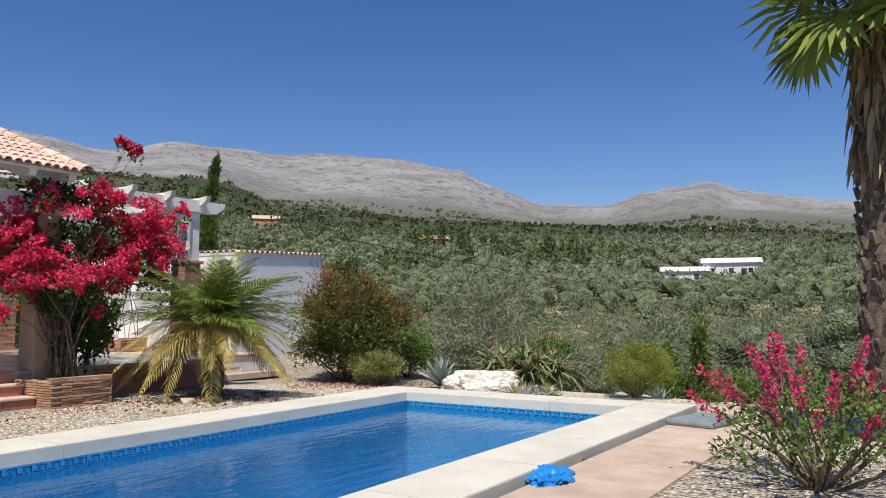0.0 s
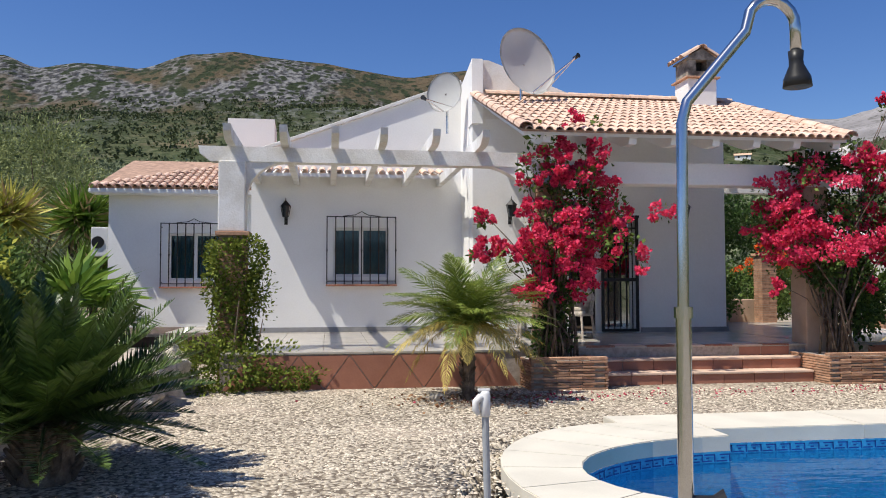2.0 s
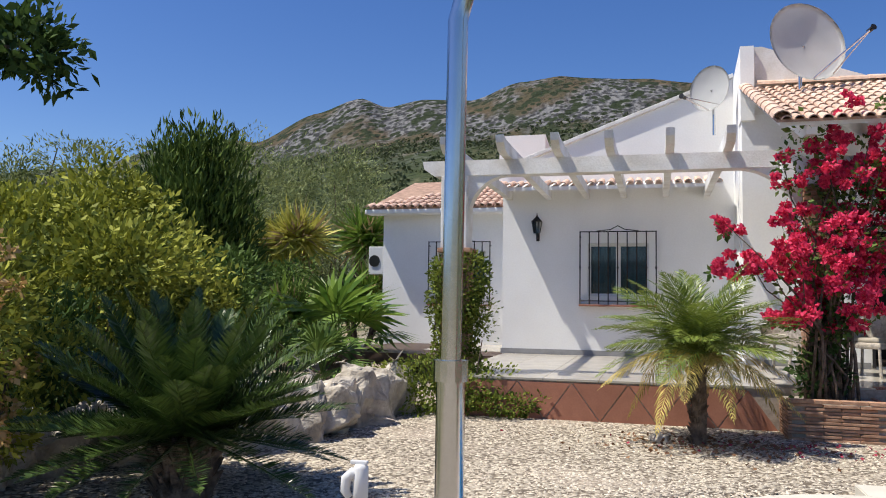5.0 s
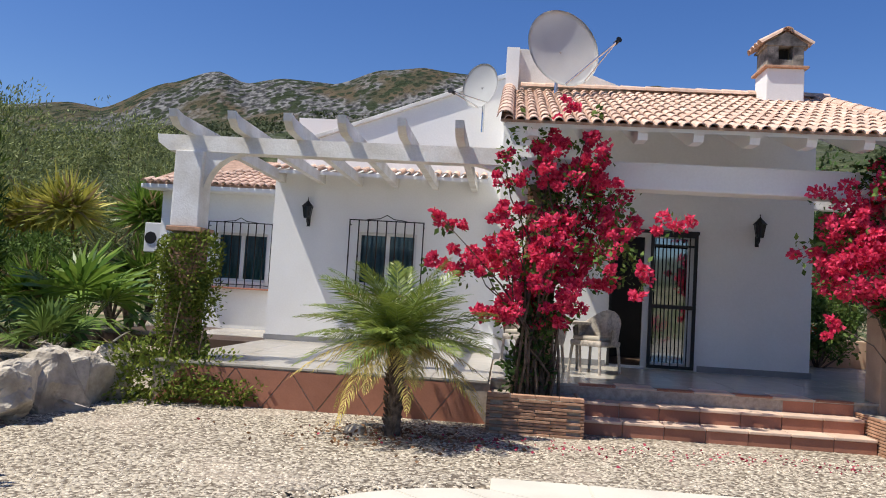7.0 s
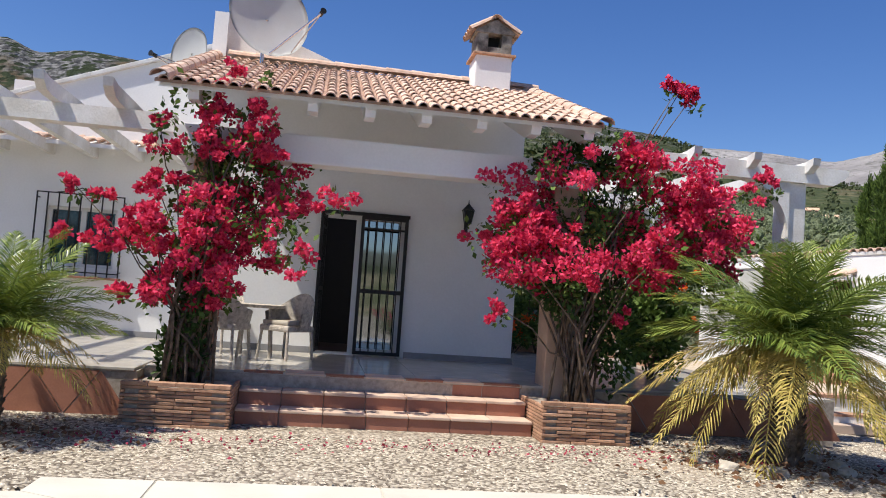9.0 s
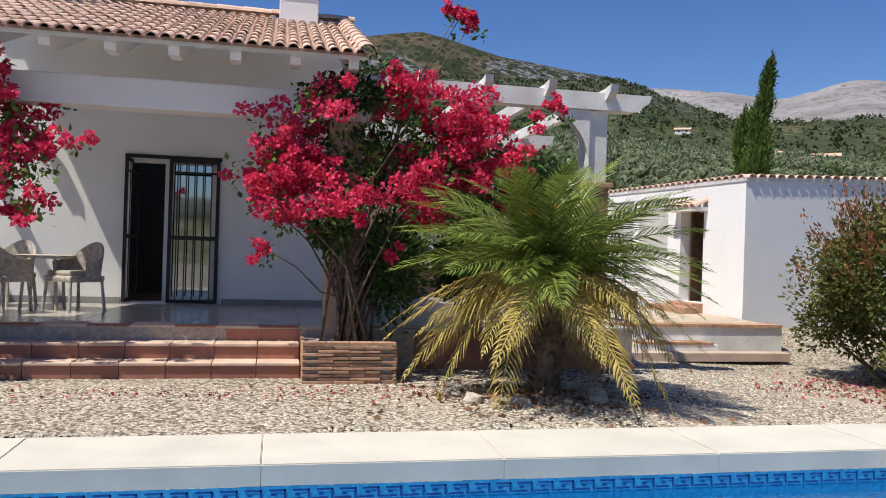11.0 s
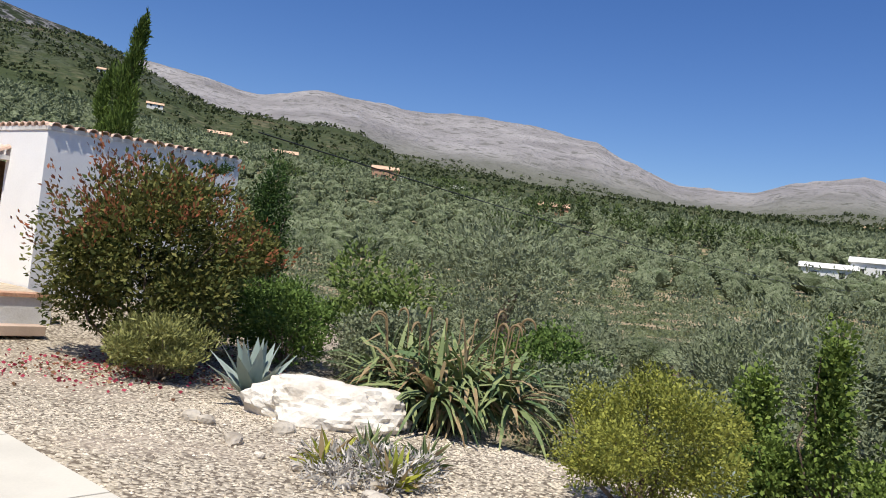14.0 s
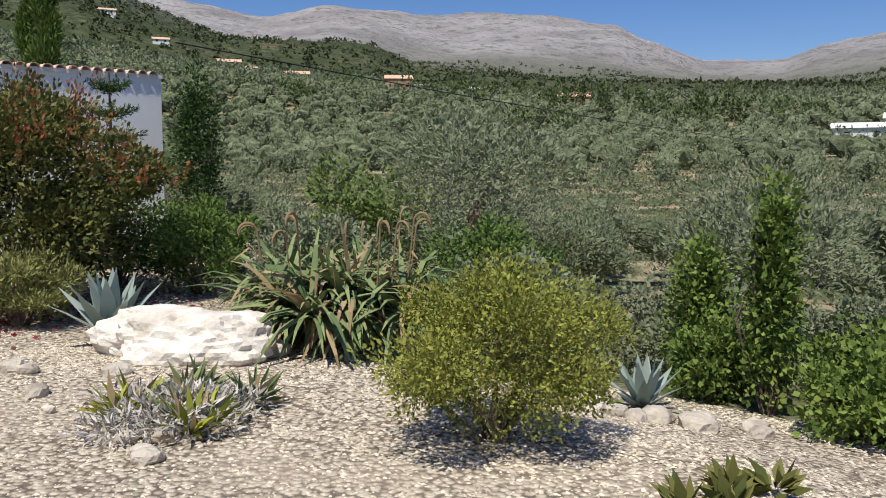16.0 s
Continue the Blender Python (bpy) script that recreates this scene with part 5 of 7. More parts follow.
SAND = leaf_mat("dead_flower", (0.34, 0.20, 0.07), (0.58, 0.40, 0.18), 0.2)

# ---- bougainvilleas ----


def bougainvillea(x, y, z, label, clusters, greens, trunk_tips, green_blob):
    ob = thing("bougainvillea", x, y, z, label, "climber", "bougainvilleas")
    Q = []
    for cx, cy, cz, r, n in clusters:
        for k in range(4):
            q, mm = r * RNG.uniform(0.3, 0.72), int(n * RNG.uniform(0.14, 0.3)) + 12
            P, d = shell(mm, (q * 1.2, q, q * 0.85), 0.4, 0.2, 6)
            D = unit(d + RNG.normal(size=d.shape) * 0.8)
            o = RNG.normal(size=3) * np.array([0.62, 0.5, 0.55]) * r * (1.25 if k else 0.4)
            Q.append(leaf_arrays(P + o + np.array([cx - x, cy - y, cz - z]), D, 0.036 + 0.03 * RNG.random(mm), 0.85))
    part("blossom", quads_mesh("blossom", np.concatenate(Q), PINK), ob, "crimson-pink papery bracts")
    G = []
    for cx, cy, cz, r, n in greens:
        G.append(bush_leaves(n, (r, r, r), 0.075, 0.55, 0.0, 0.4, 0.1, 6, (cx - x, cy - y, cz - z)))
    part("leaves", quads_mesh("leaves", np.concatenate(G), G_MID), ob)
    # inner leaves take a darker green, painting the shade inside the climber
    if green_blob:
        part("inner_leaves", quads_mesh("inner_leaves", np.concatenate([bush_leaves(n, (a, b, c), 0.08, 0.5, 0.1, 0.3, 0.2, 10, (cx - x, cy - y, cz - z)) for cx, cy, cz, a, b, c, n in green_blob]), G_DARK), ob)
    for i, t in enumerate(trunk_tips):
        t = Vector(t) - Vector((x, y, z))
        b = Vector((RNG.normal() * 0.12, RNG.normal() * 0.1, -0.05))
        pts, rr = [], []
        for k in range(6):
            f = k / 5
            w = 0.16 * math.sin(3.1 * f)
            pts.append(Vector((b.x * (1 - f) + t.x * f ** 1.7 + RNG.normal() * w * 0.5, b.y * (1 - f) + t.y * f ** 1.4 + RNG.normal() * w * 0.4, b.z + (t.z - b.z) * f ** 0.85 + RNG.normal() * w * 0.3)))
            rr.append(0.015 * (1 - f) + 0.004)
        part("stem", bm_mesh("stem", tube(pts, rr, 6), BARK, True), ob, "grey woody stem")
    return ob


def cloud(n, box_, r, per, keep=None):
    out = []
    while len(out) < n:
        p = [RNG.uniform(a, b) for a, b in box_]
        if keep and not keep(*p):
            continue
        k = RNG.uniform(*r)
        out.append((*p, k, int(per * (k / r[1]) ** 2) + 25))
    return out


_c1 = cloud(28, ((3.3, 4.55), (10.75, 11.7), (1.55, 3.0)), (0.09, 0.23), 420, lambda a, b, c: (a - 3.9) ** 2 / 0.45 + (c - 2.35) ** 2 / 0.5 < 1)
_c1 += cloud(24, ((2.3, 3.5), (10.5, 11.4), (1.2, 2.5)), (0.05, 0.15), 260, lambda a, b, c: (a - 2.95) ** 2 / 0.4 + (c - 1.85) ** 2 / 0.45 < 1)
_c1 += cloud(15, ((2.9, 3.9), (10.7, 11.3), (1.15, 2.1)), (0.10, 0.2), 300)
_c1 += [(4.65, 10.75, 2.35, 0.15, 240), (4.5, 10.8, 1.75, 0.15, 240), (3.45, 11.2, 3.25, 0.09, 110), (3.55, 11.1, 3.45, 0.07, 80), (3.7, 11.0, 3.62, 0.06, 70), (2.95, 11.0, 3.0, 0.06, 70), (2.9, 11.0, 2.8, 0.07, 80), (2.25, 10.6, 1.8, 0.07, 90), (2.3, 10.6, 2.25, 0.08, 90), (3.15, 11.0, 2.75, 0.08, 90)]
_c1 += cloud(12, ((3.35, 4.0), (10.9, 11.5), (2.7, 3.3)), (0.06, 0.15), 260)
_g1 = [(a + RNG.normal() * 0.1, b + 0.08, c - 0.08, r * 1.35, 16) for a, b, c, r, n in _c1]
_g1 += cloud(18, ((2.6, 4.6), (10.8, 11.6), (1.2, 3.3)), (0.2, 0.35), 36)
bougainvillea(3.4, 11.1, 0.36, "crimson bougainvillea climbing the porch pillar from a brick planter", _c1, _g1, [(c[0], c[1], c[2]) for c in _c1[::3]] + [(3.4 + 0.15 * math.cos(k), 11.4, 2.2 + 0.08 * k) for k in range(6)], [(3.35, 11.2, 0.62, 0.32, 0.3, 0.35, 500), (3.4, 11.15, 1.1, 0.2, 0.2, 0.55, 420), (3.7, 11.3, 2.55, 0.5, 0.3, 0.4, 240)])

_c2 = cloud(50, ((6.4, 9.4), (10.7, 11.9), (1.75, 3.15)), (0.15, 0.31), 560, lambda a, b, c: (a - 7.75) ** 2 / 2.2 + (c - 2.4) ** 2 / 0.5 < 1)
_c2 += cloud(14, ((8.2, 9.5), (10.8, 11.6), (1.9, 2.8)), (0.09, 0.17), 280)
_c2 += cloud(8, ((6.4, 7.1), (10.9, 11.5), (1.7, 2.5)), (0.1, 0.2), 280)
_c2 += [(8.3, 10.75, 2.05, 0.14, 260), (8.32, 10.72, 1.85, 0.13, 240), (8.34, 10.75, 2.25, 0.14, 260), (8.3, 11.4, 3.35, 0.12, 150), (8.5, 11.4, 3.15, 0.11, 150), (8.1, 11.3, 3.1, 0.12, 150), (8.75, 11.45, 4.05, 0.12, 170), (8.62, 11.45, 4.18, 0.09, 120), (8.86, 11.42, 3.98, 0.1, 140), (9.9, 11.5, 3.15, 0.08, 90), (9.75, 11.5, 3.0, 0.07, 80), (9.95, 11.5, 3.05, 0.06, 60), (6.6, 11.1, 1.35, 0.1, 120), (8.0, 11.0, 1.3, 0.1, 110), (7.9, 11.0, 3.25, 0.12, 150)]
_g2 = [(a + RNG.normal() * 0.12, b + 0.1, c - 0.1, r * 1.3, 20) for a, b, c, r, n in _c2]
_g2 += cloud(26, ((6.6, 9.3), (10.9, 11.8), (1.5, 3.3)), (0.2, 0.4), 80)
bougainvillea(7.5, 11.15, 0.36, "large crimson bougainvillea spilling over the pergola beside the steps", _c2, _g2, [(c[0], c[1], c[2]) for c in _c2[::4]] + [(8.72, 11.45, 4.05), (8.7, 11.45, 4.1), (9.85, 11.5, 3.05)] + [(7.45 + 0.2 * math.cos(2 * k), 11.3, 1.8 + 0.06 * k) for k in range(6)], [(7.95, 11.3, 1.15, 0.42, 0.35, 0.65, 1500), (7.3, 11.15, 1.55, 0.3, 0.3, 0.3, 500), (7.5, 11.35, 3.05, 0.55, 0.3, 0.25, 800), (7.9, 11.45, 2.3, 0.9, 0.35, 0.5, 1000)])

# ---- palms and cycad ----


def frond_mesh(name, length, width, m, n=34, droop=0.5, fold=0.5, hang=0.3, blade=0.0042):
    """A feather frond along +y: curved rib with narrow leaflets; droop bends it down."""
    Q = []
    pts = []
    for i in range(n + 1):
        f = i / n
        pts.append(np.array([0, length * (f - 0.10 * droop * f * f), -length * droop * f ** 2.0 * 0.68]))
    for i in range(3, n):
        f = i / n
        t = unit(pts[i + 1] - pts[i - 1])
        w = width * (math.sin(math.pi * min(1, f * 0.9 + 0.12)) ** 0.6) * (1 - 0.25 * f)
        up = np.cross(np.array([1.0, 0, 0]), t)
        for s in (-1, 1):
            d = unit(np.array([s * 1.0, 0, 0]) + t * (0.45 + 0.6 * f) + up * fold - np.array([0, 0, hang * 0.5]) + RNG.normal(size=3) * 0.08)
            sd = unit(np.cross(d, up + RNG.normal(size=3) * 0.2))
            hw = length * blade + 0.003
            lw = w * RNG.uniform(0.85, 1.1)
            b = pts[i]
            k1 = b + d * lw * 0.5
            k2 = k1 + unit(d - np.array([0, 0, hang * 1.5 * RNG.uniform(0.7, 1.3)])) * lw * 0.55
            Q.append([b - sd * hw * 0.35, k1 - sd * hw, k1 + sd * hw, b + sd * hw * 0.35])
            Q.append([k1 - sd * hw, k2 - sd * hw * 0.12, k2 + sd * hw * 0.12, k1 + sd * hw])
    for i in range(n):
        r = length * 0.010 * (1.2 - i / n)
        o = np.array([r, 0, 0])
        u = np.array([0, 0, r])
        a, b = pts[i], pts[i + 1]
        Q.append([a - o, b - o, b + u, a + u])
        Q.append([a + u, b + u, b + o, a + o])
    return quads_mesh(name, np.array(Q), m)


def feather_palm(name, x, y, z, trunk_h, trunk_r, length, count, dry, label, mats, category="palm", stiff=0.5, fold=0.45, low=-25, high=82, hang=0.3, pairs=50, blade=0.0042, wide=0.33):
    ob = thing(name, x, y, z, label, category)
    bm = bmesh.new()
    tube([(0, 0, -0.1), (0.02, 0, trunk_h * 0.5), (0, 0, trunk_h), (0, 0, trunk_h + 0.1)], [trunk_r * 1.15, trunk_r, trunk_r * 1.1, trunk_r * 0.5], 12, bm)
    for k in range(int(70 * trunk_h / 0.5)):
        a, h = RNG.uniform(0, 6.28), RNG.uniform(0, trunk_h)
        c, s = math.cos(a), math.sin(a)
        tube([(trunk_r * c * 0.9, trunk_r * s * 0.9, h), (trunk_r * 1.5 * c, trunk_r * 1.5 * s, h + trunk_r * 0.7)], [trunk_r * 0.28, trunk_r * 0.08], 4, bm)
    part("trunk", bm_mesh("trunk", bm, BARK), ob, "shaggy brown trunk")
    green = [frond_mesh("frond", length * k, length * wide, mats[0], pairs, d, fold, hang, blade) for k, d in ((1, stiff), (0.9, stiff * 1.4), (1.05, stiff * 0.7))]
    old = [frond_mesh("frond", length * k, length * 0.26, mats[1], 40, d, fold * 0.4, 0.6, blade) for k, d in ((0.95, stiff * 1.5), (0.85, stiff * 1.2))]
    for k in range(count):
        f = k / count
        el = high - (high - low) * f ** 0.85 + RNG.normal() * 5
        a = k * 137.5 + RNG.normal() * 8
        ms = old if k >= count - dry else green
        part("frond", ms[k % len(ms)], ob, m=pose(0, 0, trunk_h + 0.05, 0, 0, a) @ pose(0, trunk_r * 0.6, 0, el, RNG.normal() * 12, 0))
    return ob


feather_palm("date_palm", 1.99, 10.05, 0, 0.82, 0.07, 0.98, 60, 14, "young feather palm with yellowing lower fronds in gravel", (G_PALM, G_PALMY), stiff=0.8, low=2, high=86, hang=0.45)
feather_palm("date_palm", 9.38, 10.05, -0.03, 1.08, 0.12, 1.42, 92, 34, "bushy feather palm with golden drooping fronds in gravel", (G_PALM, G_PALMY), stiff=0.95, low=0, high=86, hang=0.5)
feather_palm("sago_palm", -1.56, 6.65, 0, 0.36, 0.17, 1.08, 112, 0, "dark green sago cycad with stiff fronds", (G_CYCAD, G_CYCAD), "cycad", 0.16, 0.5, -4, 80, 0.0, 62, 0.0052, 0.17)


def fan_leaf(r, m, blades=20, spread=210):
    Q = []
    for k in range(blades):
        a = math.radians(-spread / 2 + spread * k / (blades - 1))
        d = np.array([math.sin(a), math.cos(a), 0.12 * (k % 2)])
        s = np.array([math.cos(a), -math.sin(a), 0]) * r * 0.062
        L = r * (0.85 + 0.15 * math.cos(a)) * (0.9 + 0.15 * RNG.random())
        tip = d * L + np.array([0, 0, -L * 0.22])
        Q.append([np.zeros(3), d * L * 0.55 + s, tip, d * L * 0.55 - s])
    return np.array(Q)


def fan_palm(x, y, z, h, r, count, label, trunk_r=0.16, m=G_PALM, skirt=0, name="fan_palm"):
    ob = thing(name, x, y, z, label, "palm")
    bm = bmesh.new()
    n = max(3, int(h / 0.35))
    tube([(0.03 * math.sin(k), 0, -0.1 + (h + 0.1) * k / n) for k in range(n + 1)], [trunk_r * (1.25 - 0.35 * k / n) for k in range(n + 1)], 14, bm)
    for k in range(int(40 * h)):
        a, zz = RNG.uniform(0, 6.28), RNG.uniform(0.05, h)
        c, s = math.cos(a), math.sin(a)
        q = trunk_r * 1.1
        tube([(q * c, q * s, zz), (q * 1.25 * c, q * 1.25 * s, zz + 0.12)], [trunk_r * 0.3, trunk_r * 0.12], 4, bm)
    part("trunk", bm_mesh("trunk", bm, BARK), ob, "fibrous brown trunk")
    stem = bmesh.new()
    for k in range(count):
        me = quads_mesh("fan", fan_leaf(r * RNG.uniform(0.85, 1.1), m), m)
        a, el = k * 137.5, 84 - (84 if skirt == 0 else 104) * k / count + RNG.normal() * 6
        base = pose(0, 0, h, 0, 0, a) @ pose(0, 0, 0, el, 0, 0)
        tube([base @ Vector((0, 0, 0)), base @ Vector((0, r * 0.9, 0))], 0.013, 4, stem)
        part("fan", me, ob, m=base @ Matrix.Translation((0, r * 0.9, 0)) @ pose(0, 0, 0, -12 if skirt == 0 else -30, RNG.normal() * 15, 0))
    part("stalks", bm_mesh("stalks", stem, m), ob)
    if skirt:
        Q = []
        for k in range(skirt):
            a = RNG.uniform(0, 6.28)
            zz = h - RNG.uniform(0.0, 1.5) ** 1.2
            L = RNG.uniform(0.25, 0.75)
            b = np.array([trunk_r * math.cos(a), trunk_r * math.sin(a), zz])
            d = np.array([math.cos(a) * 0.16, math.sin(a) * 0.16, -1.0])
            Q.append(leaf_arrays(np.array([b]), unit(np.array([d + RNG.normal(size=3) * 0.12])), L, 0.10)[0])
        part("dead_skirt", quads_mesh("dead_skirt", np.array(Q), G_DRY), ob, "hanging skirt of dry brown fronds")
    return ob


fan_palm(-3.75, 14.6, 0.05, 0.45, 0.84, 14, "low fan palm beside the house wing", 0.17, G_FAN)
fan_palm(-3.3, 12.9, 0.05, 0.2, 0.5, 9, "small fan palm among the rocks", 0.1, G_MID)
fan_palm(10.6, 0.68, 0, 4.75, 0.85, 30, "tall fan palm with a ragged skirt of dead fronds", 0.24, G_PALM, 700)


def curled(P, D, L, aspect, curl):
    """Leaves of four tapering pieces that bend over towards their tips."""
    n = len(P)
    L = L.reshape(-1, 1)
    S = unit(np.cross(D, np.array([0.0, 0.0, 1.0])) + RNG.normal(size=(n, 3)) * 0.15)
    bend = curl * (0.4 + RNG.random((n, 1)))
    out, at, w0 = [], P, 0.5
    for i, w1 in enumerate((0.46, 0.36, 0.22, 0.02)):
        nxt = at + unit(D - np.array([0.0, 0.0, 1.0]) * bend * i * 0.5) * L * 0.27
        out.append(np.stack([at - S * L * aspect * w0, nxt - S * L * aspect * w1, nxt + S * L * aspect * w1, at + S * L * aspect * w0], 1))
        at, w0 = nxt, w1
    return np.stack(out, 1).reshape(-1, 4, 3)


def spiky(name, x, y, z, trunk_h, L, n, label, m, category, aspect=0.09, low=-0.5, heads=((0, 0),), dry=0.0, curl=0.0):
    ob = thing(name, x, y, z, label, category)
    Q, Q2 = [], []
    for hx, hy in heads:
        d = unit(np.stack([RNG.normal(size=n), RNG.normal(size=n), RNG.uniform(low, 1.3, n)], 1))
        P = np.array([hx, hy, trunk_h]) + d * 0.03
        q = curled(P, d, L * (0.7 + 0.5 * RNG.random(n)), aspect, curl) if curl else leaf_arrays(P, d, L * (0.7 + 0.5 * RNG.random(n)), aspect)
        k = int(n * (1 - dry)) * (4 if curl else 1)
        Q.append(q[:k])
        Q2.append(q[k:])
    part("leaves", quads_mesh("leaves", np.concatenate(Q), m), ob)
    if dry:
        part("dry_leaves", quads_mesh("dry_leaves", np.concatenate(Q2), G_DRY), ob, "dry brown leaves")
    if trunk_h > 0.2:
        part("trunk", bm_mesh("trunk", stems((0, 0, 0), [(hx, hy, trunk_h) for hx, hy in heads], 0.07, 8), BARK), ob)
    return ob


def agave(x, y, z, L, n, label):
    ob = thing("agave", x, y, z, label, "agave", "agaves")
    me_v, me_f = [], []
    for k in range(n):
        a = k * 2.399
        el = math.radians(84 - 52 * k / n)
        dirx = np.array([math.cos(a) * math.cos(el), math.sin(a) * math.cos(el), math.sin(el)])
        side = np.array([-math.sin(a), math.cos(a), 0])
        up = np.cross(dirx, side) * -1
        b = len(me_v)
        for f, w in ((0, 0.05), (0.3, 0.085), (0.65, 0.06), (1.0, 0.003)):
            c = dirx * L * f + np.array([0, 0, -0.1 * L * f * f])
            me_v += [c - side * w * L * 1.3, c - up * w * L * 0.35, c + side * w * L * 1.3]
        for r in range(3):
            o = b + 3 * r
            me_f += [(o, o + 1, o + 4, o + 3), (o + 1, o + 2, o + 5, o + 4)]
    part("leaves", mesh_np("leaves", me_v, me_f, G_AGAVE, True), ob)
    return ob


agave(14.74, 9.15, -0.22, 0.72, 20, "blue-grey agave at the gravel edge")
agave(17.3, 5.3, land(17.3, 5.3) - 0.02, 0.5, 18, "small blue agave on the slope")

# ---- garden bushes by the pool edge ----
def gz(x, y):
    return land(x, y)


_rb = shrub("russet_bush", 15.0, 11.8, gz(15.0, 11.8), 1.5, 2.65, 30000, 0.07, G_RED, "big russet and green bush beside the outbuilding", aspect=0.5, lump=0.45, lumps=30)
_Q = []
for k in range(90):
    a, e, q = RNG.uniform(0, 6.28), RNG.uniform(0.15, 1.4), RNG.uniform(0.75, 1.2)
    tip = np.array([1.6 * q * math.cos(a) * math.cos(e), 1.6 * q * math.sin(a) * math.cos(e), 1.3 + 1.4 * q * math.sin(e)])
    P = tip * (1 - 0.18 * RNG.random((26, 1))) + RNG.normal(size=(26, 3)) * 0.045
    _Q.append(leaf_arrays(P, unit(RNG.normal(size=(26, 3)) + tip), 0.05 + 0.03 * RNG.random(26), 0.45))
part("young_growth", quads_mesh("young_growth", np.concatenate(_Q), leaf_mat("red_shoot_leaf", (0.14, 0.10, 0.035), (0.34, 0.12, 0.06), 0.25)), _rb, "reddish young shoots")
shrub("leafy_shrub", 17.9, 10.6, gz(17.9, 10.6), 0.8, 1.2, 9000, 0.06, G_OLIVE, "dense green shrub between the russet bush and the aloes", aspect=0.45, lump=0.4, lumps=22)
for x, y, r, h in ((17.0, 11.5, 0.8, 1.35), (16.3, 12.4, 0.75, 1.6), (17.7, 12.6, 0.8, 1.3)):
    shrub("leafy_shrub", x, y, gz(x, y) - 0.05, r, h, 6000, 0.06, G_MID, "dense dark green shrub behind the russet bush", group="shrubs by the outbuilding", aspect=0.5, lump=0.4, lumps=18)
shrub("grey_bush", 14.5, 10.6, gz(14.5, 10.6), 0.70, 0.8, 8000, 0.06, G_GREY, "rounded grey-green bush on gravel", aspect=0.28, up=0.9)
shrub("yellow_bush", 15.05, 5.02, gz(15.05, 5.02), 0.78, 1.12, 26000, 0.028, leaf_mat("small_yellow_leaf", (0.085, 0.115, 0.025), (0.34, 0.35, 0.075)), "airy yellow-green bush at the slope edge", aspect=0.5, lump=0.4, lumps=24)
for x, y, r, h, m, nn in ((18.08, 4.6, 0.30, 2.2, G_BRIGHT, 2200), (18.75, 5.5, 0.38, 1.75, G_BRIGHT, 2200), (18.35, 5.15, 0.5, 0.9, G_BRIGHT, 1700), (18.9, 4.0, 0.7, 1.0, G_BRIGHT, 2200), (17.75, 3.75, 0.5, 0.8, G_BRIGHT, 1700), (18.2, 3.1, 0.7, 1.0, G_OLIVE, 4000), (17.7, 6.7, 0.8, 1.1, G_OLIVE, 3500), (18.7, 7.6, 1.0, 1.5, G_OLIVE, 4000), (19.7, 8.9, 1.2, 1.8, G_MID, 4500), (20.1, 6.2, 1.1, 1.5, G_OLIVE, 4000), (17.9, 9.2, 0.8, 1.1, G_OLIVE, 3500), (18.2, 10.3, 1.0, 1.5, G_OLIVE, 4000), (20.6, 4.6, 1.0, 1.4, G_OLIVE, 3500), (19.6, 3.2, 1.0, 1.6, G_OLIVE, 4500), (16.9, 2.6, 0.5, 0.5, G_YEL, 2000)):
    shrub("leafy_shrub", x, y, gz(x, y) - 0.1, r, h, nn * 2, 0.055, m, "upright leafy shrub on the slope", group="slope shrubs", aspect=0.7, lump=0.45, lumps=20, hollow=0.15)
shrub("columnar_shrub", 18.95, 14.9, gz(18.95, 14.9), 0.62, 3.2, 6500, 0.07, G_DARK, "dark climber-covered column against the outbuilding", lump=0.35, lumps=20)
_al = spiky("aloe_clump", 16.45, 8.0, gz(16.45, 8.0), 0.42, 0.72, 64, "sprawling aloe clump with dried flower stalks", G_ALOE, "aloe", 0.10, -0.1, tuple((RNG.uniform(0.1, 0.85) * math.cos(2.4 * k), RNG.uniform(0.1, 0.85) * math.sin(2.4 * k)) for k in range(26)), 0.22, 0.8)
for k in range(14):
    a = RNG.uniform(0, 6.28)
    hx, hy = 0.7 * math.cos(a), 0.6 * math.sin(a)
    up = RNG.uniform(0.95, 1.25)
    _fs = tube([(hx, hy, 0.3), (hx * 1.15, hy * 1.15, up)] + [(hx * (1.28 - 0.13 * math.cos(q * 0.45)), hy * (1.28 - 0.13 * math.cos(q * 0.45)), up + 0.1 * math.sin(q * 0.45)) for q in range(1, 8)], [0.008, 0.008, 0.011, 0.014, 0.015, 0.015, 0.013, 0.010, 0.006], 6)
    part("flower_stalk", bm_mesh("flower_stalk", _fs, G_DRY), _al, "curled dry flower stalk")
for x, y in ((13.75, 6.9), (14.0, 6.55), (14.25, 6.95), (13.9, 6.3), (14.4, 6.5)):
    tagged(spiky("succulent_tuft", x, y, gz(x, y), 0.02, 0.24, 30, "yellowing succulent tuft in gravel", G_YEL if x < 14 else G_ALOE, "succulent", 0.16, 0.2, ((0, 0), (0.12, 0.05)), 0.2), group="succulent tufts")
shrub("silver_groundcover", 14.0, 6.65, gz(14, 6.65) - 0.03, 0.62, 0.22, 2600, 0.07, leaf_mat("silver_stem", (0.35, 0.33, 0.30), (0.62, 0.58, 0.52), 0.05), "silvery dry groundcover under the succulents", aspect=0.2)
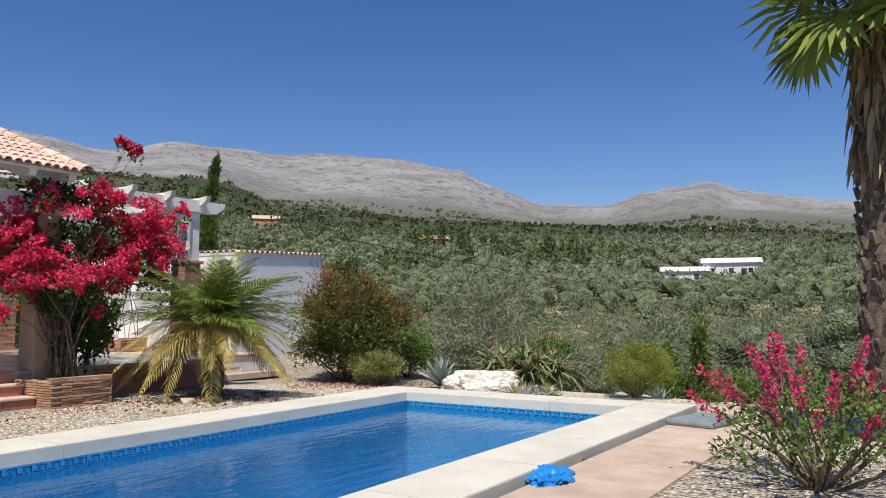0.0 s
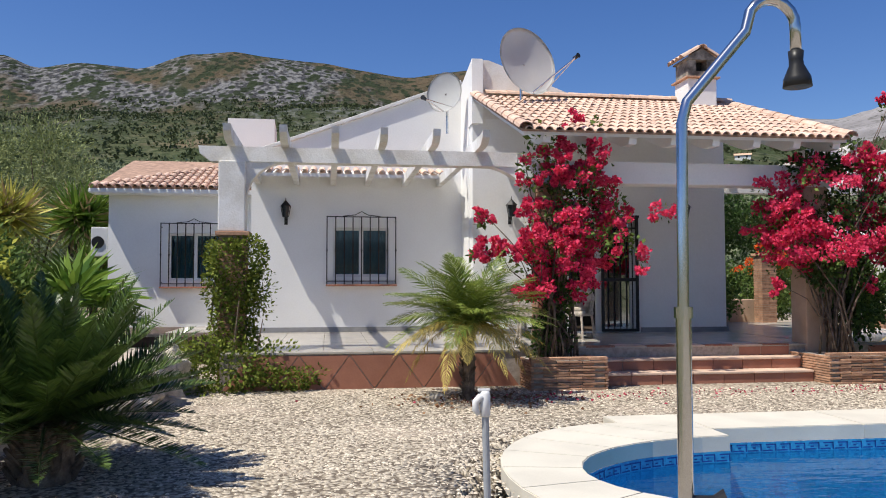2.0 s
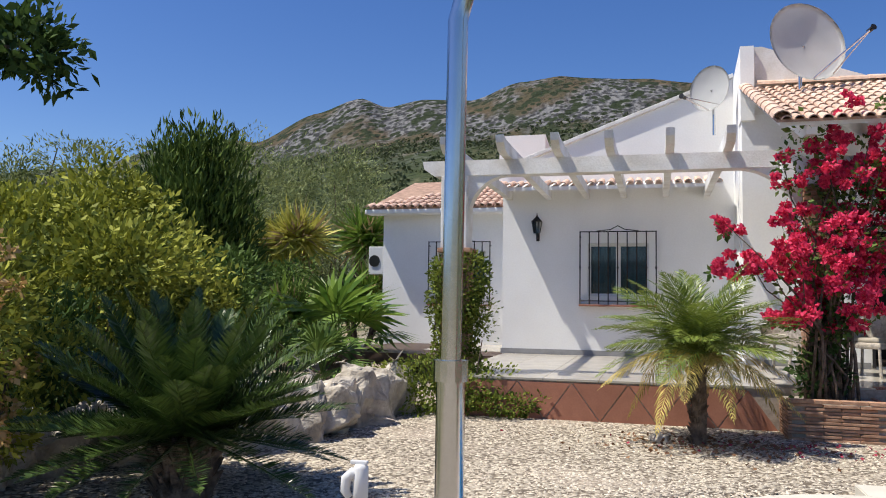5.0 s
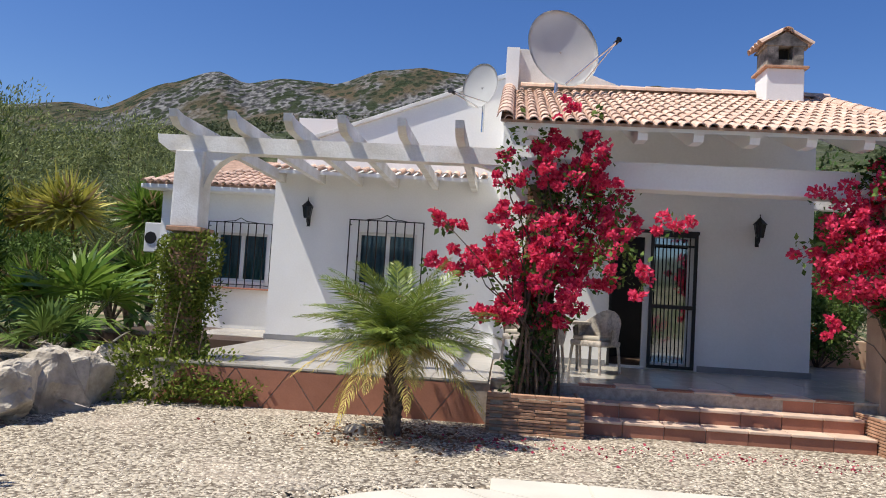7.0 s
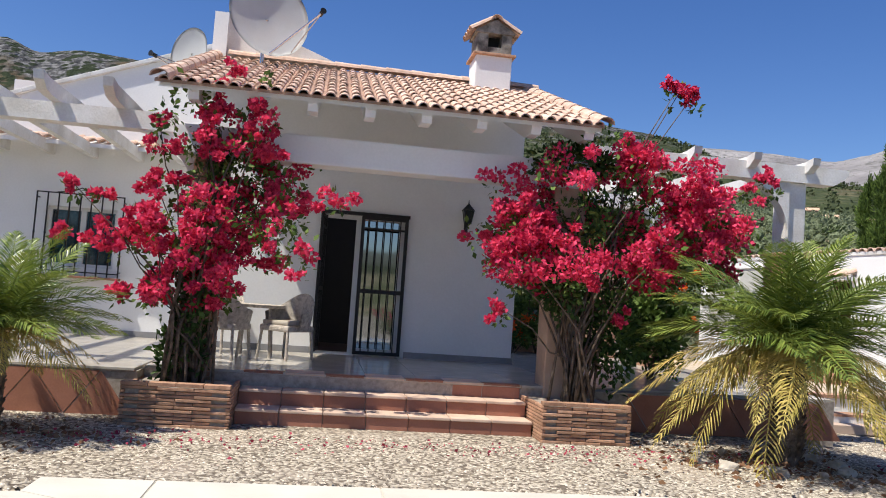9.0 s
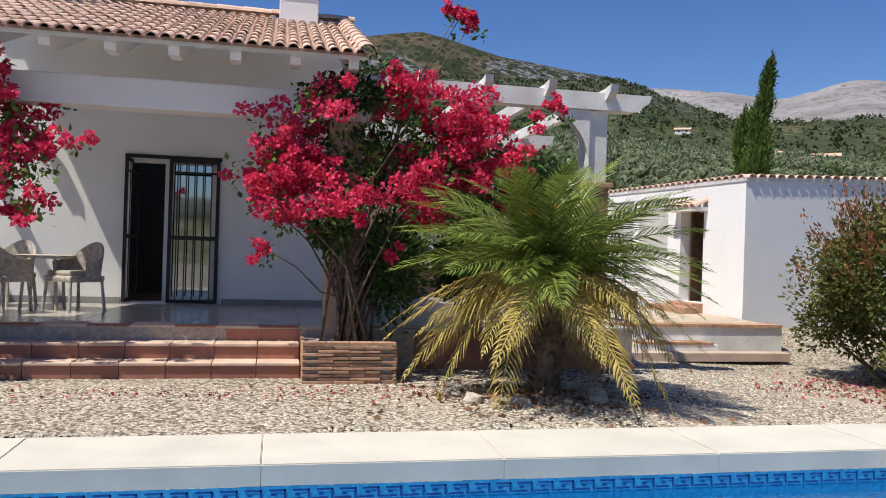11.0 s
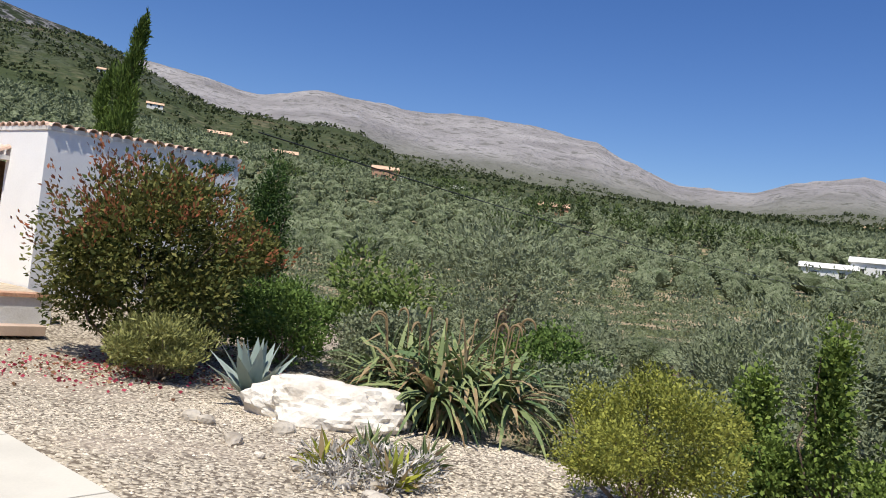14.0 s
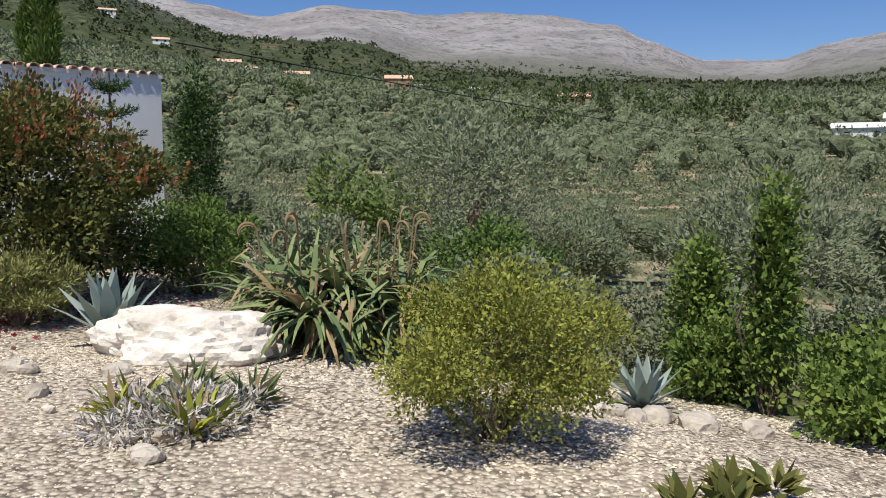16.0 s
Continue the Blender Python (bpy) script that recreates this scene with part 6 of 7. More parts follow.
spiky("red_succulent", 15.0, 3.62, gz(15.0, 3.62), 0.02, 0.15, 34, "low reddish-green succulent rosettes", G_RED, "succulent", 0.35, 0.0, ((0, 0), (0.2, 0.1), (-0.15, 0.15), (0.35, -0.05)))

# ---- left garden ----
shrub("hedge_bush", -4.25, 8.7, 0, 1.7, 2.9, 28000, 0.085, G_YEL, "big sunlit yellow-green hedge bush", aspect=0.45, lump=0.35, lumps=26)
shrub("hedge_bush", -3.95, 10.6, 0, 1.25, 2.2, 9000, 0.09, G_MID, "leafy green hedge bush behind the rocks", aspect=0.45, lump=0.35, lumps=20)
shrub("hedge_bush", -3.4, 7.35, 0, 0.8, 1.5, 4500, 0.10, G_DARK, "dark oleander-like bush beside the cycad", aspect=0.28, lump=0.35)
part("dry_flowers", quads_mesh("dry_flowers", np.concatenate([bush_leaves(34, (0.07, 0.07, 0.06), 0.045, 0.75, 0, 0.3, 0.2, 5, (RNG.uniform(-0.3, 0.75), -0.5 + RNG.normal() * 0.3, RNG.uniform(0.15, 1.9))) for _ in range(75)]), SAND), shrub("dry_flower_bush", -3.0, 6.2, 0, 0.8, 2.1, 7000, 0.07, G_YEL, "bush with dry papery tan flower heads", aspect=0.4, lump=0.4))
shrub("conifer_bush", -5.95, 13.4, 0, 1.45, 4.5, 22000, 0.17, G_CON, "dark feathery conifer rising behind the hedge", aspect=0.22, hollow=0.5, up=1.6, lump=0.45, lumps=40)
shrub("olive_bush", -9.0, 19.0, 0, 2.8, 5.9, 24000, 0.12, G_OLIVE2, "grey olive tree behind the garden", "tree", "olive trees", 0.25, 0.3, 0.4)
shrub("olive_bush", -7.6, 23.0, 0, 2.8, 6.4, 24000, 0.12, G_OLIVE2, "grey olive tree behind the garden", "tree", "olive trees", 0.25, 0.3, 0.4)
shrub("olive_bush", -11.5, 16.5, 0, 2.6, 5.4, 24000, 0.12, G_OLIVE2, "grey olive tree behind the garden", "tree", "olive trees", 0.25, 0.3, 0.4)
shrub("dark_bush", -6.2, 16.8, 0, 1.7, 2.4, 11000, 0.09, G_MID, "dense green shrub beside the fan palms", lump=0.4)
shrub("dark_bush", -8.0, 11.0, 0, 2.0, 3.0, 11000, 0.09, G_MID, "dense green shrub in the hedge", lump=0.4)
for x, y, h, m in ((-7.35, 18.2, 2.6, G_YUCCA), (-6.4, 18.0, 2.75, G_YUCCA), (-5.3, 19.6, 2.9, G_FAN), (-4.9, 18.9, 1.5, G_FAN), (-5.6, 16.0, 1.0, G_FAN)):
    spiky("yucca", x, y, 0, h, 0.86, 300, "tall yucca with a spiky yellow-green head", m, "yucca", 0.075, -0.9, ((0, 0), (0.28, 0.1)), 0.15)["group"] = "yuccas"
spiky("spiky_plant", -3.2, 9.6, 0.0, 0.25, 0.6, 160, "broad-leaved agave-like plant behind the rocks", G_MID, "succulent", 0.16, 0.0)
vine = thing("pillar_climber", -0.88, 11.62, 0, "dense green climber wrapping a brick pillar", "climber")
part("foliage", quads_mesh("foliage", np.concatenate([bush_leaves(4200, (0.40, 0.38, 0.62), 0.055, 0.55, 0, 0.3, 0.5, 16, (0, 0, 1.55)), bush_leaves(2600, (0.32, 0.32, 0.7), 0.055, 0.55, 0, 0.3, 0.5, 14, (0.02, -0.05, 0.75)), bush_leaves(4200, (1.05, 0.55, 0.42), 0.06, 0.55, 0, 0.35, 0.3, 14, (-0.1, -0.35, 0.25)), bush_leaves(1200, (0.55, 0.35, 0.2), 0.055, 0.55, 0, 0.35, 0.3, 10, (0.75, -0.45, 0.14)), bush_leaves(500, (0.2, 0.2, 0.5), 0.05, 0.5, 0, 0.5, 0.1, 8, (0.35, -0.1, 1.2))]), leaf_mat("climber_leaf", (0.05, 0.09, 0.015), (0.24, 0.28, 0.05))), vine)
part("branchwork", bm_mesh("branchwork", stems((0, -0.2, 0), [(0.2, -0.2, 1.8), (-0.2, -0.2, 1.7), (0.1, -0.3, 1.2), (0.4, -0.3, 0.9)], 0.02), BARK), vine)


def tree(x, y, z, h, crowns, n, L, m, label, trunk_r=0.14, name="tree", aspect=0.45, group="", category="tree"):
    ob = thing(name, x, y, z, label, category, group)
    bm = bmesh.new()
    tube([(0, 0, -0.2), (0.08, 0.03, h * 0.35), (0.02, 0.1, h * 0.55)], [trunk_r * 1.3, trunk_r, trunk_r * 0.8], 9, bm)
    for cx, cy, cz, r in crowns:
        tube([(0.02, 0.1, h * 0.5), (cx * 0.5, cy * 0.5, (h * 0.5 + cz) / 2 + 0.1), (cx, cy, cz)], [trunk_r * 0.6, trunk_r * 0.35, trunk_r * 0.1], 6, bm)
    part("trunk", bm_mesh("trunk", bm, BARK, True), ob)
    part("crown", quads_mesh("crown", np.concatenate([bush_leaves(n, (r, r, r * 0.75), L, aspect, 0.1, 0.5, 0.2, 12, (cx, cy, cz)) for cx, cy, cz, r in crowns]), m), ob)
    return ob


tree(-6.2, 4.4, 0, 4.4, ((3.12, 2.22, 3.28, 0.48), (2.5, 1.8, 3.75, 0.45), (1.4, 0.7, 4.1, 0.6), (0.0, -0.3, 4.6, 1.1), (-1.0, -1.0, 4.5, 1.2)), 1100, 0.10, G_DARK, "dark leathery-leaved tree overhanging the garden", name="carob_tree")
tree(13.2, 31.0, 0.4, 6, ((0, 0, 4.6, 2.6), (2.2, 0.5, 4.0, 2.2), (-2.2, 0, 4.0, 2.2), (0.5, -1, 3.0, 2.2), (4.0, 0, 3.2, 1.9)), 2600, 0.2, G_DARK, "broad dark green tree behind the pergola", 0.25)
shrub("orange_bush", 13.2, 22.5, 0.1, 0.95, 2.4, 5000, 0.1, G_MID, "green bush topped by orange-red flowers beyond the pergola", lump=0.4)
_ob = shrub("flowering_bush", 13.6, 23.0, 0.1, 1.0, 2.6, 2500, 0.1, G_DARK, "bush covered in orange-red trumpet flowers", lump=0.4)
part("flowers", quads_mesh("flowers", np.concatenate([bush_leaves(80, (0.14, 0.14, 0.12), 0.07, 0.8, 0, 0.3, 0.2, 5, (RNG.normal() * 0.55, -0.4 + RNG.normal() * 0.4, RNG.uniform(0.9, 2.6))) for _ in range(40)]), ORANGE), _ob, "orange-red trumpet flowers")
shrub("leafy_shrub", 9.3, 13.2, TZ, 0.55, 1.5, 3500, 0.09, G_MID, "bright green shrub growing behind the bougainvillea", aspect=0.6)
shrub("leafy_shrub", 8.9, 17.5, TZ, 0.8, 1.6, 3500, 0.09, G_MID, "green shrub in front of the low wall", aspect=0.6)
part("flowers", quads_mesh("flowers", np.concatenate([bush_leaves(40, (0.1, 0.1, 0.1), 0.05, 0.8, 0, 0.3, 0.2, 5, (RNG.normal() * 0.35, RNG.normal() * 0.3, RNG.uniform(0.3, 0.75))) for _ in range(16)]), ORANGE), shrub("flower_bush", 8.35, 17.3, TZ, 0.5, 0.9, 1800, 0.07, G_MID, "green potted bush with orange flowers"))
cyp = thing("cypress_tree", 18.6, 20.8, 0, "narrow leaning cypress with an uneven tip", "tree")
_Q = []
for k in range(18):
    f = k / 17
    r = 0.5 * (1 - f ** 1.8) * (0.85 + 0.25 * RNG.random()) + 0.12
    _Q.append(bush_leaves(950, (r, r, 0.5), 0.12, 0.22, 1.8, 0.4, 0.1, 9, (0.4 * f * f + 0.05 * RNG.normal(), 0.05 * RNG.normal(), 0.5 + 5.7 * f)))
for k in range(13):
    f = k / 12
    r = 0.34 * (1 - f ** 1.8) * (0.85 + 0.25 * RNG.random()) + 0.1
    _Q.append(bush_leaves(650, (r, r, 0.45), 0.12, 0.22, 1.8, 0.4, 0.1, 9, (-0.12 + 0.05 * RNG.normal(), 0.3, 0.5 + 4.4 * f)))
part("foliage", quads_mesh("foliage", np.concatenate(_Q), G_CON), cyp)
part("trunk", bm_mesh("trunk", tube([(0, 0, -0.3), (0.1, 0, 3.2), (0.38, 0, 6.0)], [0.16, 0.1, 0.02], 8), BARK), cyp)
arau = thing("star_pine", 16.8, 13.5, gz(16.8, 13.5) - 0.1, "young star pine with flat tiers of branches", "tree")
part("trunk", bm_mesh("trunk", tube([(0, 0, -0.1), (0, 0, 2.95)], [0.045, 0.012], 7), BARK), arau)
for k in range(6):
    hh, rr = 0.9 + 0.36 * k, 0.74 - 0.095 * k
    Q = []
    for b in range(7):
        a = 6.2832 * b / 7 + 0.4 * k
        nn = 90
        f = RNG.random(nn)
        P = np.stack([np.cos(a) * f * rr, np.sin(a) * f * rr, hh + 0.12 * f * f], 1) + RNG.normal(size=(nn, 3)) * 0.02
        Q.append(leaf_arrays(P, unit(RNG.normal(size=(nn, 3)) + np.array([math.cos(a), math.sin(a), 0.8])), 0.08, 0.2))
    part("branch_tier", quads_mesh("branch_tier", np.concatenate(Q), G_DARK), arau)
ros = shrub("pink_shrub", 7.3, 1.1, 0, 1.0, 1.0, 2600, 0.05, G_MID, "open shrub with pink flower spikes beside the paving", aspect=0.5, lump=0.5, hollow=0.1)
_Q = []
_t = []
for k in range(24):
    a, rr = RNG.uniform(0, 6.28), RNG.uniform(0.3, 1.05)
    tip = np.array([rr * math.cos(a), rr * math.sin(a), RNG.uniform(0.75, 1.4) - 0.3 * rr])
    _t.append(tip)
    for s in range(5):
        _Q.append(bush_leaves(18, (0.035, 0.035, 0.04), 0.032, 0.85, 0, 0.2, 0.2, 4, tip * (1 - 0.06 * s)))
    part("flower_spike", quads_mesh("flower_spike", np.concatenate(_Q[-5:]), PINK2), ros, "pink flower spike")
for _tip in _t:
    part("twig", bm_mesh("twig", stems((0, 0, 0), [_tip], 0.014), BARK), ros, "brown arching twig")

# ---- rocks ----


def block_rock(x, y, z, sx, sy, sz, seed, rz):
    """A broken limestone block: flat faces and chipped edges."""
    rnd = random.Random(seed)
    bm = bmesh.new()
    for _ in range(15):
        v = Vector((rnd.gauss(0, 1), rnd.gauss(0, 1), rnd.gauss(0, 1))).normalized()
        m = max(abs(v.x), abs(v.y), abs(v.z))
        v = v.lerp(v / m, 0.55)
        bm.verts.new((v.x * sx, v.y * sy, v.z * sz))
    hull = bmesh.ops.convex_hull(bm, input=bm.verts[:])
    bmesh.ops.delete(bm, geom=[g for g in hull["geom_interior"] + hull["geom_unused"] if isinstance(g, bmesh.types.BMVert)], context="VERTS")
    bmesh.ops.bevel(bm, geom=bm.edges[:], offset=0.03, segments=2, affect="EDGES", profile=0.6)
    bmesh.ops.triangulate(bm, faces=bm.faces[:])
    bmesh.ops.subdivide_edges(bm, edges=[e for e in bm.edges if e.calc_length() > 0.1], cuts=2, use_grid_fill=True)
    bmesh.ops.triangulate(bm, faces=bm.faces[:])
    for v in bm.verts:
        v.co += v.co.normalized() * (0.07 * noise.fractal(v.co * 4 + Vector((seed, 0, 0)), 0.9, 2.1, 5))
    ob = new("border_boulder", bm_mesh("border_boulder", bm, ROCK))
    ob.matrix_basis = pose(x, y, z, 0, 0, rz)
    return tagged(ob, "broken angular limestone block in the garden border", "rock", "border boulders")


def rock(name, x, y, z, sx, sy, sz, seed, m, label, group="", rz=0, sub=3, chip=0.24):
    bm = bmesh.new()
    bmesh.ops.create_icosphere(bm, subdivisions=sub, radius=1)
    for v in bm.verts:
        n = noise.fractal(v.co * 1.1 + Vector((seed * 3.1, seed, 0)), 0.8, 2.1, 6)
        c = noise.cell_vector(v.co * 1.6 + Vector((seed, 0, seed)))
        v.co *= 1 + 0.34 * n + chip * (c.x - 0.5)
        v.co.x, v.co.y, v.co.z = v.co.x * sx, v.co.y * sy, max(min(v.co.z, 0.8), -0.6) * sz
    ob = new(name, bm_mesh(name, bm, m))
    ob.matrix_basis = pose(x, y, z, 0, 0, rz)
    return tagged(ob, label, "rock", group)


rock("boulder", 15.0, 8.25, gz(15, 8.25) + 0.02, 0.80, 0.40, 0.46, 3, ROCKW, "big flat-topped white limestone boulder", rz=-50, sub=5, chip=0.05)
for i in range(14):
    f = i / 13
    x, y = -3.25 + 1.25 * sm(f * 1.6) + 0.4 * f, 6.3 + 4.9 * f
    block_rock(x + random.uniform(-0.08, 0.08), y, 0.2, random.uniform(0.30, 0.40), random.uniform(0.30, 0.38), random.uniform(0.34, 0.46), i + 5, random.uniform(0, 360))
for i in range(7):
    block_rock(-2.7 + 0.12 * i + random.uniform(-0.1, 0.1), 7.4 + 0.55 * i, 0.3, random.uniform(0.25, 0.34), random.uniform(0.25, 0.32), random.uniform(0.22, 0.3), i + 40, random.uniform(0, 360))
for i in range(34):
    if i < 10:
        x, y = 9.15 + 0.75 * math.cos(0.63 * i), 9.95 + 0.5 * math.sin(0.63 * i)
    elif i < 22:
        x, y = random.uniform(13.4, 14.4), random.uniform(6.0, 8.8)
    else:
        x, y = 16.2 + 0.1 * (i - 22) + random.uniform(-0.1, 0.1), 5.75 - 0.13 * (i - 22) + random.uniform(-0.15, 0.15)
    s = random.uniform(0.05, 0.12) if i < 22 else random.uniform(0.09, 0.17)
    rock("garden_stone", x, y, gz(x, y) + 0.02, s, s * 0.8, s * 0.7, i, ROCK, "rounded pale stone on the gravel", "garden stones", random.uniform(0, 360), 2)
rock("garden_stone", 1.62, 10.0, 0.03, 0.1, 0.08, 0.07, 77, ROCK, "rounded pale stone on the gravel", "garden stones", 20, 2)

# loose things by the pool
bag = bmesh.new()
bmesh.ops.create_icosphere(bag, subdivisions=4, radius=1)
for v in bag.verts:
    n = noise.fractal(v.co * 2.3, 0.8, 2.2, 5)
    v.co = Vector((v.co.x * 0.34, v.co.y * 0.17, max(-0.02, v.co.z * 0.06 + 0.012 * math.sin(19 * v.co.x + 7 * v.co.y)))) * (1 + 0.3 * n)
BAGM = bpy.data.materials.new("blue_plastic_film")
BAGM.use_nodes = True
_p = BAGM.node_tree.nodes["Principled BSDF"]
_p.inputs["Base Color"].default_value, _p.inputs["Roughness"].default_value = (0.02, 0.22, 0.58, 1), 0.3
_bag = tagged(new("plastic_sheet", bm_mesh("plastic_sheet", bag, BAGM)), "crumpled bright blue plastic sheet by the coping", "plastic sheet")
_bag.matrix_basis = pose(6.5, 2.96, 0.03, 0, 0, 15)
_pad = tagged(new("pool_mat", bm_mesh("pool_mat", box(-0.45, -0.3, 0, 0.45, 0.3, 0.07, 0.03), mat("grey_rubber", (0.25, 0.29, 0.28), 0.6, vary=0.1))), "grey-green folded pool mat on the paving", "mat")
_pad.matrix_basis = pose(10.35, 2.66, 0.023, 0, 0, -12)
# ---- olive slopes, far trees and houses ----


HOUSE_AT = ((45.3, 248), (44.3, 240), (33.0, 224), (11.3, 152), (14.5, 146))


def orchard():
    near, far = [], []
    a = radians(24)
    for i in range(-64, 66):
        for j in range(-64, 66):
            u, v = i * 5.6 + RNG.normal() * 0.8, j * 4.9 + RNG.normal() * 0.8
            x, y = 70 + u * math.cos(a) - v * math.sin(a), 60 + u * math.sin(a) + v * math.cos(a)
            dx, dy = x - HUB[0], y - HUB[1]
            r, az = math.hypot(dx, dy), math.degrees(math.atan2(dy, dx))
            if az < -25 or az > 150 or r > 330 or (az > 100 and r < 40):
                continue
            if x < 17.8 and y < 60 and x > -12 or (x < 22.5 and 9 < y < 40) or (x < 23.5 and y < 9):
                continue
            if any(abs(r - q) * 0.35 + abs(radians(az - b)) * r < 6 for b, q in HOUSE_AT):
                continue
            if 38 < x < 52 and 2 < y < 12 or RNG.random() < 0.04:
                continue
            (near if r < 47 else far).append((x, y, r))
    return near, far


near_o, far_o = orchard()
_ico = bmesh.new()
bmesh.ops.create_icosphere(_ico, subdivisions=2, radius=1)
ICO2 = (np.array([v.co[:] for v in _ico.verts]), np.array([[v.index for v in f.verts] for f in _ico.faces]))
_ico.free()
_ico = bmesh.new()
bmesh.ops.create_icosphere(_ico, subdivisions=1, radius=1)
ICO1 = (np.array([v.co[:] for v in _ico.verts]), np.array([[v.index for v in f.verts] for f in _ico.faces]))
_ico.free()
CORE = mat("olive_mass", (0.21, 0.24, 0.14), 0.9, vary=0.3, scale=1.2, fine=9.0, bump=1.0, depth=0.25, color2=(0.085, 0.11, 0.05), island=0.2, spec=0.1)


def cores(blobs, ico, rough=0.22):
    """Uneven leafy masses joined into one mesh: blobs of (x, y, z, radius across, radius up)."""
    V, F, o = [], [], 0
    for x, y, z, a, c in blobs:
        k = 1 + rough * RNG.normal(size=(len(ico[0]), 1)).clip(-1.5, 1.5)
        V.append(ico[0] * k * np.array([a, a, c]) + np.array([x, y, z]))
        F.append(ico[1] + o)
        o += len(ico[0])
    me = bpy.data.meshes.new("leaf_mass")
    me.from_pydata(np.concatenate(V).tolist(), [], np.concatenate(F).tolist())
    me.materials.append(CORE)
    return me


_mass = []
_crowns = []
for k in range(4):
    blobs = [(RNG.normal() * 0.8, RNG.normal() * 0.8, 1.85 + RNG.normal() * 0.45, RNG.uniform(0.85, 1.35)) for _ in range(6)]
    _mass.append(cores([(a, b, c, q * 0.66, q * 0.56) for a, b, c, q in blobs], ICO2, 0.12))
    _crowns.append(quads_mesh("crown", np.concatenate([bush_leaves(1050, (r * 1.08, r * 1.08, r * 0.95), 0.12, 0.3, 0.6, 0.3, 0.5, 12, (cx, cy, cz)) for cx, cy, cz, r in blobs]), G_OLIVE))
_crowns.append(quads_mesh("crown", np.concatenate([bush_leaves(560, (1.1, 1.1, 1.0), 0.17, 0.5, 0.4, 0.4, 0.3, 10, (RNG.normal() * 0.8, RNG.normal() * 0.8, 1.8 + RNG.normal() * 0.4)) for _ in range(6)]), leaf_mat("bright_tree_leaf", (0.07, 0.12, 0.03), (0.19, 0.25, 0.07), 0.2, each=0.5)))
_otrunk = bm_mesh("trunk", tube([(0, 0, -0.4), (0.1, 0.05, 0.7), (-0.1, 0.2, 1.4), (0.2, 0.1, 2.0)], [0.28, 0.2, 0.16, 0.06], 8), BARK)
for k, (x, y, r) in enumerate(near_o[:290]):
    s = RNG.uniform(0.9, 1.2)
    ob = thing("olive_tree", x, y, land(x, y), "grey-green olive tree on the dry slope", "tree", "olive trees", rz=RNG.uniform(0, 360))
    ob.scale = (s, s, s * RNG.uniform(0.85, 1.05))
    part("trunk", _otrunk, ob)
    part("crown", _crowns[k % 4] if k % 17 else _crowns[4], ob)
    if k % 17 and r > 27:
        part("leaf_mass", _mass[k % 4], ob)
_Q = []
for x, y, r in far_o + near_o[290:]:
    n = int(max(30, 150 * 70 / r)) if r > 95 else 480
    q = 2.8 * RNG.uniform(0.85, 1.25)
    _Q.append(bush_leaves(n, (q, q, q * 0.75), 0.0034 * r, 0.5, 0.5, 0.35, 0.6, 8, (x, y, land(x, y) + 1.5)))
tagged(new("olive_grove_mass", cores([(x + RNG.normal() * 0.5 * k, y + RNG.normal() * 0.5 * k, land(x, y) + 1.35 + 0.3 * k, RNG.uniform(1.5, 2.1) * (1 - 0.3 * k) * (1 if r > 95 else 0.8), RNG.uniform(1.2, 1.6) * (1 - 0.25 * k) * (1 if r > 95 else 0.8)) for x, y, r in far_o + near_o[290:] if r > 95 for k in ((0, 1) if r < 170 else (0,))], ICO1, 0.16)), "rounded grey-green olive crowns over the rising slope", "olive grove", kind="stuff")
tagged(new("olive_grove", quads_mesh("olive_grove", np.concatenate(_Q), G_FARO)), "grey-green olive grove spread over the rising slope", "olive grove", kind="stuff")
# scrub on the hills
_Q = []
for k in range(8000):
    az = radians(RNG.uniform(-5, 140))
    r = 300 + (560 if az < 1.08 else 380) * RNG.random() ** 0.8
    x, y = HUB[0] + r * math.cos(az), HUB[1] + r * math.sin(az)
    q = RNG.uniform(1.0, 2.4)
    _Q.append(bush_leaves(16, (q, q, q * 0.6), q * 0.8, 0.9, 0.0, 0.3, 0.5, 5, (x, y, land(x, y) + q * 0.3)))
tagged(new("hill_scrub", quads_mesh("hill_scrub", np.concatenate(_Q), leaf_mat("scrub_leaf", (0.045, 0.06, 0.026), (0.11, 0.13, 0.06), 0.1, each=0.4, patch=0.02))), "dark scrub dotted over the hillsides", "scrub", kind="stuff")
_Q = []
for az, r, h, w, n in ((22, 190, 8, 3.5, 5), (24, 185, 5, 4, 6), (30, 205, 9, 1.6, 7), (33, 215, 7, 4, 8), (38, 220, 7, 5, 5), (42, 235, 6, 5, 5), (47, 240, 7, 5, 4), (18, 180, 5, 5, 5), (27, 195, 5, 5, 6), (35, 170, 5, 5, 4), (52, 200, 5, 5, 5), (66, 150, 6, 5, 5), (72, 120, 6, 4, 5)):
    for k in range(n):
        aa, rr = radians(az + RNG.normal() * 1.3), r + RNG.normal() * 8
        x, y = HUB[0] + rr * math.cos(aa), HUB[1] + rr * math.sin(aa)
        hh = h * RNG.uniform(0.7, 1.1)
        _Q.append(bush_leaves(170, (w * 0.5 if h > 7 else w * 0.7, w * 0.5 if h > 7 else w * 0.7, hh / 2), 0.8, 0.5, 0.6, 0.4, 0.5, 8, (x, y, land(x, y) + hh / 2)))
tagged(new("far_trees", quads_mesh("far_trees", np.concatenate(_Q), leaf_mat("far_tree_leaf", (0.04, 0.065, 0.025), (0.13, 0.17, 0.06), 0.1, each=0.4, patch=0.1))), "dark green trees and cypresses around far farmhouses", "trees", kind="stuff")
FARW = mat("far_white_wall", (0.76, 0.75, 0.72), 0.9, vary=0.05)
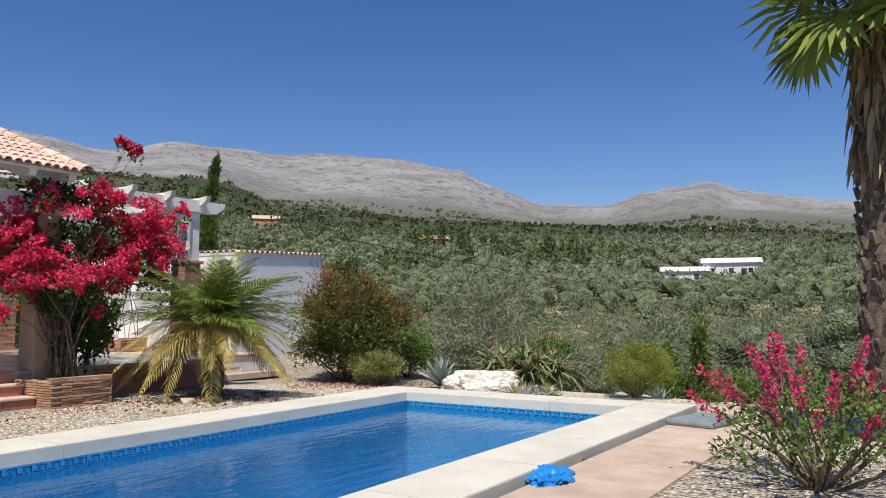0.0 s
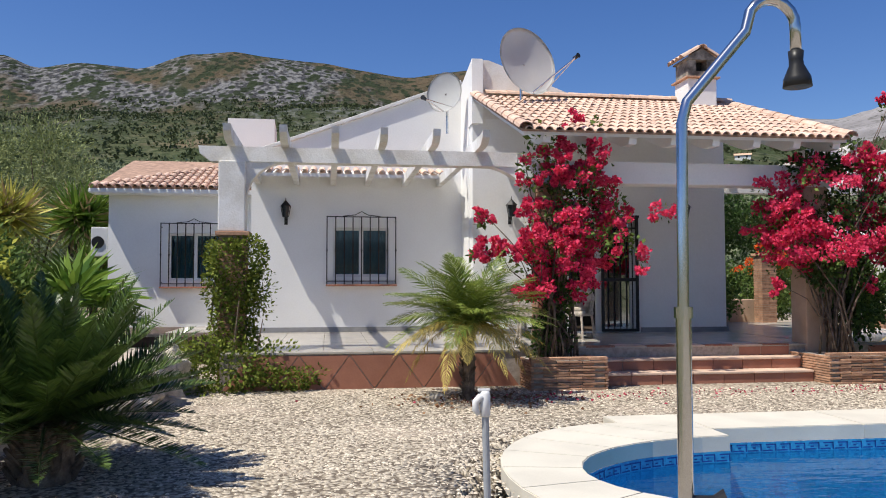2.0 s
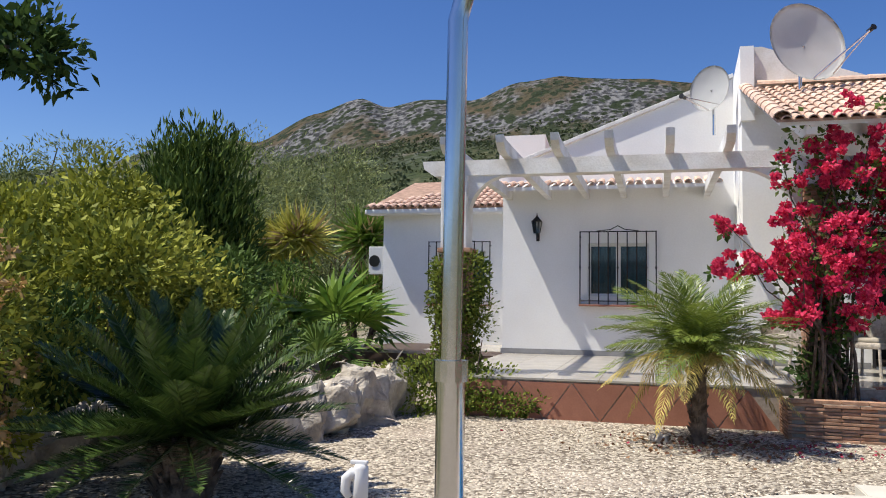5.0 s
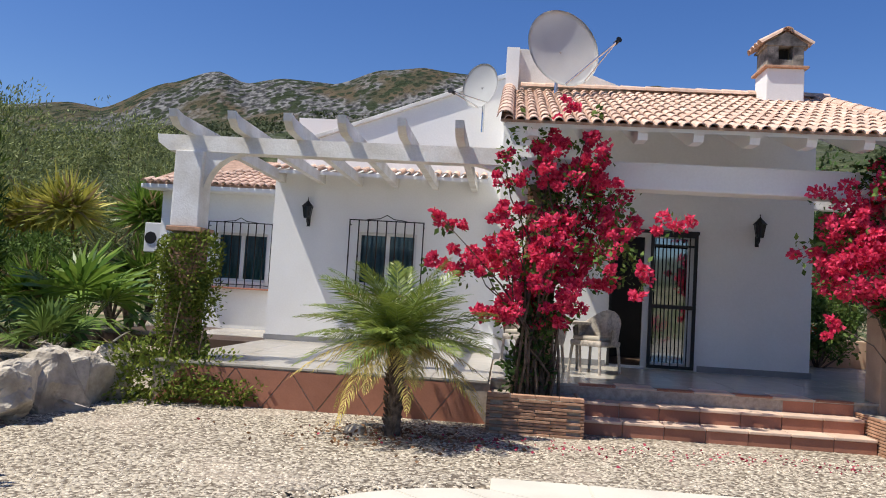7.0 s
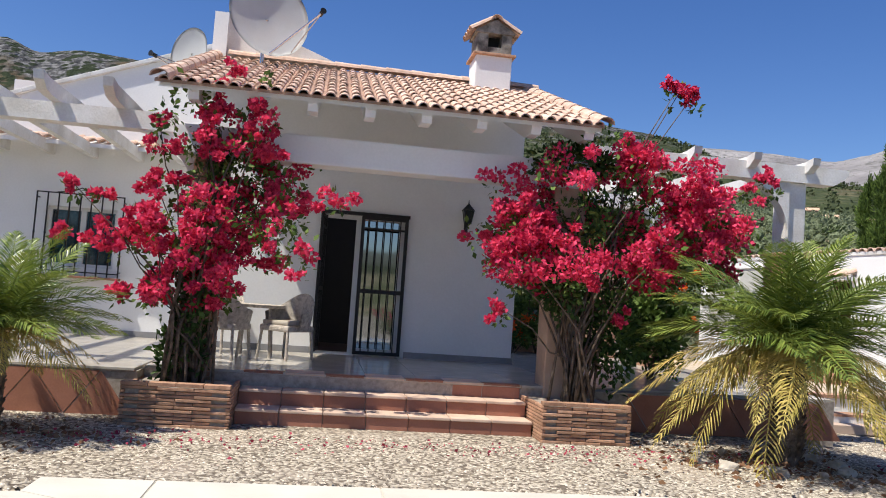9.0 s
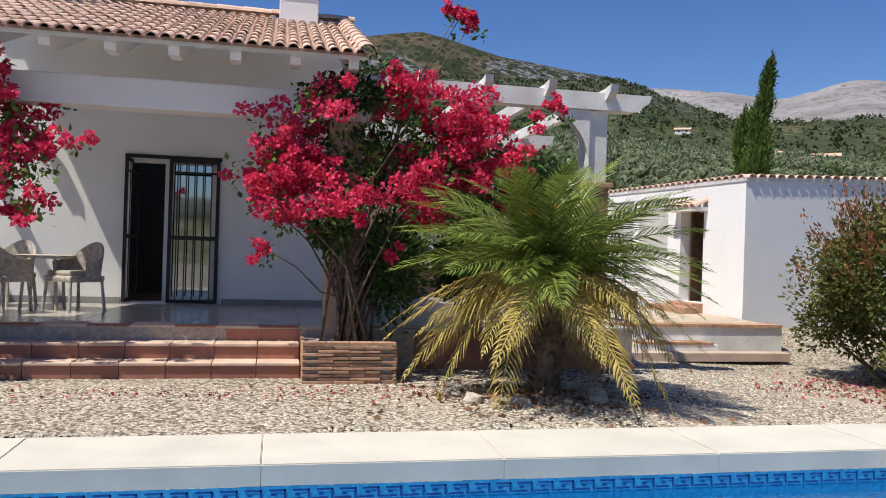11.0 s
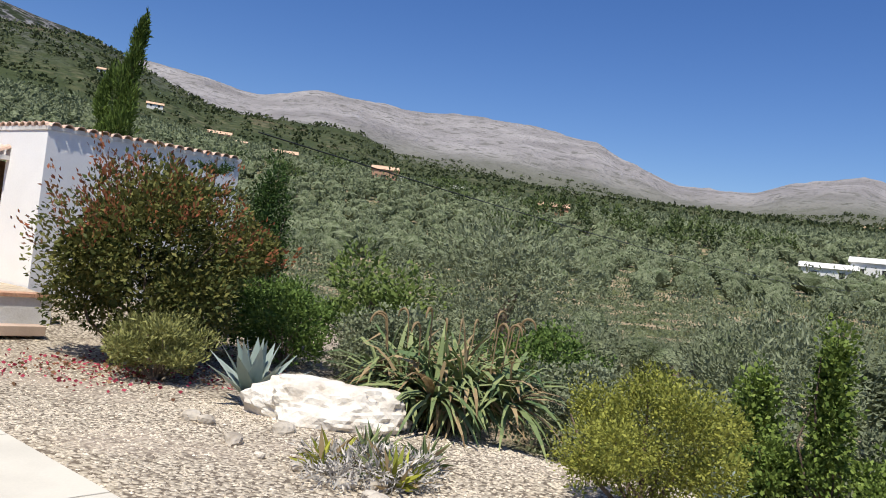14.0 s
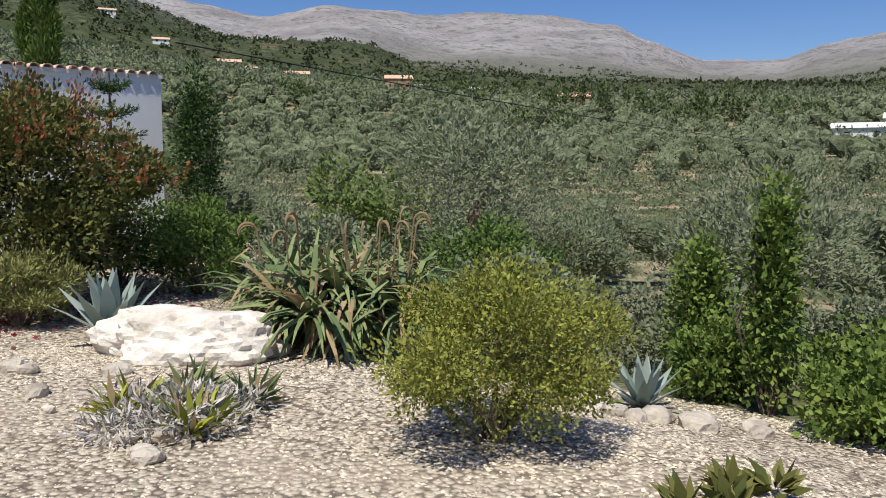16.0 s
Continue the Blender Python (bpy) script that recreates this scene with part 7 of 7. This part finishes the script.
FARO = mat("far_ochre_wall", (0.52, 0.30, 0.20), 0.9, vary=0.1)


def farmhouse(x, y, w, d, h, wall, label, rz=0, gable_h=1.6, lift=0.0, cols=3):
    ob = thing("farmhouse", x, y, land(x, y) + lift, label, "house", "far farmhouses", rz=rz)
    part("wall", bm_mesh("wall", box(-w / 2, -d / 2, -4, w / 2, d / 2, h), wall), ob)
    part("roof", bm_mesh("roof", prism([(-d / 2 - 0.4, h), (d / 2 + 0.4, h), (0, h + gable_h)], "x", -w / 2 - 0.4, w / 2 + 0.4), ROOF_T if wall is not FARW or gable_h > 1.2 else FARW), ob)
    wm = bm_mesh("window", box(-0.4, -0.03, -0.45, 0.4, 0.03, 0.45), DARK)
    for i in range(cols):
        part("window", wm, ob, m=Matrix.Translation((-w / 2 + w * (i + 0.5) / cols, -d / 2 - 0.02, h * 0.55)))
    if h > 2.5:
        part("door", bm_mesh("door", box(-0.5, -0.03, 0, 0.5, 0.03, 2.1), DARK), ob, m=Matrix.Translation((w * 0.22, -d / 2 - 0.03, 0)))
    return ob


for az, r, w, d, h, wall, gh, cols, label in (
        (45.9, 246, 8, 7, 4.4, FARO, 1.5, 3, "two-storey ochre farmhouse with a tiled roof"),
        (44.9, 250, 6, 6, 3.0, FARW, 0.5, 2, "white farmhouse wing beside the ochre house"),
        (33.5, 222, 9, 7, 2.3, FARO, 1.4, 3, "low ochre farmhouse with a clay roof"),
        (40.5, 262, 4, 4, 3.4, FARW, 1.2, 2, "small white farmhouse among trees"),
        (57.7, 330, 9, 6, 2.4, FARO, 1.5, 3, "pale farmhouse with a clay roof on the hillside"),
        (56.6, 300, 8, 5, 1.6, FARW, 1.3, 2, "small white farmhouse on the far hillside"),
        (53.1, 300, 9, 5, 2.2, FARO, 1.4, 3, "long low farmhouse with a clay roof"),
        (65.4, 420, 8, 5, 1.8, FARW, 1.3, 2, "small white farmhouse on the far hillside"),
        (62.1, 380, 7, 5, 1.5, FARW, 1.3, 2, "small white farmhouse on the far hillside"),
        (11.6, 146, 10, 7, 3.2, FARW, 1.1, 3, "white farmhouse with a pale roof"),
        (14.9, 140, 8, 6, 2.2, FARW, 1.0, 2, "low white farmhouse with a pale roof")):
    farmhouse(11.7 + r * math.cos(radians(az)), 2.3 + r * math.sin(radians(az)), w, d, h, wall, label, az - 90, gh, cols=cols)
cable = tagged(new("power_cable", bm_mesh("power_cable", tube([(19.0 + 7.1 * k, 15.6 + 0.45 * k, 3.6 + 0.02 * k - 0.035 * k * (10 - k) * 0.8) for k in range(11)], 0.014, 4), BLACKP)), "thin black power cable strung from the outbuilding", "cable")

# ---- loose pebbles over the gravel ----


def pebbles(n, region, name):
    base = np.array([[1, 0, 0], [0.2, 0.9, 0.1], [-0.9, 0.3, 0], [-0.3, -0.85, 0.05], [0.1, 0.05, 0.55]])
    tri = np.array([[0, 1, 4], [1, 2, 4], [2, 3, 4], [3, 0, 4]])
    P = []
    x = RNG.uniform(region[0], region[1], n)
    y = RNG.uniform(region[2], region[3], n)
    ok = [i for i in range(n) if not inside(POOL_OUT, x[i], y[i]) and not (-0.98 < x[i] < 11 and y[i] > 11.15) and not (2.9 < x[i] < 8 and y[i] > 10.6) and not (1.4 < x[i] < 11.6 and 2.05 < y[i] < 3.2)]
    V, F = [], []
    for q, i in enumerate(ok):
        s = 0.008 + 0.015 * RNG.random() ** 1.6
        a = RNG.uniform(0, 6.28)
        c, sn = math.cos(a), math.sin(a)
        b = base * np.array([s * RNG.uniform(0.8, 1.5), s * RNG.uniform(0.6, 1.0), s * RNG.uniform(0.6, 1.2)])
        R = np.stack([b[:, 0] * c - b[:, 1] * sn + x[i], b[:, 0] * sn + b[:, 1] * c + y[i], b[:, 2] + land(x[i], y[i]) - 0.002], 1)
        V.append(R)
        F.append(tri + 5 * q)
    me = bpy.data.meshes.new(name)
    me.from_pydata(np.concatenate(V).tolist(), [], np.concatenate(F).tolist())
    me.materials.append(PEB)
    return tagged(new(name, me), "loose cream and grey limestone chippings", "gravel", kind="stuff")


PEB = mat("limestone_chip", (0.62, 0.55, 0.44), 0.9, vary=0.1, scale=30, fine=120, bump=0.2, island=0.38, color2=(0.50, 0.42, 0.32))
pebbles(34000, (-3.0, 8.6, 6.5, 11.2), "gravel_near_house")
pebbles(14000, (8.6, 14.6, 8.2, 12.5), "gravel_near_palm")
pebbles(44000, (11.7, 18.0, 1.8, 9.4), "gravel_near_slope")
pebbles(9000, (-1.2, 2.4, 3.6, 8.4), "gravel_near_shower")
pebbles(5000, (4.5, 10.5, 0.2, 2.2), "gravel_beside_paving")

# ---- fallen petals and leaf litter ----
FALLEN = leaf_mat("fallen_petal", (0.20, 0.015, 0.035), (0.46, 0.07, 0.11), 0.1)
LITTER = leaf_mat("dry_litter", (0.13, 0.06, 0.035), (0.30, 0.17, 0.09), 0.05)


def scatter(n, cx, cy, sx, sy, z_at, size):
    P = np.stack([RNG.normal(size=n) * sx + cx, RNG.normal(size=n) * sy + cy, np.zeros(n)], 1)
    P[:, 2] = [z_at(a, b) + 0.022 for a, b in P[:, :2]]
    D = RNG.normal(size=(n, 3)) * np.array([1, 1, 0.22])
    return leaf_arrays(P, unit(D), size * (0.6 + 0.8 * RNG.random(n)), 0.7)


tagged(new("fallen_petals", quads_mesh("fallen_petals", np.concatenate([scatter(330, 7.0, 10.05, 1.6, 0.2, gz, 0.032), scatter(160, 3.2, 9.9, 0.9, 0.25, gz, 0.035), scatter(500, 14.5, 11.2, 1.0, 0.6, gz, 0.045)]), FALLEN)), "dry crimson petals scattered on the gravel", "petals", kind="stuff")
tagged(new("leaf_litter", quads_mesh("leaf_litter", np.concatenate([scatter(500, 9.2, 9.9, 0.7, 0.5, gz, 0.06), scatter(500, 15.0, 11.3, 1.0, 0.7, gz, 0.05), scatter(300, 2.0, 9.9, 0.6, 0.4, gz, 0.05)]), LITTER)), "brown dry leaves lying under the bushes", "litter", kind="stuff")
